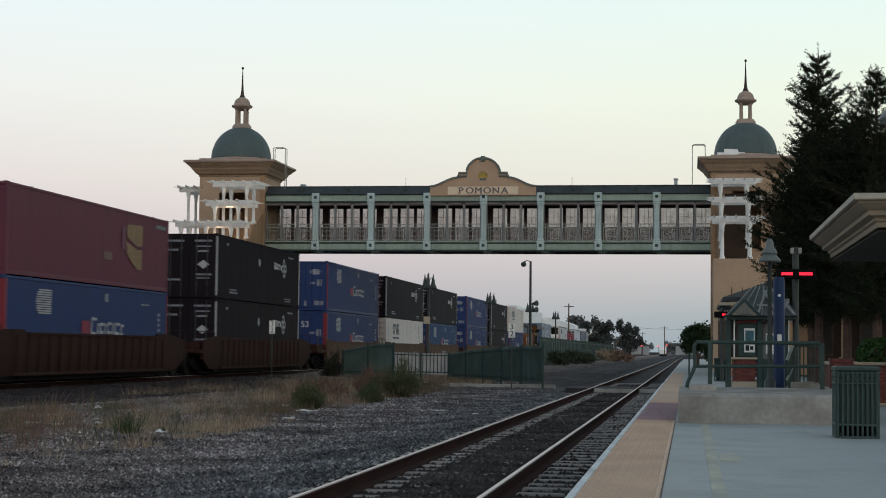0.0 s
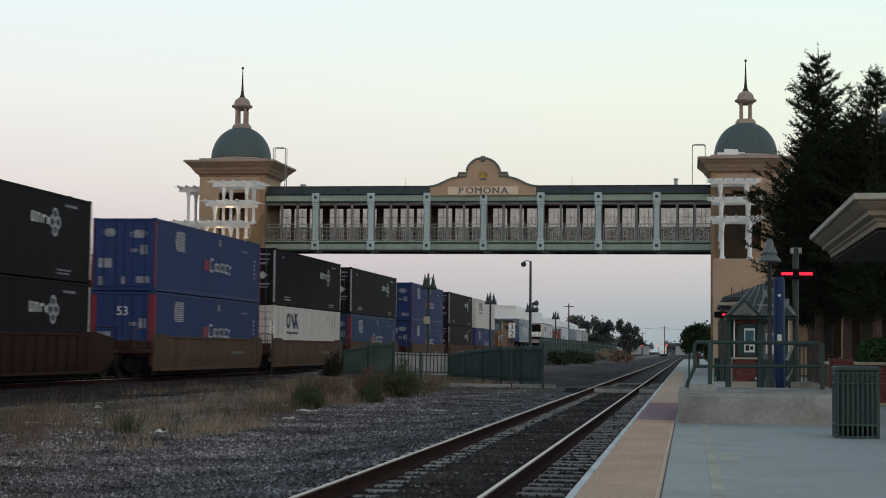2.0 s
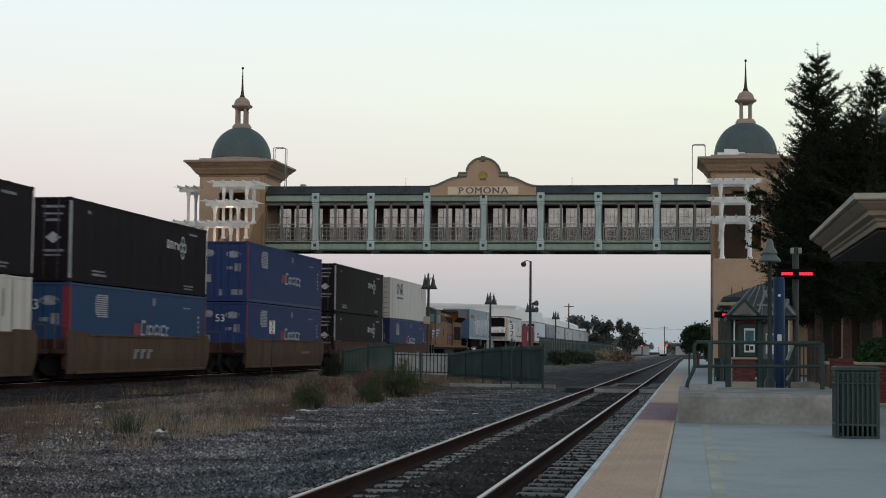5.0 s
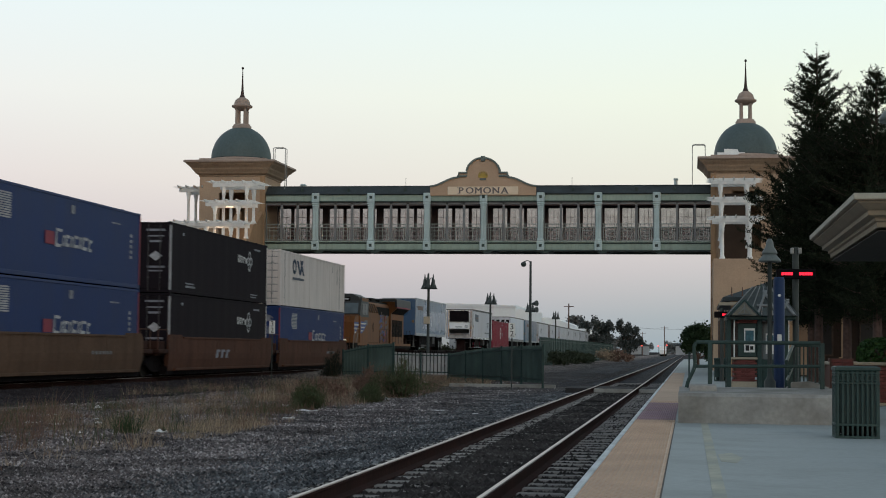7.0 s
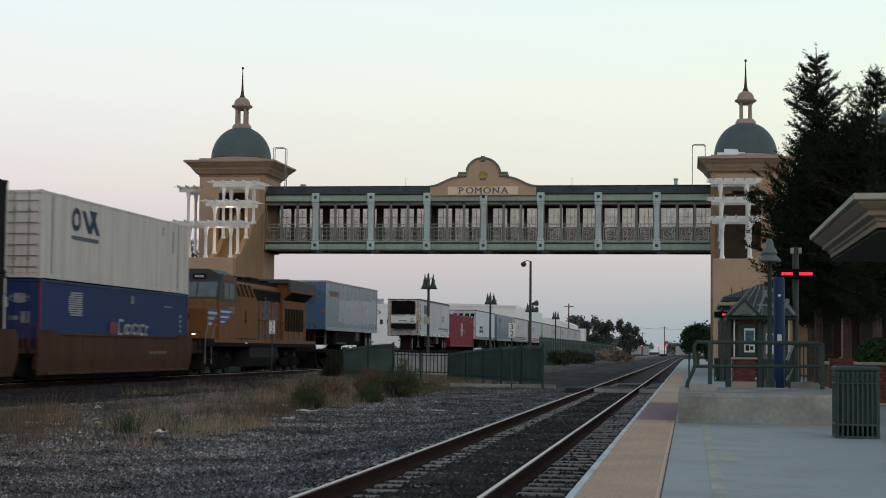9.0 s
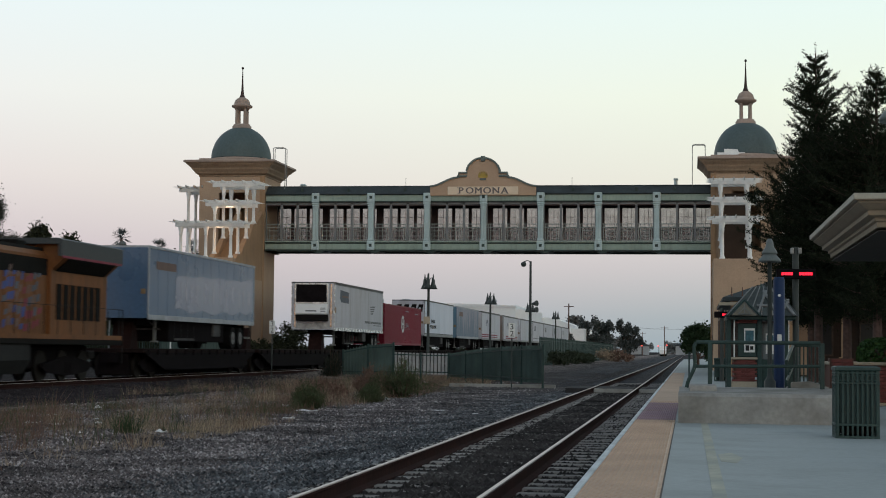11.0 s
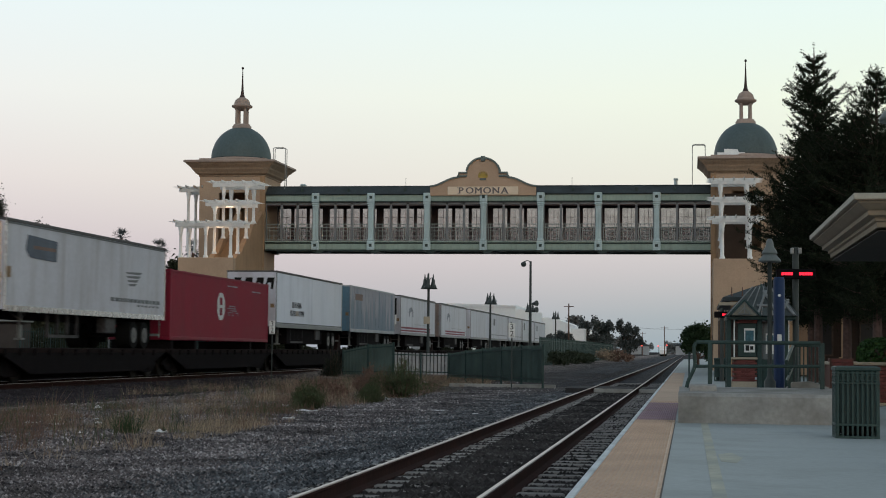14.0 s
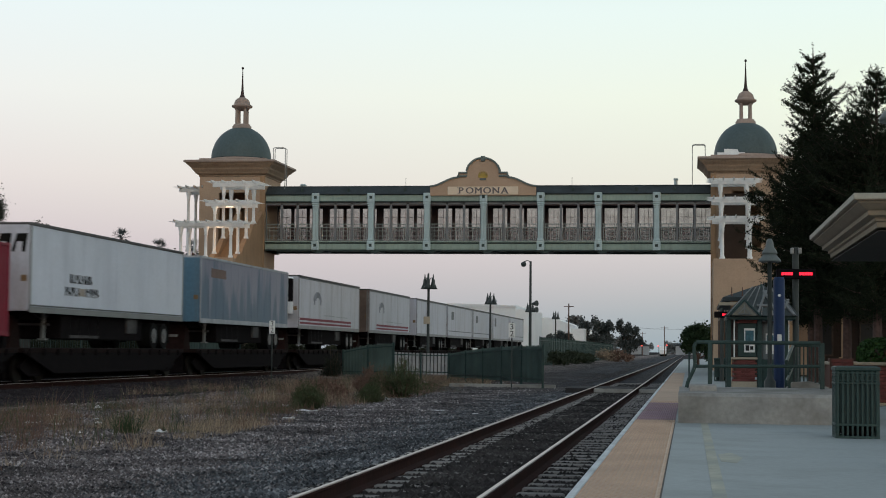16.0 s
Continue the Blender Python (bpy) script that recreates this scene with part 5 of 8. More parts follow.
    part("exhaust", Msh().box(-.5, .5, 11.6, 13.2, 4.44, 4.72, .04), LOCO_DARK, c, "sooty exhaust housing")
    part("radiator_housing", Msh().prism([(-1.05, 1.6), (-1.05, 3.75), (-1.5, 4.15), (-1.5, 4.7), (1.5, 4.7), (1.5, 4.15), (1.05, 3.75), (1.05, 1.6)], "y", 16.2, 21.6), LOCO_Y, c, "yellow radiator housing")
    # dark strip added where the flared wing throws its shade
    part("radiator_shade", Msh().prism([(1.06, 3.72), (1.09, 3.72), (1.505, 4.1), (1.505, 4.14), (1.06, 4.1)], "y", 16.6, 21.2), LOCO_DARK, c, "dark strip for the shade under the radiator wing")
    part("radiator_wing", Msh().prism([(-1.53, 4.2), (-1.53, 4.74), (-1.4, 4.8), (1.4, 4.8), (1.53, 4.74), (1.53, 4.2), (1.4, 4.2), (1.4, 4.6), (-1.4, 4.6), (-1.4, 4.2)], "y", 15.9, 21.9), LOCO_G, c, "grey radiator wings")
    part("stripe", Msh().box(1.505, 1.535, 16.0, 21.8, 4.14, 4.22).box(-1.535, -1.505, 16.0, 21.8, 4.14, 4.22), MARK_RED, c, "red stripe")
    for i in range(7):
        part("grille", Msh().box(1.05, 1.075, 16.7 + i * .62, 17.15 + i * .62, 2.1, 3.3), LOCO_DARK, c, "dark louvre")
    for i in range(10):
        part("hood_door", Msh().box(.92, .945, 7.7 + i * .82, 8.35 + i * .82, 2.0, 3.55, .006), LOCO_Y, c)
    part("grille", Msh().box(.93, .96, 8.0, 10.2, 3.7, 4.05).box(.93, .96, 13.2, 15.8, 3.6, 4.05), LOCO_DARK, c, "dark louvres")
    # plain emblem shapes: a blue wing with white stripes, a dark blue and red banner
    for i in range(6):
        part("wing_mark", Msh().prism([(1.28, 2.9 - i * .12), (2.88 - i * .2, 2.9 - i * .12), (2.8 - i * .2, 2.785 - i * .12), (1.28, 2.785 - i * .12)], "x", 1.421, 1.427), (MARK_BLUE2, MARK_WHITE)[i % 2], c, "blue and white plain wing")
    part("wing_mark", Msh().prism([(2.9, 2.95), (5.0, 2.95), (4.3, 2.5), (3.4, 2.2), (2.9, 2.2)], "x", 1.501, 1.506), MARK_BLUE2, c, "blue plain wing")
    part("wing_mark", Msh().prism([(2.95, 2.86), (4.7, 2.86), (4.5, 2.77), (2.95, 2.77)], "x", 1.506, 1.511).prism([(2.95, 2.62), (4.3, 2.62), (4.1, 2.53), (2.95, 2.53)], "x", 1.506, 1.511).prism([(2.95, 2.4), (3.7, 2.4), (3.55, 2.32), (2.95, 2.32)], "x", 1.506, 1.511), MARK_WHITE, c)
    rg = random.Random(3)
    for i in range(9):
        for j in range(5):
            y, z = 12.5 + i * .34 + .12 * math.sin(j * 1.7), 1.75 + j * .40 + .10 * math.sin(i * .9)
            w, d = rg.uniform(.16, .3), rg.uniform(.22, .38)
            part("banner_mark", Msh().prism([(y, z), (y + w, z + .06), (y + w + .08, z + d), (y + .06, z + d - .04)], "x", .947, .951 + .0004 * ((i + j) % 5)),
                 MARK_SLATE if rg.random() < .3 else MARK_TAWNY if rg.random() < .3 else MARK_BLUE2 if i < 5 else MARK_RED, c, "faded patch of a plain waving banner")
    part("number_mark", Msh().box(1.501, 1.506, 4.2, 5.2, 2.75, 3.05), MARK_GREY, c)
    # walkway, rails, steps
    rl, sr = Msh(), Msh()
    for x in (-1.47, 1.47):
        for k in range(14):
            y = 6.2 + k * 1.2
            if 9.4 < y < 22.2:
                sr.cyl((x, y, 1.6), (x, y, 2.55), .013, n=6)
        sr.tube([(x, 9.5, 2.55), (x, 22.1, 2.55)], .011, 6)
        rl.tube([(x, .75, .5), (x, .8, 1.7), (x, 1.3, 2.5), (x, 2.6, 2.5)], .017, 6)
        rl.tube([(x, 1.7, .5), (x, 1.75, 1.6), (x, 2.2, 2.2), (x, 2.65, 2.2)], .017, 6)
        sr.tube([(x, 22.2, .6), (x, 22.2, 2.55), (x, 21.5, 2.55)], .017, 6)
    part("handrail", rl, LOCO_PALE, c, "pale handrails")
    part("side_rail", sr, LOCO_TANK, c, "dull side rails")
    for x in (-1.5, 1.2):
        st = Msh()
        for k in range(4):
            st.box(x, x + .3, .95, 1.55, .35 + k * .32, .39 + k * .32)
        part("steps", st, LOCO_DARK, c)
    part("walkway_light", Msh().box(1.46, 1.505, 7.3, 7.38, 1.42, 1.48), DITCH, c, "small lit lamp")
    TRAIN.append((c, u, 0))


# base colour lightened to hold the sky reflected in the windscreens
GLASS_SKY = surf("glass_with_sky_tint", (.13, .17, .20), .15, var=.15, bump=0)
DITCH = glow("warm_white_lamp", (1.0, .93, .78), 3.0)
MARK_BLUE2 = surf("deep_blue_marking", (.045, .08, .28), .5, var=.15)
LOCO_PALE = surf("pale_handrail_paint", (.30, .28, .25), .5, var=.1)
make_locomotive(212.3)


# ---- trailers on flat cars ----
HITCH_RED = surf("sooty_red_steel", (.022, .0105, .0095), .85, var=.3, fine=8, spec=.1)
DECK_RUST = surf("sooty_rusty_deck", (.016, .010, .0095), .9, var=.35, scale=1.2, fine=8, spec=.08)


def flat_car(u0, u1, label, hitch=True, pedestal=0):
    c = thing("flat_car", label, "freight wagon", group="wagons of the train")
    L = u1 - u0
    h = L / 2
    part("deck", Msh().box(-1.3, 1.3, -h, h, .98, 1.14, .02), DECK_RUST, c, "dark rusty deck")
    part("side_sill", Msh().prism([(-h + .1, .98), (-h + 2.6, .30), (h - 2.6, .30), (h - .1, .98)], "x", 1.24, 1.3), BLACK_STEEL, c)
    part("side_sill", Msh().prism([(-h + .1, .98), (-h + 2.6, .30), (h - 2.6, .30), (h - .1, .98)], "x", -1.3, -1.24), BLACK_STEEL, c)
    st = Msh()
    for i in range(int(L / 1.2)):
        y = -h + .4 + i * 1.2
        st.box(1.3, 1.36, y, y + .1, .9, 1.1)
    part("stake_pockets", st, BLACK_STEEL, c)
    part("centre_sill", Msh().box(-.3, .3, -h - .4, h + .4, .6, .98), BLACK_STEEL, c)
    # added block, darkens the space between deck and rails
    part("underframe", Msh().box(-.62, .62, -h + .1, h - .1, .09, .97, .05), BLACK_STEEL, c, "dark filler block below the deck")
    bogie(c, -h + 1.6)
    bogie(c, h - 1.6)
    if pedestal:
        for y in (-h + .7, -h + 4, h - 4, h - 1):
            part("pedestal", Msh().box(-1.28, 1.28, y - .15, y + .15, 1.13, pedestal, .01), BLACK_STEEL, c, "container pedestal")
    if hitch:
        part("hitch", Msh().prism([(-h + .9, 1.14), (-h + 1.25, 2.2), (-h + 1.6, 2.2), (-h + 1.9, 1.14)], "x", -.4, .4), HITCH_RED, c, "trailer hitch stand")
    TRAIN.append((c, (u0 + u1) / 2, 0))


def trailer(u0, u1, side, front, style, label):
    """A semi-trailer riding nose first: body, rails, landing gear, tandem wheels at the back."""
    c = thing("semi_trailer", label, "semi-trailer", group="trailers on the train")
    L = u1 - u0
    h = L / 2
    z0, z1 = 2.27 - 1.14, 5.16 - 1.14      # above the wagon's deck
    body = Msh().box(-1.29, 1.29, -h + .02, h - .02, z0 + .12, z1 - .02, .03)
    part("body", body, side, c)
    rails = Msh()
    for x in (-1.31, 1.27):
        rails.box(x, x + .04, -h, h, z0, z0 + .2, .008)
        rails.box(x, x + .04, -h, -h + .09, z0, z1, .008).box(x, x + .04, h - .09, h, z0, z1, .008)
    top = Msh()
    for x in (-1.32, 1.27):
        top.box(x, x + .05, -h, h, z1 - .1, z1 + .004, .008)
    top.box(-1.3, 1.3, -h, -h + .05, z1 - .1, z1).box(-1.3, 1.3, h - .05, h, z1 - .12, z1)
    part("roof_rail", top, EDGE_PALE if style in ("scene", "plain") else ROOF_RAIL, c, "worn roof rail")
    part("edge_frame", rails, CHROME if style == "reefer" else GREY_STEEL if style == "silver" else EDGE_PALE if style in ("scene", "plain") else EDGE_GREY, c, "pale metal edge frame")
    if style in ("stripes", "corr", "white", "seam", "reefer"):
        part("roof_line", Msh().box(1.29, 1.314, -h + .1, h - .1, z1 - .16, z1 - .11), MARK_GREY, c, "dark gutter line")
    seam = Msh()
    n = {"seam": 30, "reefer": 3, "silver": 2, "stripes": 6}.get(style, 13)
    for i in range(1, n):
        y = -h + L * i / n
        seam.box(1.29, 1.296, y - .012, y + .012, z0 + .2, z1 - .1)
    part("panel_seams", seam, side, c)
    if style in ("corr", "reefer"):
        sm = Msh()
        for i in range(14):
            z = z0 + .3 + i * .18
            sm.box(1.29, 1.294, -h + .1, h - .1, z, z + .06)
        part("side_corrugation", sm, side, c)
    part("front_wall", Msh().box(-1.24, 1.24, -h - .015, -h + .02, z0 + .05, z1 - .08, .012), front, c, "blue nose panel" if front in (TRAILER_BLUE, TEAL_NOSE) else "brown nose panel" if front is NOSE_BROWN else "pale nose panel")
    for x in (-.62, .62):
        part("rear_door", Msh().box(x - .6, x + .6, h - .03, h + .015, z0 + .15, z1 - .12, .012), side, c)
    if style == "reefer":
        part("warning_plate", Msh().box(1.31, 1.32, -h + .12, -h + .42, z0 + 1.05, z0 + 1.4), MARK_YELLOW, c, "dull yellow plate")
        part("cooling_frame", Msh().box(-1.0, 1.0, -h - .45, -h - .425, z1 - 1.3, z1 - 1.22).box(-1.0, 1.0, -h - .45, -h - .425, z1 - .17, z1 - .1).box(-1.0, -.93, -h - .45, -h - .425, z1 - 1.22, z1 - .17).box(.93, 1.0, -h - .45, -h - .425, z1 - 1.22, z1 - .17), CHROME, c, "bright grille frame")
        part("cooling_vents", Msh().box(.55, .85, -h - .426, -h - .42, z0 + 1.1, z0 + 1.14).box(.55, .85, -h - .426, -h - .42, z0 + 1.2, z0 + 1.24).box(.55, .85, -h - .426, -h - .42, z0 + 1.3, z0 + 1.34), MARK_GREY, c, "grey vent slots")
        part("marking", Msh().box(-.35, .3, -h - .426, -h - .42, z0 + 1.12, z0 + 1.2), MARK_GREY, c, "grey plain bar")
        part("cooling_unit", Msh().box(-.98, .98, -h - .42, -h - .01, z0 + .95, z1 - .12, .06), REEF_W, c, "white cooling unit")
        part("cooling_grille", Msh().box(-.95, .95, -h - .445, -h - .42, z1 - 1.22, z1 - .14, .02), BLACK_STEEL, c, "black cooling grille")
        part("cooling_skirt", Msh().box(-.95, .95, -h - .40, -h - .01, z0 + .58, z0 + .94, .03), LOCO_DARK, c)
        for x in (-1.12, 1.06):
            part("chrome_strip", Msh().box(x, x + .1, -h - .05, -h - .015, z0 + .2, z1 - .1, .02), CHROME_GLINT, c, "polished strip with a warm reflection in its colour")
        part("grime_panel", Msh().prism([(-1.1, z0 + .1), (-1.0, z0 + .5), (-.5, z0 + .42), (.2, z0 + .52), (1.0, z0 + .46), (1.12, z0 + .1)], "y", -h - .022, -h - .014), GRIMY_WHITE, c, "grimy lower nose")
        part("side_hatch", Msh().prism([(-h + 1.75, z1 - .42), (-h + 4.25, z1 - .5), (-h + 4.2, z1 - 1.18), (-h + 1.95, z1 - 1.14), (-h + 1.6, z1 - .9)], "x", 1.297, 1.31), MARK_SLATE, c, "dark blue-grey patch")
        part("side_hatch", Msh().box(1.31, 1.314, -h + 2.2, -h + 4.1, z1 - .85, z1 - .74), MARK_TAWNY, c, "dull tawny band")
    x = 1.298
    def bar(rects, mat_, lab):
        for a, b, zz0, zz1 in rects:
            part("marking", Msh().box(x, x + .005, -h + a * L, -h + b * L, z0 + zz0, z0 + zz1), mat_, c, lab)
    if style == "reefer":
        rg = random.Random(6)
        q = .60
        while q < .94:
            w = rg.uniform(.012, .03)
            bar([(q, q + w, .60, .74)] + ([(q, q + w * .7, .46, .53)] if q > .78 else []), MARK_GREY, "grey plain blocks")
            q += w + .006
        for k in range(4):
            y0_, z_ = -h + (.70 + .006 * k) * L, z0 + 1.72 - k * .15
            part("emblem", Msh().prism([(y0_, z_), (y0_ + 1.9 - .3 * k, z_ + .06), (y0_ + 1.7 - .3 * k, z_ - .05), (y0_ + .2, z_ - .06)], "x", x, x + .005), MARK_GREY, c, "grey plain swoosh")
    elif style == "stripes":
        q0, q1 = (.16, .95) if front is NOSE_BROWN else (.015, .84)
        bar([(q0, q1, .27, .38), (q0, q1, .47, .60)], MARK_RED, "dull red stripes")
        bar([(.38, .56, .80, .86), (.58, .78, .79, .84)], MARK_PALE, "pale grey bars")
        m = Msh()
        arc = [(math.cos(math.pi * q / 12), math.sin(math.pi * q / 12)) for q in range(13)]
        for q in range(12):
            (a0, b0), (a1, b1) = arc[q], arc[q + 1]
            quad = [(a0, b0), (a1, b1), (a1 * .45 - .1, b1 * .35), (a0 * .45 - .1, b0 * .35)]
            m.prism([(-h + (.275 - .062 * yy) * L, z0 + 1.62 + .5 * zz) for yy, zz in quad], "x", x, x + .004)
        m.box(x, x + .004, -h + .22 * L, -h + .24 * L, z0 + 1.4, z0 + 1.64).box(x, x + .004, -h + .31 * L, -h + .335 * L, z0 + 1.4, z0 + 1.64)
        part("emblem", m, MARK_DULL, c, "grey plain arch shape")
    elif style == "silver":
        wd = Msh()
        rg = random.Random(4)
        for zz, q0, q1 in ((1.08, .215, .34), (.64, .19, .265), (.64, .31, .385)):
            q = q0
            while q < q1:
                w = rg.uniform(.008, .014)
                wd.box(x, x + .005, -h + q * L, -h + (q + w * .5) * L, z0 + zz, z0 + zz + .3).box(x, x + .005, -h + q * L, -h + (q + w) * L, z0 + zz + rg.choice((0, .12, .24)), z0 + zz + rg.choice((.06, .18, .3)))
                q += w + .006
        part("marking", wd, LOCO_DARK, c, "dark plain strokes")
        bar([(.268, .305, .66, .92)], MARK_SAND, "pale sand patch")
        front_bars = Msh()
        for i, p in enumerate((.06, .30, .54, .76)):
            xx = -1.24 + p * 2.48
            front_bars.prism([(xx, z1 - .95), (xx + .12, z1 - .95), (xx + .2, z1 - .62), (xx + .38, z1 - .62), (xx + .36, z1 - .95), (xx + .48, z1 - .95), (xx + .56, z1 - .36), (xx + .2, z1 - .36)], "y", -h - .02, -h - .015)
        part("marking", front_bars, LOCO_DARK, c, "dark plain leaning shapes")
        rv = Msh()
        for i in range(60):
            y = -h + .2 + (L - .4) * i / 59
            rv.box(x, x + .012, y - .03, y + .03, z0 + .22, z0 + .27)
        part("lower_rivets", rv, LOCO_DARK, c)
        bar([(.005, .995, .205, .25)], MARK_GREY, "dark lower seam")
    elif style == "scene":
        ridge = [(.215, .50), (.22, 1.80), (.27, 1.90), (.36, 1.86), (.45, 1.98), (.54, 1.93), (.63, 2.06), (.70, 1.97), (.76, 2.04), (.84, 2.0), (.90, 2.14), (.975, 2.2), (.975, .72), (.9, .46), (.84, .62), (.76, .40), (.66, .55), (.56, .34), (.46, .52), (.36, .34), (.28, .52)]
        part("ridge_mark", Msh().prism([(-h + a * L, z0 + zz) for a, zz in ridge], "x", x, x + .004), PALE_RIDGE, c, "pale lavender ridge shape")
        rg = random.Random(31)
        q = .26
        while q < .93:
            w = rg.uniform(.012, .03)
            part("fold_mark", Msh().prism([(-h + q * L, z0 + rg.uniform(.75, 1.1)), (-h + (q + w) * L, z0 + rg.uniform(.6, .9)), (-h + (q + w) * L, z0 + rg.uniform(1.5, 1.72)), (-h + q * L, z0 + rg.uniform(1.55, 1.8))], "x", x + .004, x + .007), PALE_FOLD, c, "pale upright fold")
            q += w + rg.uniform(.025, .06)
        bar([(.06, .22, 2.0, 2.32)], MARK_TAWNY, "dull orange block")
    elif style == "plain":
        bar([(.10, .25, 2.02, 2.42)], MARK_TAWNY, "dull tawny block")
    elif style == "seam":
        bar([(.10, .19, 1.5, 2.4)], MARK_GREY, "grey plain block")
    elif style == "corr":
        bar([(.03, .97, .55, .62)], MARK_GREY, "dark line")
        bar([(.14, .24, 1.6, 2.3)], MARK_GREY, "grey plain block")
    if style == "stripes":
        if front is NOSE_BROWN:
            part("nose_post", Msh().box(-1.2, -1.1, -h - .05, -h - .015, z0 + .1, z1 - .1, .01).box(1.1, 1.2, -h - .05, -h - .015, z0 + .1, z1 - .1, .01).box(-.05, .05, -h - .04, -h - .015, z0 + .1, z1 - .1, .01), EDGE_GREY, c, "grey nose posts")
        else:
            part("cooling_unit", Msh().box(-1.0, 1.0, -h - .4, -h - .01, z0 + .75, z1 - .12, .06), REEF_W, c, "white cooling unit")
            part("cooling_grille", Msh().box(-.95, 1.02, -h - .43, -h - .12, z1 - 1.45, z1 - .2, .03), BLACK_STEEL, c, "black cooling grille")
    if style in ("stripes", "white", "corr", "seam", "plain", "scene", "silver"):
        # added block, hides the bright background below the body
        part("under_filler", Msh().box(-1.05, 1.05, -h + 3.4, h - 4.4, .3, z0 + .02, .03), BLACK_STEEL, c, "dark filler block under the trailer")
    part("yellow_tag", Msh().box(1.0, 1.2, -h - .022, -h - .016, z0 + 1.0, z0 + 1.2), MARK_YELLOW, c)
    # running gear
    for x in (-.75, .65):
        part("landing_leg", Msh().box(x, x + .1, -h + 2.6, -h + 2.75, .3, z0 + .1).box(x - .08, x + .18, -h + 2.55, -h + 2.8, .26, .32), GREY_STEEL, c)
    gear = Msh()
    for yy in (-h + 1.9, -h + 3.2):
        gear.cyl((.68, -h + 2.68, .9), (.68, yy, z0), .03, n=6)
    gear.box(-.9, .9, -h + 2.62, -h + 2.72, .75, .83)
    part("landing_brace", gear, GEAR_GREY, c, "grimy landing gear brace")
    rack = Msh().box(.93, 1.06, -h + 4.2, -h + 7.0, .35, .45)
    for k in range(4):
        rack.box(.95, 1.05, -h + 4.2 + k * .9, -h + 4.28 + k * .9, .35, z0)
    part("tyre_carrier", rack, GEAR_GREY, c, "grimy tyre carrier")
    part("tool_box", Msh().box(.8, 1.15, h - 6.4, h - 5.3, .55, z0 - .02, .03), GEAR_GREY, c, "grimy tool box")
    part("chassis_rail", Msh().box(-.55, -.4, -h + 1, h - .3, z0 - .2, z0 + .1).box(.4, .55, -h + 1, h - .3, z0 - .2, z0 + .1), BLACK_STEEL, c)
    for y in (h - 3.6, h - 2.35):
        w = part("axle", Msh().cyl((-1.2, y, .51), (1.2, y, .51), .07, n=8), BLACK_STEEL, c)
        for xx in (-1.26, .7):
            part("tyre", Msh().cyl((xx, y, .51), (xx + .56, y, .51), .505, n=22), RUBBER, w)
        part("rim", Msh().cyl((1.262, y, .51), (1.27, y, .51), .29, n=18).cyl((1.26, y, .51), (1.3, y, .51), .1, n=10), RIM_GREY, w, "dusty wheel rim")
    for xm in (.6, -1.2):
        part("mud_flap", Msh().box(xm, xm + .6, h - 1.5, h - 1.47, .25, z0), RUBBER, c)
    part("bumper", Msh().box(-1.1, 1.1, h - .12, h - .02, .5, .6).box(-.6, -.5, h - .12, h - .04, .6, z0).box(.5, .6, h - .12, h - .04, .6, z0), GREY_STEEL, c)
    TRAIN.append((c, (u0 + u1) / 2, 1.14))


EDGE_PALE = surf("pale_worn_edge", (.40, .42, .45), .5, var=.15, fine=8, dirt=(.16, .17, .2), streak=.5)
EDGE_GREY = surf("grey_worn_edge", (.30, .295, .30), .5, var=.15, fine=8, dirt=(.12, .11, .11), streak=.5)
RIM_GREY = surf("dusty_grey_rim", (.16, .16, .16), .5, .3, var=.2)
PALE_RIDGE = surf("faint_lavender_print", (.185, .20, .285), .24, spec=.65, bump=.02, var=.12, scale=.5, fine=6, dirt=(.15, .185, .26), streak=.6)
PALE_FOLD = surf("paler_lavender_print", (.26, .26, .34), .26, spec=.6, bump=.02, var=.14, scale=.5, fine=6, dirt=(.17, .20, .275), streak=.7)
# chrome whose gold tone stands for warm reflections on the nose edges
CHROME_GLINT = surf("chrome_with_warm_glint", (.80, .60, .46), .22, .9, var=.25, scale=4, fine=9, bump=.04)
GRIMY_WHITE = surf("grimy_white_panel", (.45, .43, .42), .6, var=.3, scale=3, fine=7, dirt=(.06, .055, .05), stain=.9)
REEF_W = surf("white_fibreglass", (.85, .86, .87), .45, var=.05)
DARK_FLAT = "near-black flat car carrying a semi-trailer"
trailers = [(237.9, 253.9, TRAILER_BLUE, TRAILER_BLUE, "scene", "blue trailer with a pale lavender ridge shape"),
            (272.3, 288.15, TRAILER_WHITE, TRAILER_WHITE, "reefer", "white refrigerated trailer with a black cooling grille"),
            (306.4, 322.7, TRAILER_SILVER, TRAILER_WHITE, "silver", "silver-white trailer with dark plain marks"),
            (325.2, 341.0, TRAILER_FADED, TEAL_NOSE, "plain", "blue-grey streaked trailer with a blue nose"),
            (343.5, 360.2, TRAILER_WHITE, TRAILER_WHITE, "stripes", "white trailer with two dull red stripes"),
            (363.6, 379.7, TRAILER_WHITE, NOSE_BROWN, "stripes", "white trailer with two dull red stripes and a brown nose"),
            (382.9, 398.7, TRAILER_WHITE, TRAILER_WHITE, "white", "plain white trailer with a dark rear frame"),
            (399.6, 416.0, TRAILER_WHITE, TRAILER_WHITE, "corr", "corrugated white trailer with a dark line"),
            (417.0, 432.4, TRAILER_WHITE, TRAILER_WHITE, "corr", "corrugated white trailer with a dark line"),
            (433.6, 449.6, TRAILER_WHITE, TRAILER_WHITE, "seam", "plain white trailer on a flat car"),
            (450.8, 466.8, TRAILER_WHITE, TRAILER_WHITE, "corr", "corrugated white trailer at the train's end")]
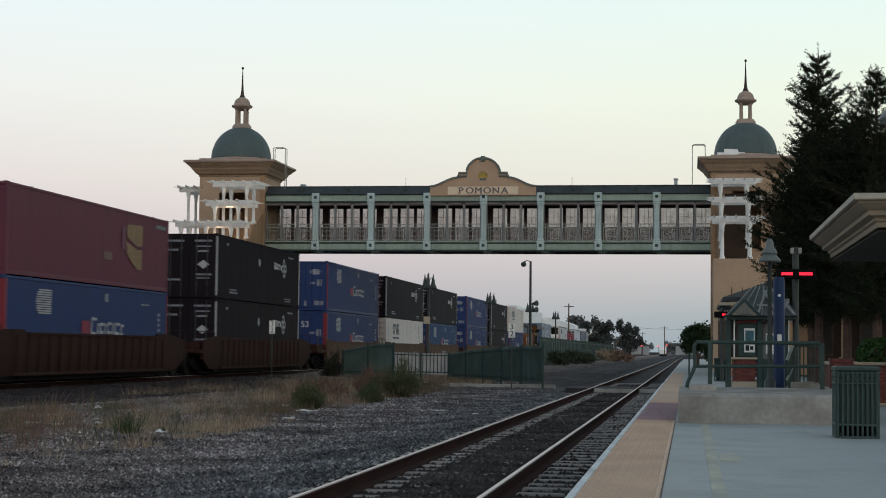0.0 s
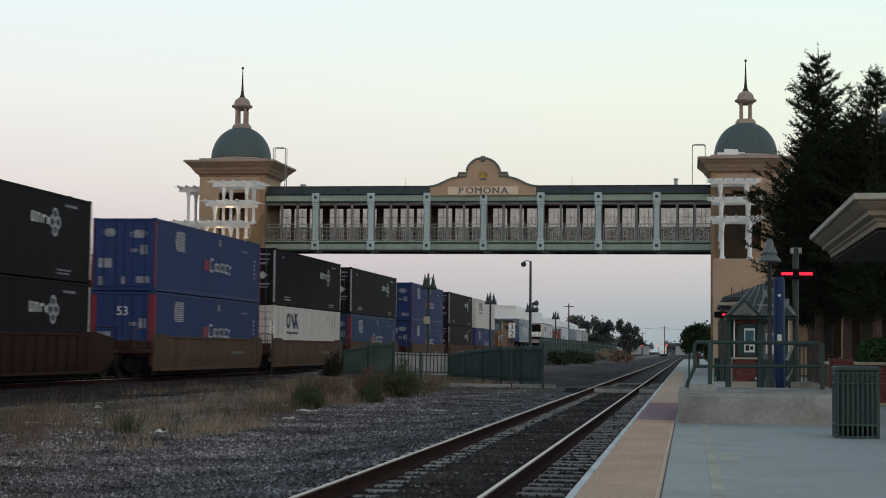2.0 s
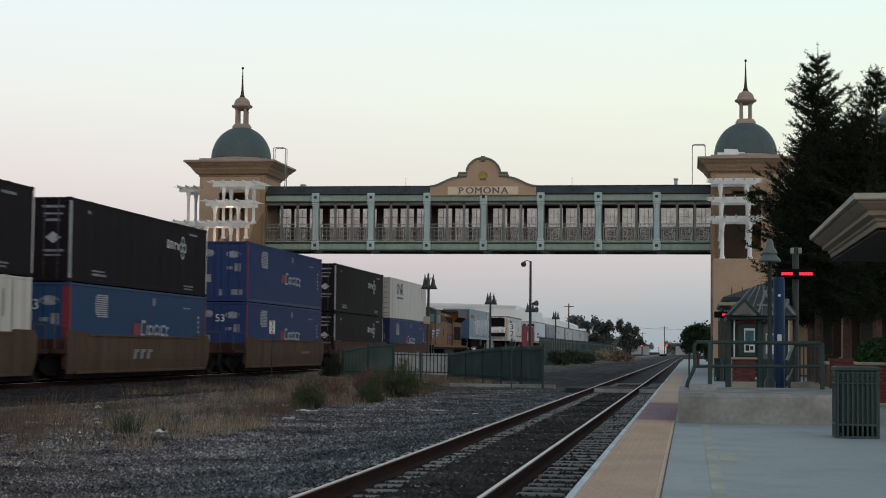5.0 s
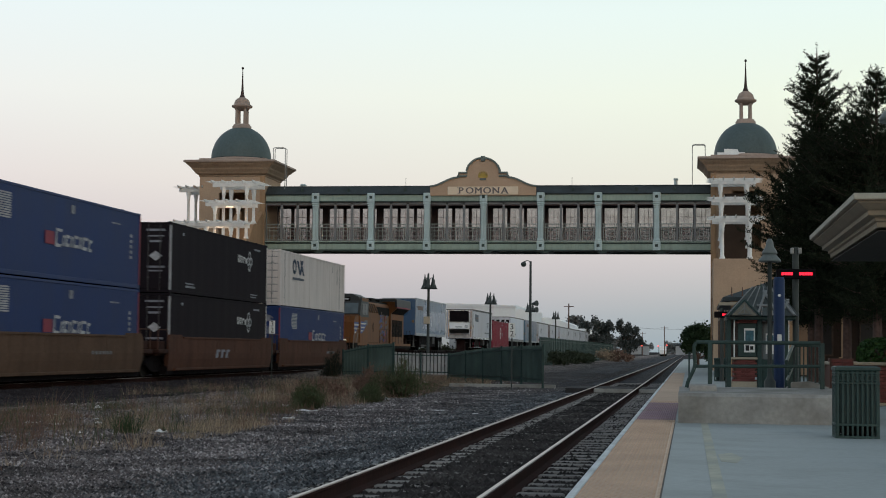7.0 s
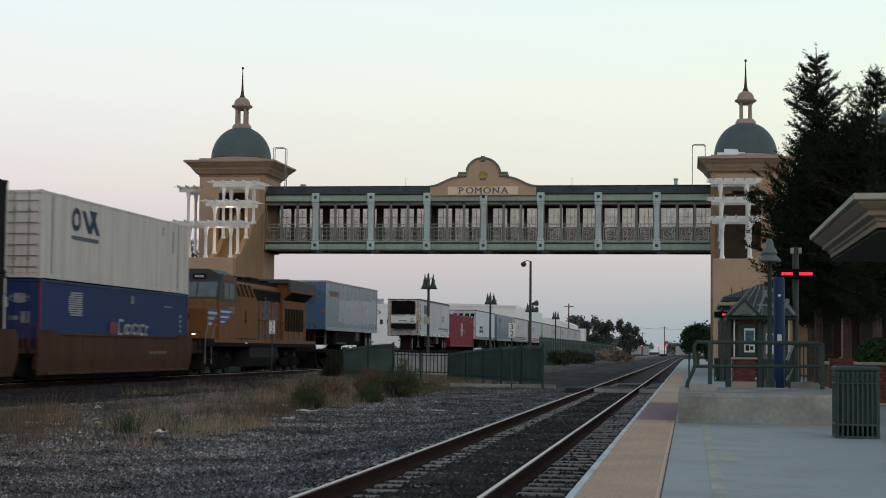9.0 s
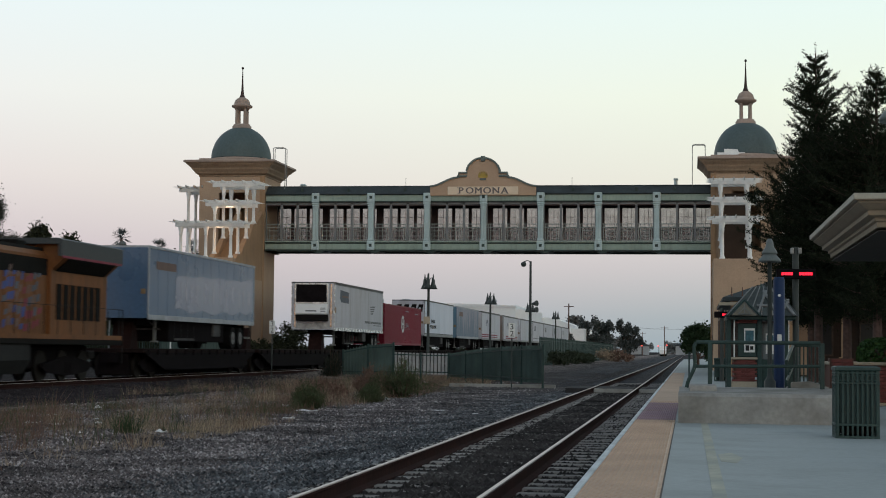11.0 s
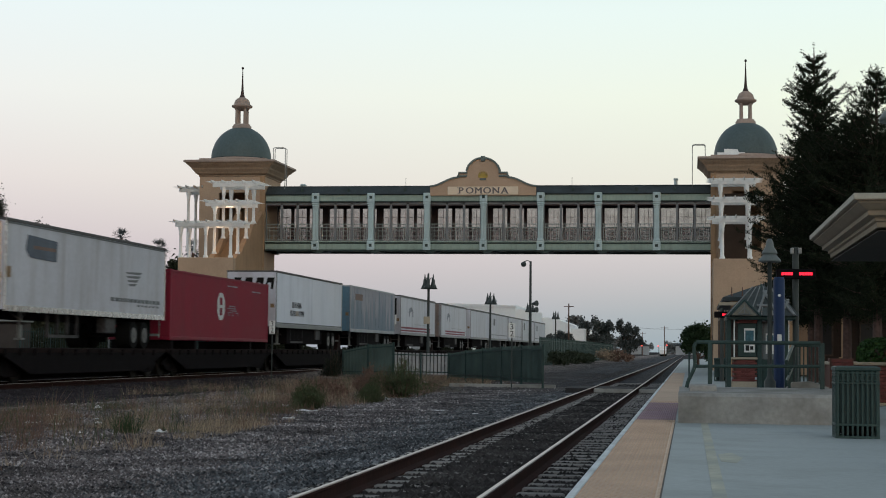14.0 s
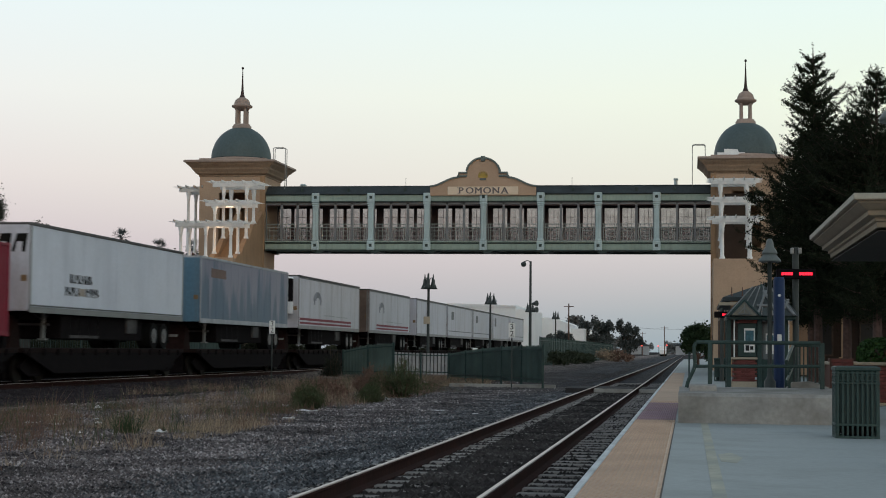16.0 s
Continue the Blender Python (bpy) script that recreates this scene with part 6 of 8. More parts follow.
for u0, u1, side, front, st, lab in trailers:
    trailer(u0, u1, side, front, st, lab)
    flat_car(u0 - .35, u1 + .25, DARK_FLAT)
flat_car(254.9, 271.5, "empty near-black flat car", True)
flat_car(288.6, 305.6, "near-black flat car carrying a red container", False, 1.485)
container(288.9, 1.49, REDBOX, "red", "red container with a white eight-sided ring, on a flat car", L=15.9)


# ---- planting ----
LAMP_GREY = surf("grey_green_lamp_paint", (.05, .06, .058), .5, var=.15, fine=9)
SODIUM = glow("sodium_lamp", (1.0, .24, .045), 4.5)
GATE_GLOW = glow("bright_warm_globe", (1.0, .72, .45), 9.0)
STAIR_GLOW = glow("warm_bulb", (1.0, .78, .52), 2.0)
SIGNAL_RED = glow("red_signal_lamp", (1.0, .10, .08), 1.1)
GREY_WALL = surf("pale_grey_wall", (.36, .38, .40), .6, var=.08, scale=.3, fine=4)

def leaf_object(name, pts, size, material, seed, parent=None, label="", stretch=1.7, up=0.0):
    """Many small pointed leaves, each a bent rhombus of its own."""
    rg = np.random.RandomState(seed)
    pts = np.asarray(pts, float)
    n = len(pts)
    d = rg.normal(size=(n, 3))
    d[:, 2] += up
    d /= np.linalg.norm(d, axis=1, keepdims=True)
    e = np.cross(d, rg.normal(size=(n, 3)))
    e /= np.linalg.norm(e, axis=1, keepdims=True)
    s = size * (0.5 + rg.rand(n, 1))
    f = np.cross(d, e)
    v = np.stack([pts - d * s * stretch / 2, pts + e * s / 2 + f * s * .12, pts + d * s * stretch / 2, pts - e * s / 2 + f * s * .12], 1)
    me = bpy.data.meshes.new(name)
    me.from_pydata(v.reshape(-1, 3).tolist(), [], np.arange(n * 4).reshape(-1, 4).tolist())
    me.materials.append(material)
    ob = new(name, me)
    if parent is not None:
        ob.parent = parent
    if label:
        ob["label"] = label
    return ob


NEEDLE = islands("dark_conifer_needles", [(.009, .014, .007), (.015, .022, .011), (.020, .027, .014), (.032, .037, .021)], .8)
LEAF_DARK = islands("dusky_leaves", [(.013, .018, .010), (.023, .028, .016), (.038, .043, .024), (.052, .054, .032)], .7)
LEAF_GREY = islands("grey_green_leaves", [(.02, .024, .018), (.03, .036, .026), (.05, .055, .04)], .7)
# LEAF_HAZE: air haze is mixed into the leaf colours, there is no volume
LEAF_HAZE = islands("haze_tinted_far_leaves", [(.13, .14, .14), (.18, .19, .19), (.24, .25, .25)], .8)
LEAF_SHRUB = islands("dusky_shrub_leaves", [(.028, .038, .024), (.04, .05, .032), (.055, .064, .042)], .8)
LEAF_GREEN = islands("mid_green_leaves", [(.03, .055, .025), (.045, .075, .035), (.06, .09, .045)], .7)
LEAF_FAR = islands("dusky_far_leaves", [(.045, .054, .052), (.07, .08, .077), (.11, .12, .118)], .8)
HEDGE = islands("clipped_hedge_leaves", [(.02, .05, .015), (.035, .08, .022), (.05, .105, .03)], .6)
STRAW = islands("dry_straw", [(.54, .43, .31), (.37, .29, .21), (.23, .18, .14), (.44, .345, .25), (.17, .132, .10)], .9)
TUMBLE = islands("dusty_green_weed", [(.062, .088, .042), (.09, .112, .058), (.05, .066, .034), (.13, .125, .08)], .9)
RUSSET = islands("russet_weed", [(.20, .122, .094), (.135, .086, .068), (.27, .18, .14)], .9)


def conifer(x, y, z0, height, reach, seed, label, slope=.5, low=2.4, dense=1.0, fill=1.0):
    """reach: how far the boughs go out; slope: how fast they lengthen below the tip."""
    rg = random.Random(seed)
    t = thing("conifer_tree", label, "tree", (x, y, z0))
    tr = Msh()
    zz = [0, height * .25, height * .5, height * .75, height * .97]
    rr = [.17, .14, .11, .07, .02]
    for i in range(4):
        tr.cyl((0, 0, zz[i] - (.3 if i == 0 else 0)), (0, 0, zz[i + 1]), rr[i], rr[i + 1], 9)
    pts = []

    def twig(p, d, ln, n, w=.02):
        for i in range(n):
            s = i / n
            pts.append((p[0] + d[0] * ln * s + rg.gauss(0, w), p[1] + d[1] * ln * s + rg.gauss(0, w), p[2] + d[2] * ln * s + rg.gauss(0, w)))

    twig((0, 0, height * .94), (0, 0, 1), height * .06, 26, .02)
    z = low
    while z < height * .955:
        d = height - z
        r0 = min(slope * d + .06, reach) * (1 if z > low + 1.2 else .72) * rg.uniform(.72, 1.12)
        n = 5 if d < 2 else 9
        for j in range(n):
            a = rg.random() * 6.28
            ln = r0 * (.45 + .62 * rg.random() ** .8)
            k = d / height
            rise = .75 - .6 * min(1, k * 1.6) + .12 * rg.random()
            bx, by = math.cos(a), math.sin(a)
            tip = (bx * ln, by * ln, z + ln * rise * .8)
            mid = (bx * ln * .55, by * ln * .55, z + ln * rise * .25)
            tr.cyl((0, 0, z), mid, .03 * k + .012, .018 * k + .008, 5, False)
            tr.cyl(mid, tip, .018 * k + .008, .005, 5, False)
            for i in range(int((10 + 13 * ln) * dense)):
                s = .12 + .88 * rg.random() ** .8
                q = s / .55 if s < .55 else (s - .55) / .45
                p = [mid[c] * q + (0 if c < 2 else z * (1 - q)) for c in range(3)] if s < .55 else [mid[c] + (tip[c] - mid[c]) * q for c in range(3)]
                side = rg.uniform(-1.1, 1.1)
                dv = (bx * .75 - by * side, by * .75 + bx * side, rg.uniform(.05, 1.0))
                dn = math.sqrt(sum(c * c for c in dv))
                twig(p, [c / dn for c in dv], (.16 + .3 * rg.random()) * (.55 + .45 * min(1, ln)), 12)
            twig(tip, (bx * .6, by * .6, .55), .2 + .25 * rg.random(), 16, .022)
            # the older growth close to the trunk
            for i in range(int(110 * ln * fill * min(1, d / 4))):
                s = rg.random() * .75
                w = .12 + .06 * ln
                pts.append((tip[0] * s + rg.gauss(0, w), tip[1] * s + rg.gauss(0, w), z + (tip[2] - z) * s * .8 + rg.gauss(0, w)))
        z += .14 + .012 * d + .10 * rg.random()
    part("trunk", tr, TRUNK_DARK, t, "reddish trunk and limbs")
    leaf_object("crown", pts, .027, NEEDLE, seed, t, "dark needle sprays", 3.6, .4)
    return t


def broadleaf(x, y, z0, clumps, count, size, seed, label, material=LEAF_DARK, trunk=.25, name="broadleaf_tree"):
    """clumps: (dx, dy, z, rx, ry, rz) of the crown's masses."""
    rg = np.random.RandomState(seed)
    t = thing(name, label, "tree", (x, y, z0))
    tr = Msh()
    zt = min(c[2] - c[5] * .4 for c in clumps)
    tr.cyl((0, 0, -.4), (0, 0, max(.4, zt)), trunk, trunk * .6, 8)
    pts = []
    vol = sum(c[3] * c[5] for c in clumps)
    for dx, dy, z, rx, ry, rz in clumps:
        tr.cyl((0, 0, max(.3, zt * .8)), (dx, dy, z), trunk * .5, trunk * .12, 6, False)
        sub = []
        for k in range(14):
            a = rg.normal(size=3)
            a /= np.linalg.norm(a)
            a *= rg.rand() ** .4 * .85
            sub.append((dx + a[0] * rx, dy + a[1] * ry, z + a[2] * rz))
        n = int(count * rx * rz / vol)
        for i in range(n):
            c = sub[rg.randint(14)]
            a = rg.normal(size=3) * .19
            pts.append((c[0] + a[0] * rx, c[1] + a[1] * ry, c[2] + a[2] * rz))
    part("trunk", tr, BARK, t)
    leaf_object("crown", pts, size, material, seed + 1, t, "uneven leafy crown")
    return t


def palm(x, y, top, seed):
    rg = random.Random(seed)
    t = thing("fan_palm", "tall slender fan palm against the dusk sky", "tree", (x, y, -.3), group="distant palms")
    tr = Msh().cyl((0, 0, 0), (.3, 0, top * .5), .35, .28, 8).cyl((.3, 0, top * .5), (.2, 0, top + .3), .28, .22, 8)
    part("trunk", tr, BARK, t)
    fr = Msh()
    for k in range(40):
        a = rg.random() * 6.28
        el = -.95 + 2.35 * rg.random()
        d = Vector((math.cos(a) * math.cos(el), math.sin(a) * math.cos(el), math.sin(el)))
        o = Vector((.2, 0, top + .3))
        h = o + d * (.75 + .35 * rg.random())
        sx = d.cross(Vector((0, 0, 1))).normalized()
        fr.cyl(o, h, .03, .02, 4, False)
        for i in range(-4, 5):
            w = (d + sx * i * .24 - Vector((0, 0, .05 * abs(i)))).normalized() * (1.15 - .05 * abs(i))
            q = h + w
            s2 = sx * .085
            fr.add([tuple(h - s2), tuple(h + s2), tuple(q - Vector((0, 0, .15)))], [(0, 1, 2)])
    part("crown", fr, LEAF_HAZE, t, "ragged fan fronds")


def blades(name, label, spots, material, seed, parent=None):
    """Tufts of dry stalks: (x, y, z, height, spread, count)."""
    rg = np.random.RandomState(seed)
    V = []
    for x, y, z, h, sp, n in spots:
        b = rg.normal(size=(n, 2)) * sp * .5
        tilt = b * .5 + rg.normal(size=(n, 2)) * h * .28
        hh = h * (.45 + .65 * rg.rand(n))
        w = .003 + .004 * rg.rand(n)
        an = rg.rand(n) * 3.14
        for i in range(n):
            ax, ay = math.cos(an[i]) * w[i], math.sin(an[i]) * w[i]
            px, py = x + b[i, 0], y + b[i, 1]
            V += [(px - ax, py - ay, z - .03), (px + ax, py + ay, z - .03), (px + tilt[i, 0], py + tilt[i, 1], z + hh[i])]
    me = bpy.data.meshes.new(name)
    me.from_pydata(V, [], np.arange(len(V)).reshape(-1, 3).tolist())
    me.materials.append(material)
    ob = new(name, me)
    if parent is not None:
        ob.parent = parent
        if label:
            ob["label"] = label
        return ob
    return tagged(ob, label, "dry weeds", "", "stuff")


def make_weeds():
    rg = random.Random(5)
    spots, rus, grn = [], [], []
    for i in range(17000):
        y = 19 * (95 / 19) ** rg.random()
        x = -16.2 + 8.2 * rg.random() ** .85
        if x < -.45 * y - .3:
            continue
        dens = noise.noise((x * .45, y * .18, 7.0)) + .75 * noise.noise((x * 1.6, y * .8, 2.0)) + (.20 if -14 < x < -8.8 else -.15)
        if dens < rg.random() * .5 + .08:
            continue
        z = ground_height(x, y)
        h = (.06 + .18 * rg.random() ** 1.5) * (1.9 if dens > .45 else 1)
        s = (x, y, z, h, .16, 10)
        kind = noise.noise((x * .3, y * .09, 4.0)) + rg.gauss(0, .16)
        (spots if kind > .10 else grn if kind < -.32 else rus).append(s)
    for i in range(2600):
        y = 50 * (88 / 50) ** rg.random()
        x = -17.6 + 8.4 * rg.random()
        if noise.noise((x * .5, y * .14, 9.0)) < rg.random() * .4 - .22:
            continue
        s = (x, y, ground_height(x, y), .16 + .34 * rg.random() ** 1.4, .3, 12)
        (rus if rg.random() < .5 else spots if rg.random() < .45 else grn).append(s)
    blades("dry_grass", "straw-coloured dead grass on gravel", spots, STRAW, 1)
    blades("dry_weeds", "russet brown dead weeds on gravel", rus, RUSSET, 2)
    blades("green_weeds", "dusty green low weeds on gravel", grn, TUMBLE, 3)
    tall = []
    for i in range(620):
        y = 22 * (80 / 22) ** rg.random()
        x = -15 + 6.4 * rg.random()
        if x > -.45 * y:
            tall.append((x, y, ground_height(x, y), .35 + .4 * rg.random(), .14, 6))
    blades("weed_stalks", "tall thin dead stalks", tall[::2], RUSSET, 4)
    blades("green_stalks", "tall thin dusty green stalks", tall[1::2], TUMBLE, 6)


make_weeds()


def bush(x, y, w, d, h, seed, material, label):
    rg = np.random.RandomState(seed)
    t = thing("weed_bush", label, "bush", (x, y, ground_height(x, y)))
    tw = Msh()
    pts = []
    lobe = rg.rand(3) * 6.28
    for k in range(64):
        a, r = rg.rand() * 6.28, rg.rand() ** .5
        r *= 1 + .16 * math.sin(2 * a + lobe[0]) + .14 * math.sin(3 * a + lobe[1]) + .10 * math.sin(5 * a + lobe[2])
        up = .55 + .45 * rg.rand() if k % 5 else .95 + .35 * rg.rand()
        tip = (math.cos(a) * r * w / 2, math.sin(a) * r * d / 2, h * max(.25, 1 - .6 * r * r) * up)
        tw.cyl((tip[0] * .15, tip[1] * .15, -.05), tip, .012, .004, 4, False)
        for i in range(130):
            s = rg.rand() ** .6
            pts.append((tip[0] * s + rg.normal() * .07, tip[1] * s + rg.normal() * .07, max(.02, tip[2] * s + rg.normal() * .06)))
    part("branchwork", tw, BARK, t)
    leaf_object("foliage", pts, .013, material, seed + 3, t, "fine dusty foliage", 9.0, 1.3)


bush(-8.75, 51.0, 2.1, 1.9, 1.2, 11, TUMBLE, "large round grey-green weed bush on gravel")
bush(-8.95, 46.8, .75, .7, .42, 12, TUMBLE, "grey-green weed bush with straw stalks")
bush(-9.5, 41.2, .95, .9, .6, 13, TUMBLE, "low green weed bush on gravel")
bush(-17.3, 80.4, 1.2, 1.2, 1.2, 14, LEAF_GREY, "green shrub beside a teal fence")
for cx_, cy_, ch, cs, cn, cm, cl in ((-9.6, 27.8, .46, .2, 300, LEAF_GREEN, "upright dark green weed"), (-12.2, 29.8, .4, .3, 90, RUSSET, "brown dead weed clump"), (-9.0, 28.6, .3, .3, 80, TUMBLE, "low green weed clump"),
                                     (-11.0, 33.5, .34, .5, 120, STRAW, "bleached straw clump"), (-11.6, 37.0, .3, .9, 220, STRAW, "bleached straw clump"), (-11.9, 40.5, .3, .9, 220, STRAW, "bleached straw clump"),
                                     (-10.3, 25.6, .36, .4, 110, RUSSET, "brown dead weed clump"), (-13.0, 33.0, .4, .3, 90, RUSSET, "brown dead weed clump"), (-10.6, 44.0, .4, .6, 140, RUSSET, "brown dead weed clump")):
    wd = thing("weed_clump", cl + " growing in gravel", "weeds", (cx_, cy_, ground_height(cx_, cy_)), group="weed clumps")
    blades("foliage", "", [(0, 0, 0, ch, cs, cn)], cm, int(abs(cx_ * 100)), wd)
bush(-10.6, 50.0, .6, .6, .35, 17, RUSSET, "brown dead weed clump")
bush(-9.75, 51.3, 1.3, 1.2, .95, 18, RUSSET, "russet brown weed bush beside a green one")
bush(-11.6, 52.5, 1.2, 1.0, .5, 19, RUSSET, "low brown weed bush on gravel")

# ---- loose stones, sleepers ----
GRAVEL = islands("grey_ballast_stones", [(.019, .018, .021), (.087, .08, .085), (.175, .16, .163), (.03, .028, .03), (.36, .34, .345), (.065, .064, .075), (.125, .117, .12)], .9, .62)
GRAVEL_DARK = islands("sooty_ballast_stones", [(.02, .018, .018), (.045, .04, .04), (.03, .028, .028), (.075, .07, .07)], .9, .62)


def yard(lo, hi, y1):
    """A spot in the yard between two lines along the tracks, thicker near the platform."""
    def spot(rg):
        while True:
            y = 11 * (y1 / 11) ** rg.rand()
            a = max(lo if lo > -15 else -15.7 - .08 * max(0, y - 40), -.46 * y)
            x = a + (hi - a) * rg.rand() + rg.normal() * .5
            if a < hi and x < -3.7:
                return (x, y, ground_height(x, y) + .004)
    return spot


def bed_spot(rg):
    while True:
        y = 9 * (70 / 9) ** rg.rand()
        x = -3.75 + 2.8 * rg.rand()
        over = abs((y - 6.5 + .305) % .61 - .305) < .14         # on a sleeper's top
        if over and ((-3.13 < x < -2.86 + .05 * rg.normal() and rg.rand() < .96) or (-1.66 < x < -1.0 and rg.rand() < .93)):
            continue
        if min(abs(x + 3.2325), abs(x + 1.7275)) > .1:
            return (x, y, -.187 + (.02 if -2.86 < x < -1.84 else 0))


GRAVEL_WARM = islands("brownish_ballast_stones", [(.026, .023, .024), (.112, .096, .098), (.215, .187, .187), (.035, .03, .032), (.46, .42, .425), (.086, .072, .073), (.165, .146, .148), (.05, .042, .044)], .9, .62)
GRAVEL_SAND = islands("sandy_spoil", [(.13, .112, .10), (.17, .15, .135), (.10, .088, .08), (.22, .195, .178)], .9, .3)
GRAVEL_WEST = islands("very_dark_ballast_stones", [(.027, .024, .027), (.043, .038, .043), (.032, .028, .033), (.062, .055, .06)], .95, .4)
GRAVEL_FAR = islands("dusty_far_gravel", [(.085, .08, .08), (.105, .10, .10), (.07, .066, .068), (.14, .133, .13)], .9, .3, .2)
GRAVEL_BLUE = islands("bluish_ballast_stones", [(.019, .021, .024), (.055, .061, .07), (.105, .113, .126), (.03, .032, .036), (.23, .24, .255), (.045, .051, .06)], .9, .62)
stones("gravel", "brownish grey loose ballast stones with pale chips", 95000, yard(-17.5, -6.2, 85), .021, GRAVEL_WARM, 21)
stones("gravel", "grey loose ballast stones", 55000, yard(-8.5, -4.6, 70), .022, GRAVEL, 23)
stones("gravel", "bluish loose ballast stones beside the track", 45000, yard(-5.6, -3.8, 60), .022, GRAVEL_BLUE, 24)
stones("far_gravel", "grey rough gravel beyond the crossing", 22000, lambda rg: (lambda x, y: (x, y, ground_height(x, y) + .01))(-13.8 + 9.6 * rg.rand(), 62 * (230 / 62) ** rg.rand()), .03, GRAVEL_FAR, 26)
stones("gravel_bank", "low bank of pale gravel beside the fence", 9000, lambda rg: (lambda x, y: (x, y, ground_height(x, y) + .01))(-17.7 + rg.normal() * 1.0, 82 + rg.normal() * 4.5), .04, GRAVEL_SAND, 25)
stones("west_ballast", "very dark ballast beside the west track", 26000, lambda rg: (lambda x, y: (x, y, ground_height(x, y) + .01))(-21.0 + 5.2 * rg.rand(), 40 * (98 / 40) ** rg.rand()), .035, GRAVEL_WEST, 27)
stones("track_ballast", "dark sooty ballast between the rails", 45000, bed_spot, .03, GRAVEL_DARK, 22)


def make_sleepers():
    s = thing("track_bed", "worn concrete railway sleepers in dark ballast", "sleepers", (EAST_C, 0, 0), kind="structure")
    me = Msh().frustum(0, 0, [(1.3, .14, -.32), (1.3, .13, -.175), (1.28, .115, -.162)]).mesh("sleeper", TIE)
    rg = random.Random(8)
    for i in range(110):
        o = part("sleeper", me, None, s, loc=(rg.uniform(-.02, .02), 6.5 + i * .61, rg.uniform(-.006, .006)))
        o.rotation_euler = (0, 0, rg.uniform(-.008, .008))


make_sleepers()


def litter(x, y, w, h, seed):
    """A torn sheet with two folds, one corner turned up."""
    rg = random.Random(seed)
    m = Msh()
    v = []
    for b in range(3):
        for a in range(4):
            v.append((w * (a - 1.5) * .6 + rg.uniform(-.2, .2) * w, w * (b - 1) * .62 + rg.uniform(-.2, .2) * w, h * (.1 + .9 * rg.random() * (1 if a in (1, 3) else .35))))
    n = len(v)
    v += [(a, b, c - .012) for a, b, c in v]
    f = []
    for b in range(2):
        for a in range(3):
            q = b * 4 + a
            f += [(q, q + 1, q + 5, q + 4), (n + q + 4, n + q + 5, n + q + 1, n + q)]
    rim = [0, 1, 2, 3, 7, 11, 10, 9, 8, 4]
    f += [(rim[k], n + rim[k], n + rim[(k + 1) % 10], rim[(k + 1) % 10]) for k in range(10)]
    m.add(v, f)
    ob = part("litter", m, LITTER, None)
    ob.location = (x, y, ground_height(x, y) + .02)
    tagged(ob, "crumpled white paper litter on gravel", "litter", "scraps of litter")


LITTER = surf("crumpled_white_paper", (.74, .74, .75), .8, var=.15, fine=12)
for i, (x, y, w, h) in enumerate([(-9.15, 28.3, .14, .12), (-9.1, 39.4, .34, .06), (-8.8, 48.6, .1, .16), (-14.1, 38.8, .13, .16), (-13.5, 34.4, .22, .05), (-12.7, 31.2, .18, .05),
                                  (-12.1, 30.9, .2, .04), (-11.5, 31.7, .1, .05), (-11.9, 32.6, .07, .04), (-8.55, 35.2, .14, .08), (-8.35, 34.6, .12, .06), (-10.7, 40.8, .1, .07), (-10.2, 27.2, .07, .05), (-6.3, 41.5, .3, .02), (-10.45, 42.7, .11, .1), (-9.5, 51.2, .18, .1), (-12.6, 75.0, .25, .12), (-11.8, 74.5, .3, .1), (-4.9, 38.5, .08, .05)]):
    litter(x, y, w * .8, h * (.8 if i % 3 else .5), i)

# ---- fences, signs and lamps about the crossing ----
PALE_STEEL = surf("pale_grey_paint", (.42, .42, .42), .6, var=.15, fine=9)

def fence(p, q, h0, h1, z0, label, screen=True, pick=TEAL_STEEL, step=.13, group="", w=.013):
    p, q = Vector((*p, 0)), Vector((*q, 0))
    L = (q - p).length
    ang = math.degrees(math.atan2(q.y - p.y, q.x - p.x))
    f = thing("steel_fence", label, "fence", (p.x, p.y, z0), ang, group)
    hh = lambda s: h0 + (h1 - h0) * (1 - (1 - s / L) ** 2)
    n = max(2, int(L / 2.4))
    for i in range(n + 1):
        s = L * i / n
        part("post", Msh().box(s - .04, s + .04, -.04, .04, -.3, hh(s) + .04, .008), TEAL_STEEL, f)
    for k in (.12, .88):
        m = Msh()
        for i in range(n):
            a, b = L * i / n, L * (i + 1) / n
            m.prism([(a, hh(a) * k), (b, hh(b) * k), (b, hh(b) * k + .05), (a, hh(a) * k + .05)], "y", -.02, .02)
        part("rail", m, TEAL_STEEL, f)
    m = int(L / step)
    base = None
    for i in range(m):
        s = L * (i + .5) / m
        part("picket", Msh().box(s - w, s + w, -.013, .013, .04, hh(s)), pick, f)
    if screen:
        for i in range(n):
            a, b = L * i / n, L * (i + 1) / n
            part("screen", Msh().prism([(a, .05), (b, .05), (b, hh(b) - .03), (a, hh(a) - .03)], "y", .024, .03), TEAL_MESH, f, "dusty teal wind screen")
    return f


fence((-11.33, 79.2), (-5.74, 66.2), 1.15, 1.55, -.12, "teal steel fence backed with dusty screen", True, TEAL_MESH, step=.16)
fence((-14.2, 80.1), (-11.42, 79.4), 1.1, 1.05, -.02, "pale slatted gate between teal posts", False, PALE_STEEL, .19, w=.066)
fence((-16.95, 81.2), (-14.25, 80.2), 1.25, 1.62, -.1, "teal steel fence rising towards the gate", True, TEAL_MESH, step=.16)
fence((-14.36, 162.0), (-14.36, 320.0), 2.85, 2.85, -.3, "long teal screened fence beside the track", True, step=1.2)


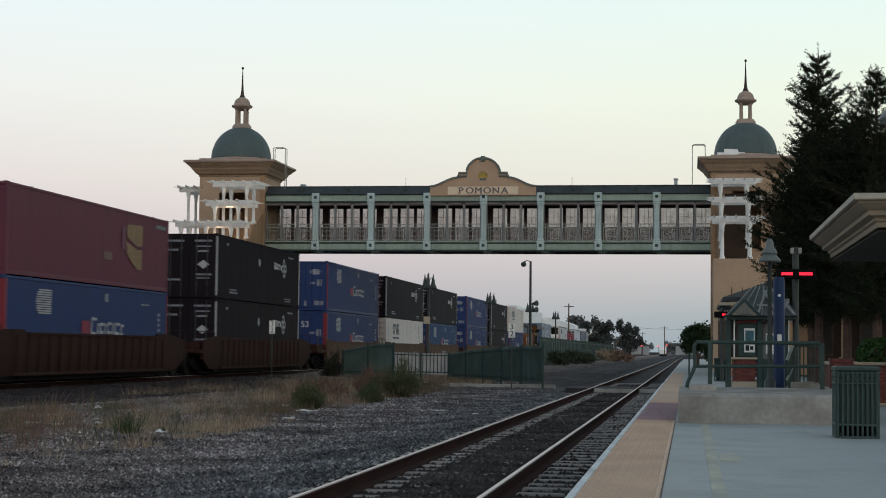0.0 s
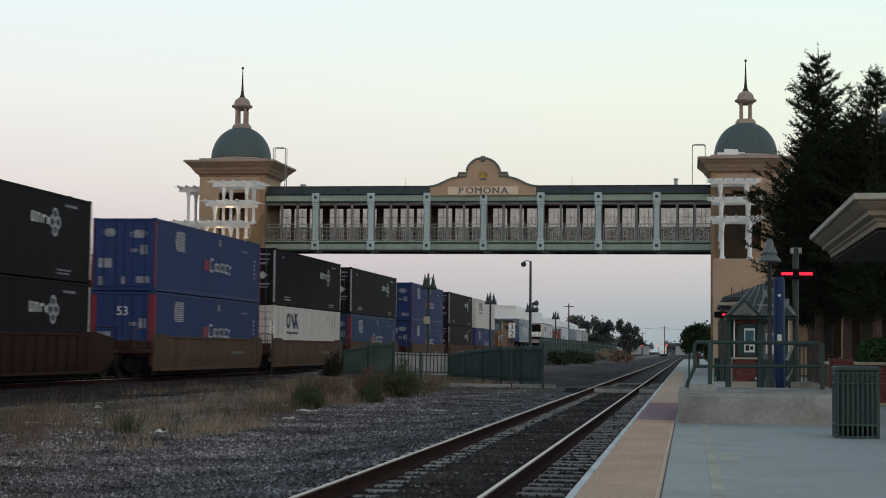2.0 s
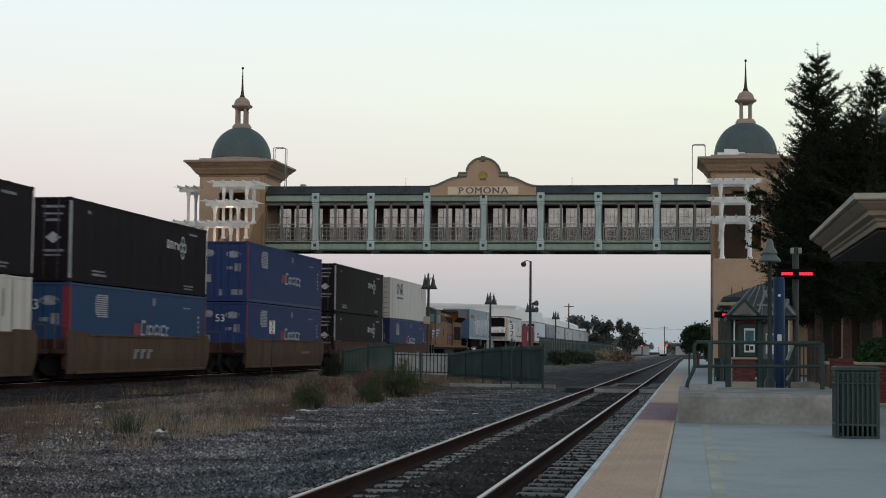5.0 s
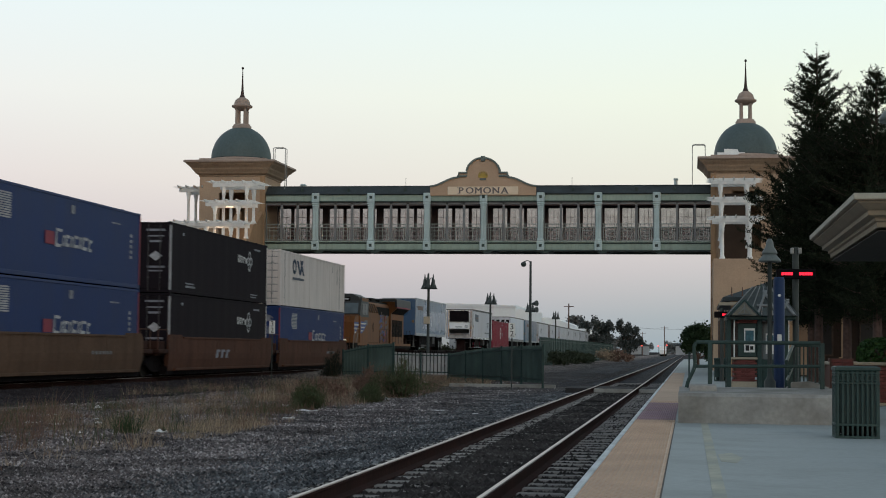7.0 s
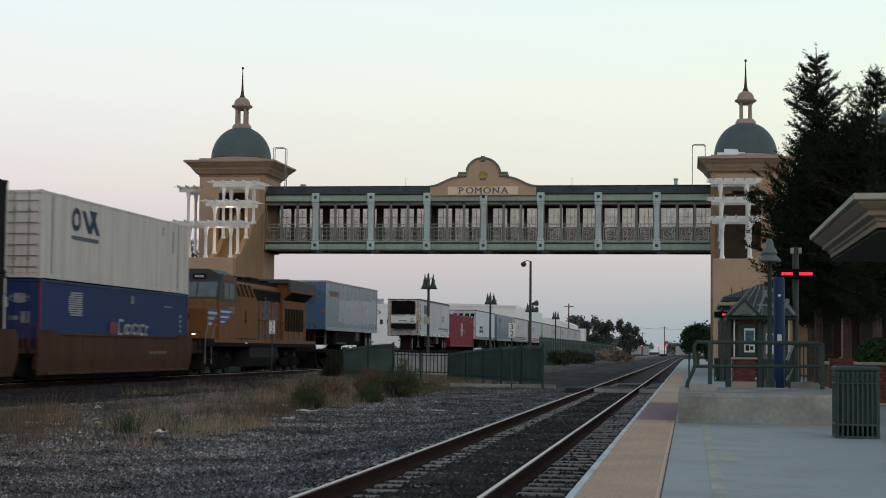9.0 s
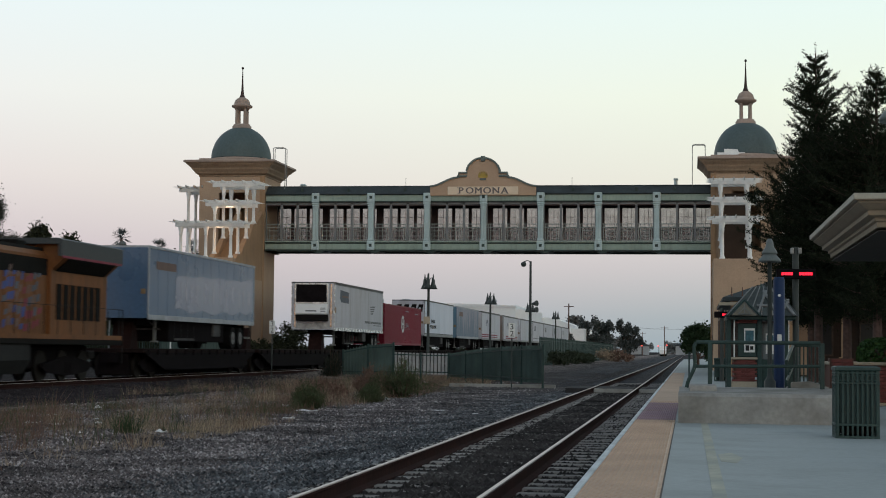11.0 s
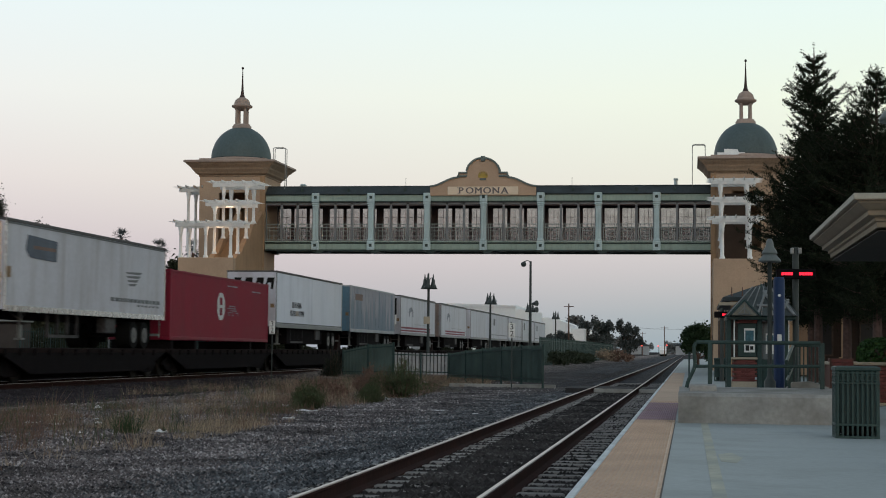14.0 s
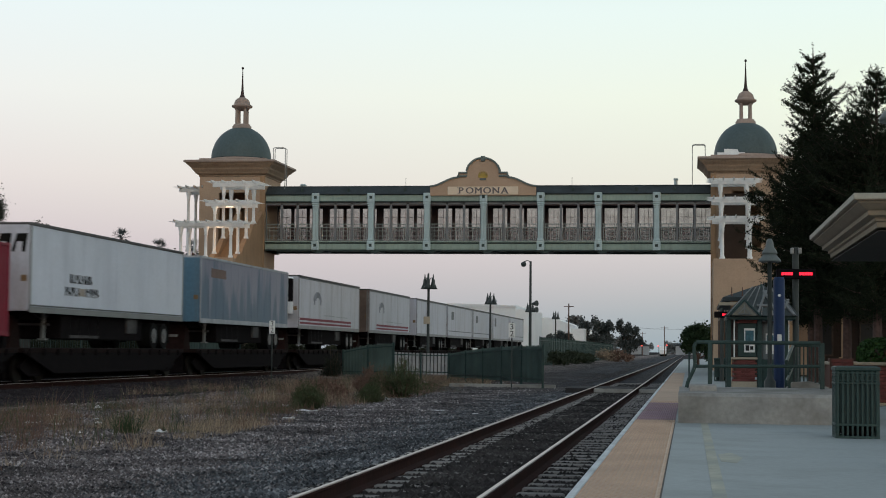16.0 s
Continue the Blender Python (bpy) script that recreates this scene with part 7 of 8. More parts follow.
def milepost(x, y, zt, hgt, base):
    s = thing("number_sign", "white number sign on a thin grey post", "sign", (x, y, base))
    part("post", Msh().box(-.025, .025, -.015, .015, -.3, zt - base, .005), LAMP_GREY, s)
    p = part("plate", Msh().box(-.13, .13, -.03, -.016, zt - base - hgt, zt - base, .008), WHITE_PAINT, s, "white number plate")
    for k, ch in enumerate("32"):
        lettering(ch, hgt * .56, LETTER_BLACK, "numeral", p, Matrix.Translation((0, -.032, zt - base - hgt * (.27 + .48 * k))) @ FACE_CAM, .002)


LETTER_BLACK = surf("black_lettering", (.012, .012, .012), .6, var=.1)
milepost(-17.74, 70.0, 2.39, .56, -.2)
milepost(-6.75, 64.0, 2.27, .56, -.2)


def bell_lamp(x, y, base, hgt, bells, label):
    """Post with bell shades; three hang round the top."""
    s = thing("platform_lamp", label, "lamp post", (x, y, base), group="bell lamps")
    part("post", Msh().lathe(0, 0, [(.2, -.3), (.2, .25), (.13, .32), (.13, .9), (.09, 1.0), (.072, hgt - .5), (.09, hgt - .45), (.05, hgt - .3), (.03, hgt), (0, hgt + .06)], 12), LAMP_GREY, s, "dark grey-green fluted post")
    for k in range(bells):
        a = 2 * math.pi * k / bells + .5
        dx, dy = math.cos(a) * .29, math.sin(a) * .29
        part("arm", Msh().tube([(0, 0, hgt - .42), (dx * .6, dy * .6, hgt - .25), (dx, dy, hgt - .3)], .025, 6), LAMP_GREY, s)
        sh = part("shade", Msh().lathe(dx, dy, [(.02, hgt - .02), (.05, hgt - .28), (.09, hgt - .36), (.12, hgt - .6), (.20, hgt - .78), (.26, hgt - .92), (.24, hgt - .92), (.1, hgt - .6)], 14), LAMP_GREY, s, "bell-shaped shade")


for x, y in ((-15.43, 98.6), (-15.54, 131.0), (-14.86, 157.0), (-15.2, 192.0)):
    bell_lamp(x, y, -.2, 5.95, 3, "dark triple bell lamp post beside the west track")
cam_pole = thing("camera_pole", "tall dark pole with a hanging dome lamp", "pole", (-12.47, 132.0, -.3))
part("pole", Msh().cyl((0, 0, -.2), (0, 0, 8.6), .13, .09, 10), LAMP_GREY, cam_pole)
part("arm", Msh().tube([(0, 0, 8.55), (-.25, 0, 8.66), (-.55, 0, 8.55)], .035, 6), LAMP_GREY, cam_pole)
part("dome_lamp", Msh().lathe(-.56, 0, [(.05, 8.56), (.2, 8.48), (.22, 8.32), (.15, 8.18), (0, 8.14)], 14), LAMP_GREY, cam_pole)
for k in (.0, .5):
    part("horn", Msh().cyl((.15, -.1, 5.2 - k), (.55, -.35, 5.25 - k), .06, .24, 12), LAMP_GREY, cam_pole)
box1 = thing("notice_box", "small beige box strapped to a lamp post", "box", (-15.49, 98.42, 0))
part("box", Msh().box(-.19, .19, -.06, .09, 2.74, 3.18, .02), BEIGE, box1)

# ---- raised boarding platform ----
def make_raised():
    p = thing("boarding_block", "stained concrete raised boarding block with chamfered edge", "platform block", (0, 0, 0), kind="structure")
    part("wall", Msh().prism([(24.5, .19), (24.5, .585), (24.55, .632), (26.4, .632), (27.7, .66), (30.6, .2)], "x", -.154, 2.52), CONCRETE, p, "stained grey concrete")
    part("step_block", Msh().box(.0, .42, 25.8, 26.9, .62, .72, .015), CONCRETE, p)
    r = thing("handrail", "teal tubular handrail round the boarding block", "railing", (0, 0, 0))
    top = Msh().tube([(-.04, 27, .66), (-.015, 27, .76), (.08, 27, .96), (.095, 27, 1.04), (.075, 27, 1.30), (.115, 27, 1.385), (2.05, 27, 1.385)], .032, 10)
    part("top_rail", top, TEAL_STEEL, r)
    part("mid_rail", Msh().tube([(.09, 27, 1.0), (2.09, 27, 1.02)], .028, 10), TEAL_STEEL, r)
    for x in (.33, 2.08):
        part("post", Msh().box(x - .035, x + .035, 26.97, 27.03, .66, 1.385, .008), TEAL_STEEL, r)
    # sloping rail with balusters down the ramp
    part("ramp_rail", Msh().tube([(1.52, 26.9, 1.09), (1.78, 29.5, 1.36), (2.3, 30, 1.36)], .028, 8), TEAL_STEEL, r)
    part("ramp_rail", Msh().tube([(1.52, 26.9, .78), (1.78, 29.5, 1.0), (2.3, 30, 1.0)], .024, 8), TEAL_STEEL, r)
    for i in range(9):
        x = 1.77 + i * .066
        part("baluster", Msh().box(x - .012, x + .012, 29.6, 29.63, .3, 1.36), TEAL_STEEL, r)
    for q in (.3, .5, .7, .88):
        x, y = 1.52 + .26 * q, 26.9 + 2.6 * q
        part("baluster", Msh().box(x - .012, x + .012, y, y + .03, .55, 1.09 + .27 * q), TEAL_STEEL, r)
    part("ramp_cheek", Msh().prism([(1.55, .4), (1.55, .6), (1.7, .74), (2.0, .76), (2.3, .66), (2.3, .4)], "y", 28.4, 28.6), CONCRETE, p)
    far = thing("handrail", "teal tubular handrail further along the platform", "railing", (0, 0, 0))
    for y in (62, 66, 70):
        part("post", Msh().cyl((.0, y, .18), (.0, y, 1.2), .03, n=8), TEAL_STEEL, far)
    part("top_rail", Msh().tube([(0, 61.8, 1.2), (0, 70.2, 1.2)], .03, 8), TEAL_STEEL, far)


make_raised()


def litter_bin(x, y, z, label, r=.28, h=.88):
    """Square bin: flat bars in front of sheet sides, ring frieze under a heavy rim, open foot."""
    b = thing("litter_bin", label, "litter bin", (x, y, z))
    part("liner", Msh().box(-r + .03, r - .03, -r + .03, r - .03, .16, h - .02, .02), TEAL_STEEL, b, "teal sheet sides")
    part("bag", Msh().box(-r + .08, r - .08, -r + .08, r - .08, .02, .17, .03), BLACK_STEEL, b, "black bag below")
    n = 9
    bar = Msh().box(-.013, .013, -.01, .01, .0, h - .03, .003).mesh("slat", TEAL_STEEL)
    ring = Msh()
    for i in range(12):
        t0, t1 = 2 * math.pi * i / 12, 2 * math.pi * (i + 1) / 12
        ring.cyl((.034 * math.cos(t0), 0, .034 * math.sin(t0)), (.034 * math.cos(t1), 0, .034 * math.sin(t1)), .008, n=5, cap=False)
    ring = ring.mesh("ring_ornament", TEAL_STEEL)
    for k in range(4):
        c, sn = [(1, 0), (0, 1), (-1, 0), (0, -1)][k]
        for i in range(n):
            u = -r + .02 + (2 * r - .04) * i / (n - 1)
            o = part("slat", bar, None, b, loc=(c * u + sn * r, -c * r + sn * u, 0))
            o.rotation_euler = (0, 0, k * math.pi / 2)
        for i in range(7):
            u = -r + .05 + (2 * r - .1) * i / 6
            o = part("ring_ornament", ring, None, b, loc=(c * u + sn * (r + .004), -c * (r + .004) + sn * u, h - .115))
            o.rotation_euler = (0, 0, k * math.pi / 2)
    for z0, z1 in ((.0, .03), (.15, .18), (h - .19, h - .165), (h - .065, h - .045)):
        part("hoop", Msh().box(-r - .012, r + .012, -r - .012, -r + .02, z0, z1, .004).box(-r - .012, r + .012, r - .02, r + .012, z0, z1, .004)
             .box(-r - .012, -r + .02, -r + .02, r - .02, z0, z1, .004).box(r - .02, r + .012, -r + .02, r - .02, z0, z1, .004), TEAL_STEEL, b)
    part("rim", Msh().frustum(0, 0, [(r + .005, r + .005, h - .03), (r + .02, r + .02, h - .015), (r + .02, r + .02, h + .015), (r - .02, r - .02, h + .03), (r - .09, r - .09, h + .02)]), TEAL_STEEL, b, "heavy rim")
    return b


litter_bin(2.02, 21.05, .2, "dark teal slatted steel litter bin on the platform", .252, .845)


def shade_lamp(x, y, base, hgt, label):
    s = thing("platform_lamp", label, "lamp post", (x, y, base), group="shade lamps")
    part("post", Msh().lathe(0, 0, [(.17, 0), (.17, .12), (.13, .16), (.12, .42), (.07, .5), (.05, .6), (.045, hgt - .4), (.07, hgt - .38), (.06, hgt - .3)], 14), LAMP_GREY, s, "grey-green post with a flared base")
    part("shade", Msh().lathe(0, 0, [(.0, hgt + .10), (.045, hgt + .09), (.075, hgt + .02), (.09, hgt - .08), (.155, hgt - .18), (.165, hgt - .23), (.13, hgt - .24), (.15, hgt - .26), (.235, hgt - .36), (.235, hgt - .40), (.2, hgt - .40), (.1, hgt - .15)], 24), SHADE_GREY, s, "tiered grey metal shade")


SHADE_GREY = surf("grey_enamel_shade", (.13, .15, .15), .45, var=.1)
shade_lamp(1.69, 36.0, .2, 3.35, "grey platform lamp with a tiered shade")
shade_lamp(1.955, 15.6, .2, 3.55, "grey platform lamp with a tiered shade, close by")

pylon = thing("help_pylon", "round navy blue help pylon with a small notice", "pylon", (1.9, 36.3, .2))
part("column", Msh().lathe(0, 0, [(.118, 0), (.118, 2.58), (.1, 2.64), (0, 2.65)], 24), surf("navy_enamel", (.010, .032, .10), .5, var=.12), pylon)
part("notice", Msh().box(-.045, .045, -.128, -.116, 1.28, 1.42, .004), WHITE_PAINT, pylon, "small white notice")
part("lamp_cap", Msh().cyl((0, -.1, 2.25), (0, -.125, 2.25), .03, n=10), WHITE_PAINT, pylon)


def led_sign(x, y, zc, w, pole_top, label, bars=((-.37, -.08, 4), (.08, .42, 5))):
    s = thing("departure_sign", label, "electronic sign", (x, y, 0))
    part("pole", Msh().cyl((0, .12, .2), (0, .12, pole_top), .07, n=12), LAMP_GREY, s)
    c = part("case", Msh().box(-w / 2, w / 2, -.1, .08, zc - .11, zc + .11, .02), BLACK_STEEL, s, "black sign case")
    for a0, a1, n in bars:
        a0, d = a0 * w, (a1 - a0) * w / n
        for i in range(n):
            part("lit_bar", Msh().box(a0 + i * d, a0 + (i + .86) * d, -.106, -.1, zc - .03, zc + .035), LED_RED, c, "glowing red bar")
    return s


LED_RED = glow("red_led", (1.0, .015, .04), 2.0)
led = led_sign(2.36, 38.0, 2.99, .86, 3.6, "black departure sign with glowing red bars on a pole")
part("speaker", Msh().box(-.12, -.04, .0, .1, 3.44, 3.58, .02), CONCRETE, led)
part("speaker", Msh().box(.05, .13, .0, .1, 3.44, 3.58, .02), CONCRETE, led)
led_sign(1.15, 60.0, 2.56, .55, 2.8, "smaller red departure sign further down the platform", ((.02, .42, 3),))
litter_bin(1.12, 60.6, .2, "dark litter bin beside a departure sign", .22, .8)


def make_kiosk():
    k = thing("ticket_kiosk", "green-roofed ticket kiosk with a brick base and a framed poster", "kiosk", (0, 38.0, .2))
    part("plinth", Msh().box(.94, 1.50, -.03, 1.3, 0, .38, .015), BEIGE, k, "beige stone plinth")
    part("core", Msh().box(.99, 1.45, .02, 1.25, .37, .87), BRICK_DARK, k)
    me = Msh().box(-.1005, .1005, -.045, 0, -.0205, .0205, .003).mesh("brick", BRICK)
    for r in range(10):
        for i in range(3):
            x = 1.03 + .205 * i + (.1 if r % 2 else 0)
            if x < 1.45:
                part("brick", me, None, k, loc=(min(x, 1.38) + .02, .02, .405 + r * .0475))
    part("counter_cap", Msh().box(.92, 1.52, -.06, 1.32, .87, .92, .015), BEIGE, k, "beige stone cap")
    for x, y in ((.88, .0), (1.56, .0), (.88, 1.3), (2.15, .2), (2.15, 1.3)):
        part("post", Msh().box(x - .05, x + .05, y - .05, y + .05, 0, 1.78, .01), TEAL_STEEL, k, "dark green post")
    part("wall_panel", Msh().box(.93, 1.51, .06, .12, .92, 1.77), KIOSK_WALL, k, "dark brown panel")
    part("white_post", Msh().box(.985, 1.015, -.02, .02, .92, 1.76), WHITE_PAINT, k, "slim white post")
    part("white_post", Msh().cyl((2.20, .55, .0), (2.20, .55, 2.25), .045, n=10), WHITE_PAINT, k, "white corner post")
    part("poster", Msh().box(1.70, 1.89, .12, .13, 1.0, 1.46, .003), WHITE_PAINT, k, "pale framed notice")
    part("poster_picture", Msh().box(1.72, 1.87, .11, .12, 1.22, 1.42), POSTER_BLUE, k, "blue-green picture")
    part("machine_base", Msh().box(1.50, 2.12, .02, .14, 0, .88, .02), TEAL_STEEL, k, "dark green base cabinet")
    pf = part("poster_frame", Msh().box(1.08, 1.50, .0, .06, .93, 1.68, .012), TEAL_STEEL, k, "dark green poster frame")
    for row in range(2):
        for i in range(3):
            part("brick", me, None, k, loc=(1.13 + .15 * i + .05 * row, .03, 1.705 + row * .045))
    part("poster", Msh().box(1.22, 1.455, -.012, .0, 1.03, 1.57, .003), WHITE_PAINT, pf, "white poster")
    part("poster_picture", Msh().box(1.245, 1.43, -.016, -.012, 1.29, 1.52).box(1.26, 1.41, -.016, -.012, 1.23, 1.26), POSTER_BLUE, pf, "blue-green picture")
    part("poster_picture", Msh().box(1.25, 1.33, -.016, -.012, 1.07, 1.19).box(1.35, 1.42, -.016, -.012, 1.09, 1.17), LETTER_BLACK, pf, "dark picture")
    part("machine", Msh().box(1.62, 2.1, .15, 1.2, 0, 1.7, .03), POSTER_GREY, k, "grey ticket machine")
    part("machine_screen", Msh().box(1.93, 2.06, .13, .15, 1.05, 1.4, .004), GLASS_DARK, k)
    part("eave_beam", Msh().box(.82, 2.35, -.2, 1.6, 1.76, 1.85, .02), TEAL_STEEL, k, "dark green eave beam")
    roof = Msh()
    roof.add([(.78, -.28, 1.85), (2.42, -.28, 1.85), (2.42, 1.68, 1.85), (.78, 1.68, 1.85), (1.4, .45, 2.5), (1.95, .45, 2.5), (1.95, .9, 2.5), (1.4, .9, 2.5)],
             [(0, 1, 5, 4), (1, 2, 6, 5), (2, 3, 7, 6), (3, 0, 4, 7), (4, 5, 6, 7), (3, 2, 1, 0)])
    part("roof", roof, SLATE_GREEN, k, "grey-green hipped roof")
    for i in range(7):
        x = .84 + i * .25
        a, b = Vector((x, -.29, 1.86)), Vector((1.4 + .55 * (x - .78) / 1.64, .45, 2.52))
        part("roof_batten", Msh().cyl(a, b, .014, n=5), GREY_STEEL, k)
    g = part("gable", Msh().prism([(.93, 1.85), (1.50, 1.85), (1.215, 2.15)], "y", -.36, .1), BEIGE_GREY, k, "small grey-beige gable")
    for x0, z0, x1, z1 in ((1.08, 1.88, 1.215, 2.03), (1.215, 2.03, 1.35, 1.88), (1.08, 1.88, 1.35, 1.88), (1.215, 1.88, 1.215, 2.1)):
        part("gable_bar", Msh().cyl((x0, -.37, z0), (x1, -.37, z1), .012, n=5), GREY_STEEL, g)
    part("gable_trim", Msh().tube([(.86, -.38, 1.84), (1.215, -.38, 2.2), (1.57, -.38, 1.84)], .025, 6), TEAL_STEEL, g)
    for q in (((1.5, -.30, 1.87), (1.72, .3, 2.42)), ((1.95, -.30, 1.87), (1.66, .3, 2.42)), ((1.5, -.06, 2.08), (2.1, -.06, 2.08)), ((2.0, -.3, 1.87), (2.2, .1, 2.2)), ((2.3, -.3, 1.87), (2.05, .1, 2.2))):
        part("truss_bar", Msh().cyl(*q, .03, n=6), GREY_STEEL, k, "pale truss bar")
    part("finial", Msh().lathe(1.62, .7, [(.04, 2.48), (.04, 2.54), (.012, 2.58), (0, 2.66)], 8), TEAL_STEEL, k)


KIOSK_WALL = surf("dark_brown_kiosk_boards", (.085, .066, .058), .8, var=.25, scale=3, fine=12)
BRICK_DARK = surf("brick_mortar", (.13, .07, .055), .9, var=.15)
POSTER_BLUE = surf("poster_blue_green", (.06, .16, .20), .5, var=.4, scale=8)
POSTER_GREY = surf("machine_grey", (.20, .23, .24), .4, var=.1)
SLATE_GREEN = surf("grey_green_slates", (.07, .085, .085), .6, var=.25, scale=3, fine=14, bump=.3)
BEIGE_GREY = surf("weathered_gable_paint", (.24, .23, .19), .7, var=.15)
make_kiosk()


HOUSE_WALL = surf("dark_brown_house_wall", (.055, .040, .034), .9, var=.25, scale=1)


def make_house():
    """Old station house behind the kiosk, mostly hidden by the trees."""
    h = thing("station_house", "tan station house with a grey roof behind the trees", "building", (0, 0, 0))
    part("wall", Msh().box(2.6, 16, 75.5, 86, .18, 3.4), HOUSE_WALL, h, "dark brown wall")
    # eave carried out over a recessed wall, an added porch that shades it
    part("roof", Msh().frustum(9.1, 79, [(7.7, 7.8, 3.4), (7.7, 7.8, 3.55), (4.5, 4.0, 4.75)]), SHINGLE, h, "grey hipped roof")
    for x in (3.4, 5.4, 7.4):
        w = part("window", Msh().box(x, x + .9, 75.43, 75.5, 1.1, 2.6, .02), KIOSK_WALL, h)
        part("pane", Msh().box(x + .08, x + .82, 75.42, 75.43, 1.18, 2.52), GLASS_DARK, w)
    part("downpipe", Msh().cyl((4.28, 75.3, .2), (4.28, 75.3, 3.4), .09, n=10), WHITE_PAINT, h, "white downpipe")
    part("wall_panel", Msh().box(4.55, 5.35, 75.44, 75.5, .25, 2.5, .02), STUCCO, h, "tan wall panel")
    part("eave_board", Msh().box(1.25, 8.0, 71.1, 71.18, 3.2, 3.34), BEIGE, h, "pale eave board")
    for x in (1.78, 2.22):
        part("roof_finial", Msh().lathe(x, 71.4, [(.06, 3.4), (.05, 3.6), (.025, 3.7), (.02, 3.95), (0, 4.0)], 8), BARK, h, "thin dark finial")


make_house()
for px in (1.9, 4.2, 6.5):
    post = thing("porch_post", "tan square porch post of the station house", "post", (px, 71.9, .18), group="porch posts")
    part("shaft", Msh().box(-.16, .16, -.16, .16, 0, 3.23, .02).box(-.24, .24, -.24, .24, 0, .9, .02), STUCCO_DARK, post)


def make_planter():
    p = thing("brick_planter", "low red-brick planter wall with a stepped corner pier", "planter", (2.78, 34.0, .2), kind="structure")
    part("core", Msh().box(.03, 6, .03, 2.5, 0, .80), BRICK_DARK, p)
    me = Msh().box(-.098, .098, -.03, 0, -.03, .03, .005).mesh("brick", BRICK)
    for r in range(10):
        for i in range(24):
            part("brick", me, None, p, loc=(.11 + .205 * i + (.1 if r % 2 else 0), .03, .1 + r * .07))
    part("cap", Msh().box(-.04, 6.1, -.05, 2.6, .80, .86, .012), BEIGE, p, "pale cap stone")
    part("pier_core", Msh().box(-.02, .44, -.08, .4, 0, .93), BRICK_DARK, p)
    for r in range(13):
        for i in range(2):
            part("brick", me, None, p, loc=(.11 + .205 * i + (.02 if r % 2 else 0), -.08, .04 + r * .07))
    part("plinth", Msh().box(-.02, 6.1, -.02, 2.55, 0, .06, .01), BEIGE, p)
    rg = np.random.RandomState(4)
    hd = thing("hedge", "rounded clipped green hedge in a planter", "hedge", (2.86, 34.0, 1.05))
    pts = []
    while len(pts) < 9000:
        a = rg.rand(3)
        q = (.55 + a[0] * 4, .15 + a[1] * 1.6, a[2] * .5)
        e = ((a[1] - .5) / .5) ** 4 + (max(0, a[2])) ** 4 + (max(0, (.12 - a[0])) / .12) ** 2
        if .55 < e < 1.05:
            pts.append(q)
    leaf_object("foliage", pts, .05, HEDGE, 9, hd, "dense small leaves")
    part("stems", Msh().box(.9, 4.3, .5, 1.5, 0, .3, .1), BARK, hd)


make_planter()


def make_canopy():
    c = thing("canopy", "pale stepped cornice canopy over the platform", "canopy", (0, 0, 0))
    x0, x1, y0, y1 = 2.31, 9.0, 24.0, 32.7
    cx, cy, hw, hd = (x0 + x1) / 2, (y0 + y1) / 2, (x1 - x0) / 2, (y1 - y0) / 2
    steps = [(.34, 3.02), (.34, 3.10), (.30, 3.12), (.30, 3.17), (.20, 3.20), (.20, 3.27), (.16, 3.29), (.05, 3.38), (.05, 3.41), (0, 3.415), (0, 3.50)]
    part("cornice", Msh().frustum(cx, cy, [(hw - i, hd - i, 3.465 + (z - 3.5) * .915) for i, z in steps]), CANOPY_PAINT, c, "grey-beige stepped cornice")
    part("roof", Msh().frustum(cx, cy, [(hw - .05, hd - .05, 3.47), (hw - 2.2, hd - 2.2, 3.8)]), SHINGLE, c)
    # sheet added below the cornice, the underside's shade is in its colour
    part("soffit", Msh().box(x0 + .36, x1 - .36, y0 + .36, y1 - .36, 2.97, 2.988), SOFFIT, c, "soffit sheet in a dark shade tone")
    part("gutter_trim", Msh().box(x0 - .02, x1, y0 - .02, y0, 3.40, 3.485, .006), CANOPY_TRIM, c, "pale edge trim")
    part("gutter_trim", Msh().box(x0 - .02, x0, y0, y1, 3.40, 3.485, .006), CANOPY_TRIM, c, "pale edge trim")
    for x, y in ((6.2, 26), (6.2, 31)):
        part("column", Msh().lathe(x, y, [(.2, .2), (.2, .5), (.14, .6), (.12, 2.8), (.18, 2.95), (.18, 3.0)], 16), CANOPY_PAINT, c)


SOFFIT = surf("soffit_shade_brown", (.05, .042, .036), .9, var=.2)
CANOPY_PAINT = surf("weathered_canopy_paint", (.25, .20, .145), .7, var=.14, scale=.8, fine=8, bump=.06)
CANOPY_TRIM = surf("pale_trim_paint", (.44, .42, .35), .6, var=.1)
make_canopy()

SWAYING = [conifer(4.52, 60.0, .1, 12.15, 2.6, 31, "tall dark conifer with upturned branch tips", .37, 2.6, .75, 1.0)]
conifer(4.4, 61.8, .2, 9.3, 2.15, 35, "dark spreading conifer before the bridge tower", .58, 2.3, 1, 3.0)
conifer(6.08, 56.0, .2, 10.6, 2.0, 32, "thin-topped conifer beside the station house", .62, 2.4, .75, .4)
conifer(5.3, 58.0, .2, 9.3, 2.6, 36, "broad dark conifer between taller ones", .85, 2.5, 1, 3.0)
conifer(7.3, 62.0, .2, 9.6, 3.0, 33, "dark dense conifer behind the platform canopy", .7, 2.4, 1, 2.6)
conifer(5.6, 51.5, .2, 6.2, 2.1, 34, "shorter dark conifer behind the kiosk", .6, 2.3, 1, 2.0)
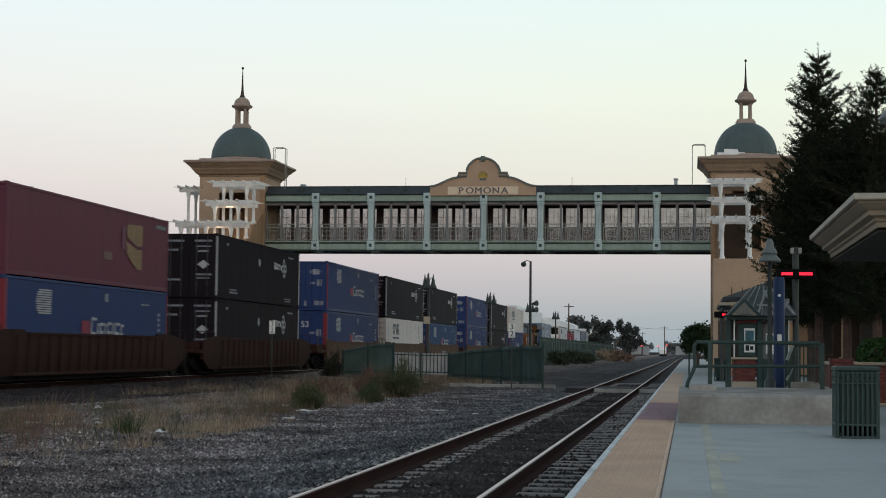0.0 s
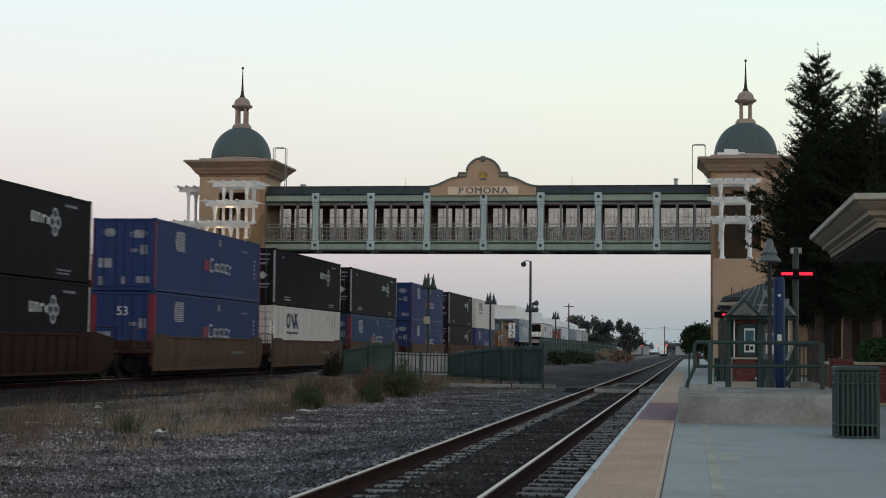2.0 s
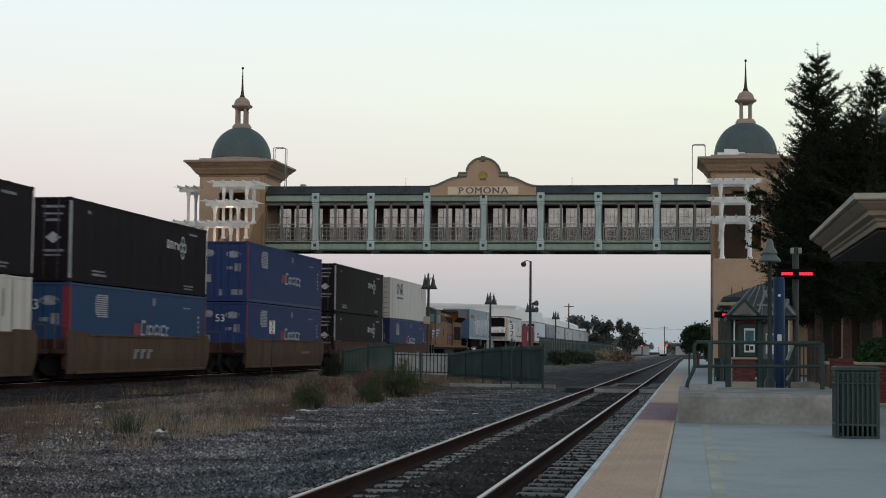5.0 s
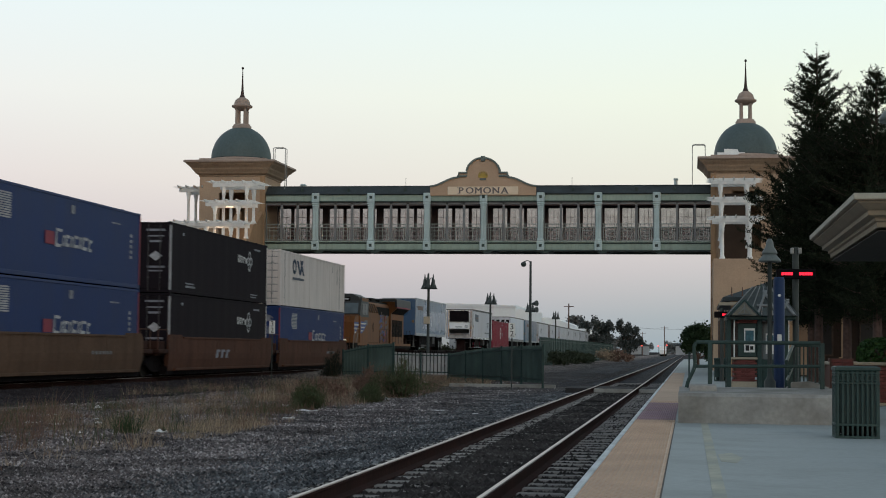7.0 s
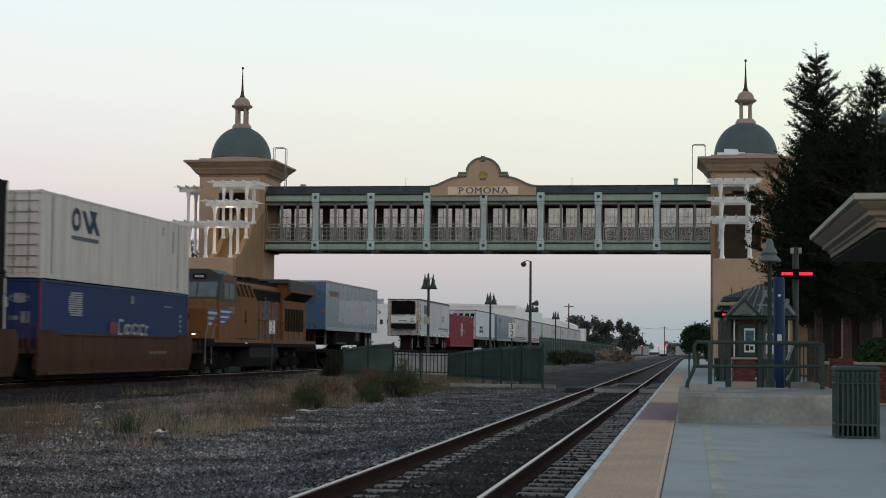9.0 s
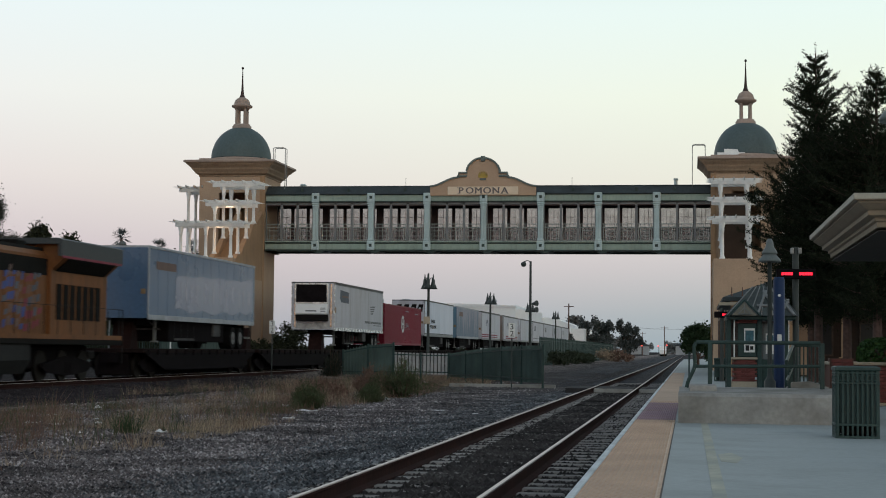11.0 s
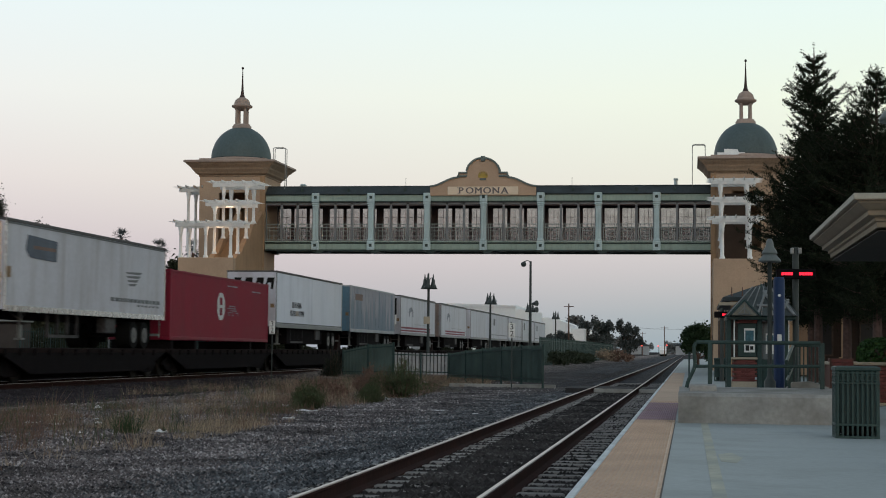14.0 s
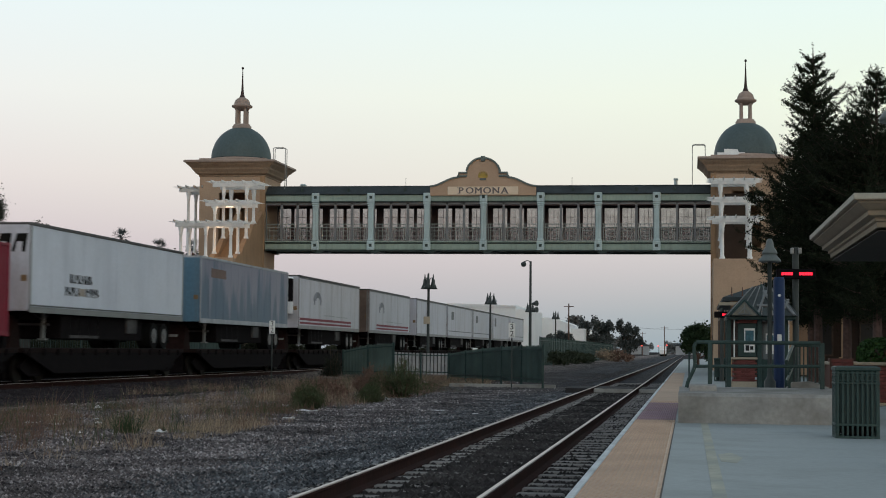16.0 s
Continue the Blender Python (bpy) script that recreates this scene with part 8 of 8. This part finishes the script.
broadleaf(.6, 112, -.2, [(0, 0, 2.6, 1.0, 1.0, .9), (-.4, .2, 2.2, .8, .8, .8), (.6, 0, 2.4, .8, .8, .9), (1.2, 0, 1.6, .9, .8, .9)], 7000, .13, 41, "small rounded green tree near the tower", LEAF_GREEN, .12)

# ---- far side of the tracks ----
broadleaf(-75.2, 172, -.3, [(-.6, 0, 14.6, 2.0, 2.6, 3.6), (-1.5, 0, 11.5, 3.6, 3, 3.2), (1.6, 0, 11.6, 1.8, 2.4, 2.4)], 120000, .10, 42, "tall dark ragged tree beyond the tracks", LEAF_GREY)
broadleaf(-68.0, 172, -.3, [(-1.6, 0, 11, 2.6, 2.5, 2.9), (1.4, 0, 10.8, 2.3, 2.4, 2.7), (3.4, 0, 8.6, 1.8, 2.4, 2.8), (-3, 0, 7, 3.2, 2.4, 4), (1, 0, 6, 3.6, 2.4, 4), (3.6, 0, 4.2, 2.4, 2.4, 3.4)], 120000, .21, 43, "broad dark tree mass beyond the tracks")
broadleaf(-60.5, 178, -.3, [(-2.6, 0, 9.4, 2.6, 2, 2.6), (0, 0, 7.4, 3.2, 2, 3.2), (3.2, 0, 8.2, 2.6, 2, 3.0), (0, 0, 4, 5, 2, 3.4), (5, 0, 6, 2.6, 2, 3.4), (6, 0, 3.4, 3.2, 2, 3)], 80000, .19, 44, "lower sparse trees behind a fence")
for i, (x, top) in enumerate(((-88.0, 18.0), (-81.8, 16.4), (-76.4, 16.3), (-93.8, 15.2))):
    palm(x, 250.0, top, 60 + i)
fence((-52.0, 125.0), (-34.5, 125.0), 2.9, 2.9, -.3, "dark teal picket fence beyond the tracks", False, step=.2)


LANTERN_GLASS = surf("dusty_lantern_glass", (.30, .33, .33), .35, var=.15)


def globe_lamp(x, y, hgt):
    s = thing("street_lamp", "pale lantern on a slim grey post", "street lamp", (x, y, -.3))
    part("post", Msh().cyl((0, 0, -.2), (0, 0, hgt - 1.0), .085, .06, 10).lathe(0, 0, [(.2, -.2), (.2, .5), (.1, .7)], 10), GREY_FRAME, s)
    part("lantern", Msh().lathe(0, 0, [(.08, hgt - 1.05), (.36, hgt - .55), (.3, hgt - .3), (.1, hgt - .05), (.03, hgt + .12), (0, hgt + .2)], 6), LANTERN_GLASS, s, "pale lantern")


globe_lamp(-46.5, 130.0, 7.35)
for i in range(9):
    hx = -56.0 + i * 2.9
    broadleaf(hx, 133.0, -.3, [(0, 0, 1.5, 1.7, 1.2, 1.5), (.8, .3, 2.2 + .3 * (i % 3), 1.3, 1, 1.1)], 5000, .12, 120 + i, "dark low shrub behind a picket fence", LEAF_DARK, .06, "shrub")
for i in range(9):
    broadleaf(-50.0 + i * 2.6, 214.0, -.3, [(0, 0, .9, 1.7, 1.2, .9), (.8, .3, 1.2 + .25 * (i % 2), 1.3, 1, .7)], 1500, .16, 140 + i, "low dark shrub before a white warehouse", LEAF_DARK, .06, "shrub")
for x, y, z in ((-62.3, 150.0, 7.85), (-56.2, 150.0, 7.97)):
    s = thing("street_lamp", "glowing orange street lamp among trees", "street lamp", (x, y, -.3), group="orange street lamps")
    part("post", Msh().cyl((0, 0, -.2), (0, 0, z), .07, .05, 8), BLACK_STEEL, s)
    part("lantern", Msh().lathe(0, 0, [(.02, z - .05), (.26, z + .06), (.24, z + .22), (.11, z + .5), (.02, z + .66)], 12), SODIUM, s, "glowing orange lantern")
SHED_WALL = surf("dim_brown_boards", (.06, .05, .045), .85, var=.2, scale=1)
shed = thing("shed", "small brown shed with a grey lid roof", "shed", (-54.6, 128, -.3))
part("wall", Msh().box(-1.2, 1.0, 0, 3, -.1, 3.4), SHED_WALL, shed)
part("roof", Msh().box(-1.4, 1.2, -.2, 3.2, 3.4, 3.75, .05), GREY_STEEL, shed)

# ---- shelter, fence and gate lamp before the far tower ----
shl = thing("platform_shelter", "small flat-roofed shelter on slim white posts", "shelter", (-29.0, 91.2, -.3))
part("roof", Msh().box(-.25, 1.3, -.8, .8, 3.32, 3.5, .03).box(-.31, 1.36, -.86, .86, 3.5, 3.64, .02), GREY_FRAME, shl, "grey flat roof")
for px_ in (.12, 1.05):
    part("post", Msh().cyl((px_, -.4, -.1), (px_, -.4, 3.33), .045, n=10), WHITE_PAINT, shl, "white post")
fence((-30.4, 93.6), (-25.6, 93.6), 2.1, 2.1, -.3, "teal screened fence before an arched gateway", True, step=.16)
for i in range(4):
    broadleaf(-25.6, 94.6 + i * 1.9, -.3, [(0, 0, .9, .7, 1.2, .9), (.1, .6, 1.3, .6, .8, .7)], 2600, .09, 160 + i, "dark clipped shrub beside a tower wall", LEAF_DARK, .05, "shrub")
gl = thing("gate_lamp", "bright warm lamp over an arched gate", "lamp", (-28.5, 94.92, 3.0))
part("bulb", Msh().lathe(0, 0, [(.01, -.14), (.10, -.09), (.13, .0), (.10, .09), (.01, .14)], 14), GATE_GLOW, gl, "glowing warm globe")
part("bracket", Msh().cyl((0, 0, .08), (0, .15, .14), .02, n=6), GREY_STEEL, gl)
gd = bpy.data.lights.new("gate_light", "POINT")
gd.energy, gd.color, gd.shadow_soft_size = 16, (1.0, .66, .4), .15
new("gate_light", gd).location = (-28.5, 94.7, 2.75)

# ---- lamps under the stair trellises ----
for lx, ly, lz in ((-27.30, 96.9, 9.66), (-27.55, 95.7, 8.36)):
    lamp = thing("stair_lamp", "small warm lamp under a white trellis", "lamp", (lx, ly, lz), group="stair lamps")
    part("tube", Msh().box(-.2, .2, -.04, .04, -.03, .02, .01), STAIR_GLOW, lamp, "glowing warm tube")
    part("housing", Msh().box(-.32, .32, -.06, .06, .02, .06), GREY_STEEL, lamp)
    ld = bpy.data.lights.new("stair_light", "POINT")
    ld.energy, ld.color, ld.shadow_soft_size = 14, (1.0, .62, .35), .12
    lo = new("stair_light", ld)
    lo.location = (lx, ly - .05, lz - .25)

# ---- distance ----
WHITE_WALL = surf("white_sheet_wall", (.88, .89, .90), .5, var=.05, scale=.2, fine=3)
hall = thing("warehouse", "large white flat-roofed warehouse in the distance", "warehouse", (0, 300, -.3))
part("wall", Msh().box(-58, -31.0, 0, 40, -.2, 9.3), WHITE_WALL, hall, "white sheet wall")
part("roof", Msh().prism([(-58.2, 9.3), (-30.9, 9.3), (-30.9, 9.6), (-44, 9.95), (-58.2, 9.7)], "y", -.2, 40), WHITE_WALL, hall)
part("annex", Msh().box(-31.0, -28.8, 1, 30, -.2, 8.9), WHITE_WALL, hall, "white annex")
for x0_, x1_, z0_, z1_ in ((-55.9, -55.3, 6.0, 6.9), (-54.6, -54.1, 6.0, 6.9), (-48.9, -48.2, 5.9, 6.8)):
    wn_ = part("window", Msh().box(x0_, x1_, -.05, 0, z0_, z1_), GREY_WALL, hall)
    part("pane", Msh().box(x0_ + .06, x1_ - .06, -.07, -.05, z0_ + .06, z1_ - .06), GLASS_DARK, wn_)
part("marking", ring(Msh(), 0, 0, .9, .38, .3, x=0, n=16).mesh("marking", MARK_GREY), None, hall, "grey plain oval").matrix_local = Matrix.Translation((-56.6, -.02, 8.2)) @ Matrix.Rotation(radians(-90), 4, "Z")
for x0_ in (-56.9, -52.0, -36.0):
    part("roof_unit", Msh().box(x0_, x0_ + 1.3, 1, 2.4, 9.6, 10.7, .06).box(x0_ + .15, x0_ + .5, .95, 1, 9.9, 10.4), GREY_WALL, hall, "grey roof unit")
for x in (-50, -43, -37):
    part("dock_door", Msh().box(x, x + 2.6, -.06, 0, 0, 3.4), GREY_WALL, hall)
barn = thing("warehouse", "white low gabled warehouse in the distance", "warehouse", (0, 340, -.3))
part("wall", Msh().prism([(-33.5, -.2), (-33.5, 6.5), (-29.0, 8.2), (-24.0, 6.9), (-24.0, -.2)], "y", 0, 30), WHITE_WALL, barn, "white gable wall")
part("roof", Msh().prism([(-33.7, 6.6), (-31.4, 7.9), (-29.0, 8.3), (-26.5, 7.9), (-23.9, 6.9), (-23.9, 6.7), (-29.0, 8.1), (-33.7, 6.4)], "y", -.05, 30), WHITE_WALL, barn)
part("side_wall", Msh().box(-24.0, -21.2, 3, 30, -.2, 6.1), WHITE_WALL, barn, "white side wall")
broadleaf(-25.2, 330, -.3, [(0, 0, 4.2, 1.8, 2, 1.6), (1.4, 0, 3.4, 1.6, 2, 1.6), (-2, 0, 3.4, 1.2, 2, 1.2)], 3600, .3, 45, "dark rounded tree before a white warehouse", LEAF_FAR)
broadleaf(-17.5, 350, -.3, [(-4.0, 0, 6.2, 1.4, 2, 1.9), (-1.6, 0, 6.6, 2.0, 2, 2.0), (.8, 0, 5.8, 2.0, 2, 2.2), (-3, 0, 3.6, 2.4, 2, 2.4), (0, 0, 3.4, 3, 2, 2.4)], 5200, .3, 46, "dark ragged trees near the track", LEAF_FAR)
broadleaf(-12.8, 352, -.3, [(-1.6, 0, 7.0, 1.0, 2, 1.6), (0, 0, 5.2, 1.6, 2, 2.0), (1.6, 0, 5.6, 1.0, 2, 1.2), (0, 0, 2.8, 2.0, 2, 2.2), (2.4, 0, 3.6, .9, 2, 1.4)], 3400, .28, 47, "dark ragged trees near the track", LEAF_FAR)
broadleaf(-31, 460, -.3, [(0, 0, 9.5, 2.4, 2, 1.8), (2.6, 0, 8.6, 1.6, 2, 1.4)], 1500, .5, 48, "distant tree greyed with haze tint behind roofs", LEAF_HAZE)
for i, (x, y, w, h) in enumerate(((-13.2, 172, 1.6, 1.7), (-13.0, 182, 1.8, 1.6), (-12.8, 194, 1.8, 1.5), (-13.2, 208, 2.0, 1.5), (-13.1, 163, 1.4, 1.4))):
    broadleaf(x, y, -.3, [(0, 0, h * .5, w * .6, 1.6, h * .5), (w * .4, .8, h * .4, w * .5, 1.4, h * .4)], 1600, .12, 70 + i, "low dusky green shrub along a fence", LEAF_SHRUB, .05, "shrub")
for i, x in enumerate((-12.0, -10.2)):
    broadleaf(x, 246, -.4, [(0, 0, 1.1, 1.5, 2, 1.0), (1.0, 0, .8, 1.2, 2, .8)], 1600, .14, 80 + i, "dry brown brush mound", RUSSET if i else STRAW, .05, "shrub")


def wire_pole(x, y, h, arm):
    p = thing("utility_pole", "dark wooden utility pole with a crossarm", "utility pole", (x, y, -.3), group="utility poles")
    part("pole", Msh().cyl((0, 0, -.3), (0, 0, h), .16, .11, 8), BARK, p)
    part("crossarm", Msh().box(-arm, arm, -.06, .06, h - .6, h - .46), BARK, p)


wire_pole(-21.4, 300, 10.0, .9)
wire_pole(-7.5, 520, 9.4, 1.2)
wire_pole(-17.5, 640, 9.0, 1.2)
wire = thing("power_line", "thin sagging power line in the distance", "power line", (0, 0, 0))
pts = [(-19.0 + 26 * i / 16, 520, 8.9 - 1.2 * (1 - ((i - 8) / 8) ** 2) * .6) for i in range(17)]
part("cable", Msh().tube(pts, .035, 5), LAMP_GREY, wire)
for x, y, z in ((-16.7, 600, 3.4), (-7.9, 600, 3.6), (-11.6, 640, 3.4)):
    s = thing("rail_signal", "distant red railway signal on a mast", "signal", (x, y, -.3), group="red signals")
    part("mast", Msh().cyl((0, 0, 0), (0, 0, z + .5), .1, n=8), LAMP_GREY, s)
    part("signal_lamp", Msh().lathe(0, 0, [(.01, z - .05), (.3, z + .1), (.3, z + .4), (.01, z + .55)], 10), SIGNAL_RED, s, "glowing red lamp")
van = thing("box_truck", "white box truck standing at a far road crossing", "truck", (-8.6, 560, -.2))
part("box", Msh().box(-1.1, 1.1, 0, 5, .8, 3.2, .05), WHITE_WALL, van)
part("cab", Msh().box(-1.0, 1.0, -1.6, 0, .6, 2.3, .2), WHITE_WALL, van)
part("wheel", Msh().cyl((-1.1, .5, .48), (1.1, .5, .48), .48, n=12), RUBBER, van)
part("wheel", Msh().cyl((-1.1, 4, .48), (1.1, 4, .48), .48, n=12), RUBBER, van)
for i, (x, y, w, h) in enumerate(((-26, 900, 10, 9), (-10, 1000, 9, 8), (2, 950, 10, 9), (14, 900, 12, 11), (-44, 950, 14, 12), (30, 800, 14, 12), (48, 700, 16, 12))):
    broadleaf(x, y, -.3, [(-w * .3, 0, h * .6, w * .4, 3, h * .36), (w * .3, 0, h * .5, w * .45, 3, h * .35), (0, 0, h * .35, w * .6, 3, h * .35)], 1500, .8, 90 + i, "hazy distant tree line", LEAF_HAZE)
for i, (x, y, w, h) in enumerate(((-22, 760, 8, 4), (-2, 820, 9, 4.5), (9, 700, 8, 4))):
    b = thing("far_building", "small pale building in the hazy distance", "building", (x, y, -.3))
    part("wall", Msh().box(-w / 2, w / 2, 0, 8, -.1, h), GREY_WALL, b)
    part("roof", Msh().frustum(0, 4, [(w / 2 + .4, 4.4, h), (w / 2 + .4, 4.4, h + .2), (w / 4, 2, h + 1.4)]), SHINGLE, b)


# ---- what moves ----
def gone(t):
    """How far the train has come after t seconds."""
    return 15.8 * t + 0.01375 * t * t if t < 9 else 143.31 + 16.06 * (t - 9)


def motions():
    for ob, u, z in TRAIN:
        walk(ob, [(float(t), pose(WEST_C, u - gone(t), z)) for t in range(0, 17)])
    # the tall conifer bends a little in the wind towards the end
    for ob in SWAYING:
        x, y, h = ob.location
        walk(ob, [(t, pose(x, y, h, 0, a, 0)) for t, a in ((0.0, 0.0), (4.0, 0.0), (6.5, -.2), (8.0, -.28), (9.0, -.33), (11.0, -.45), (12.5, -.58), (14.5, -.76), (16.0, -.88))])


motions()
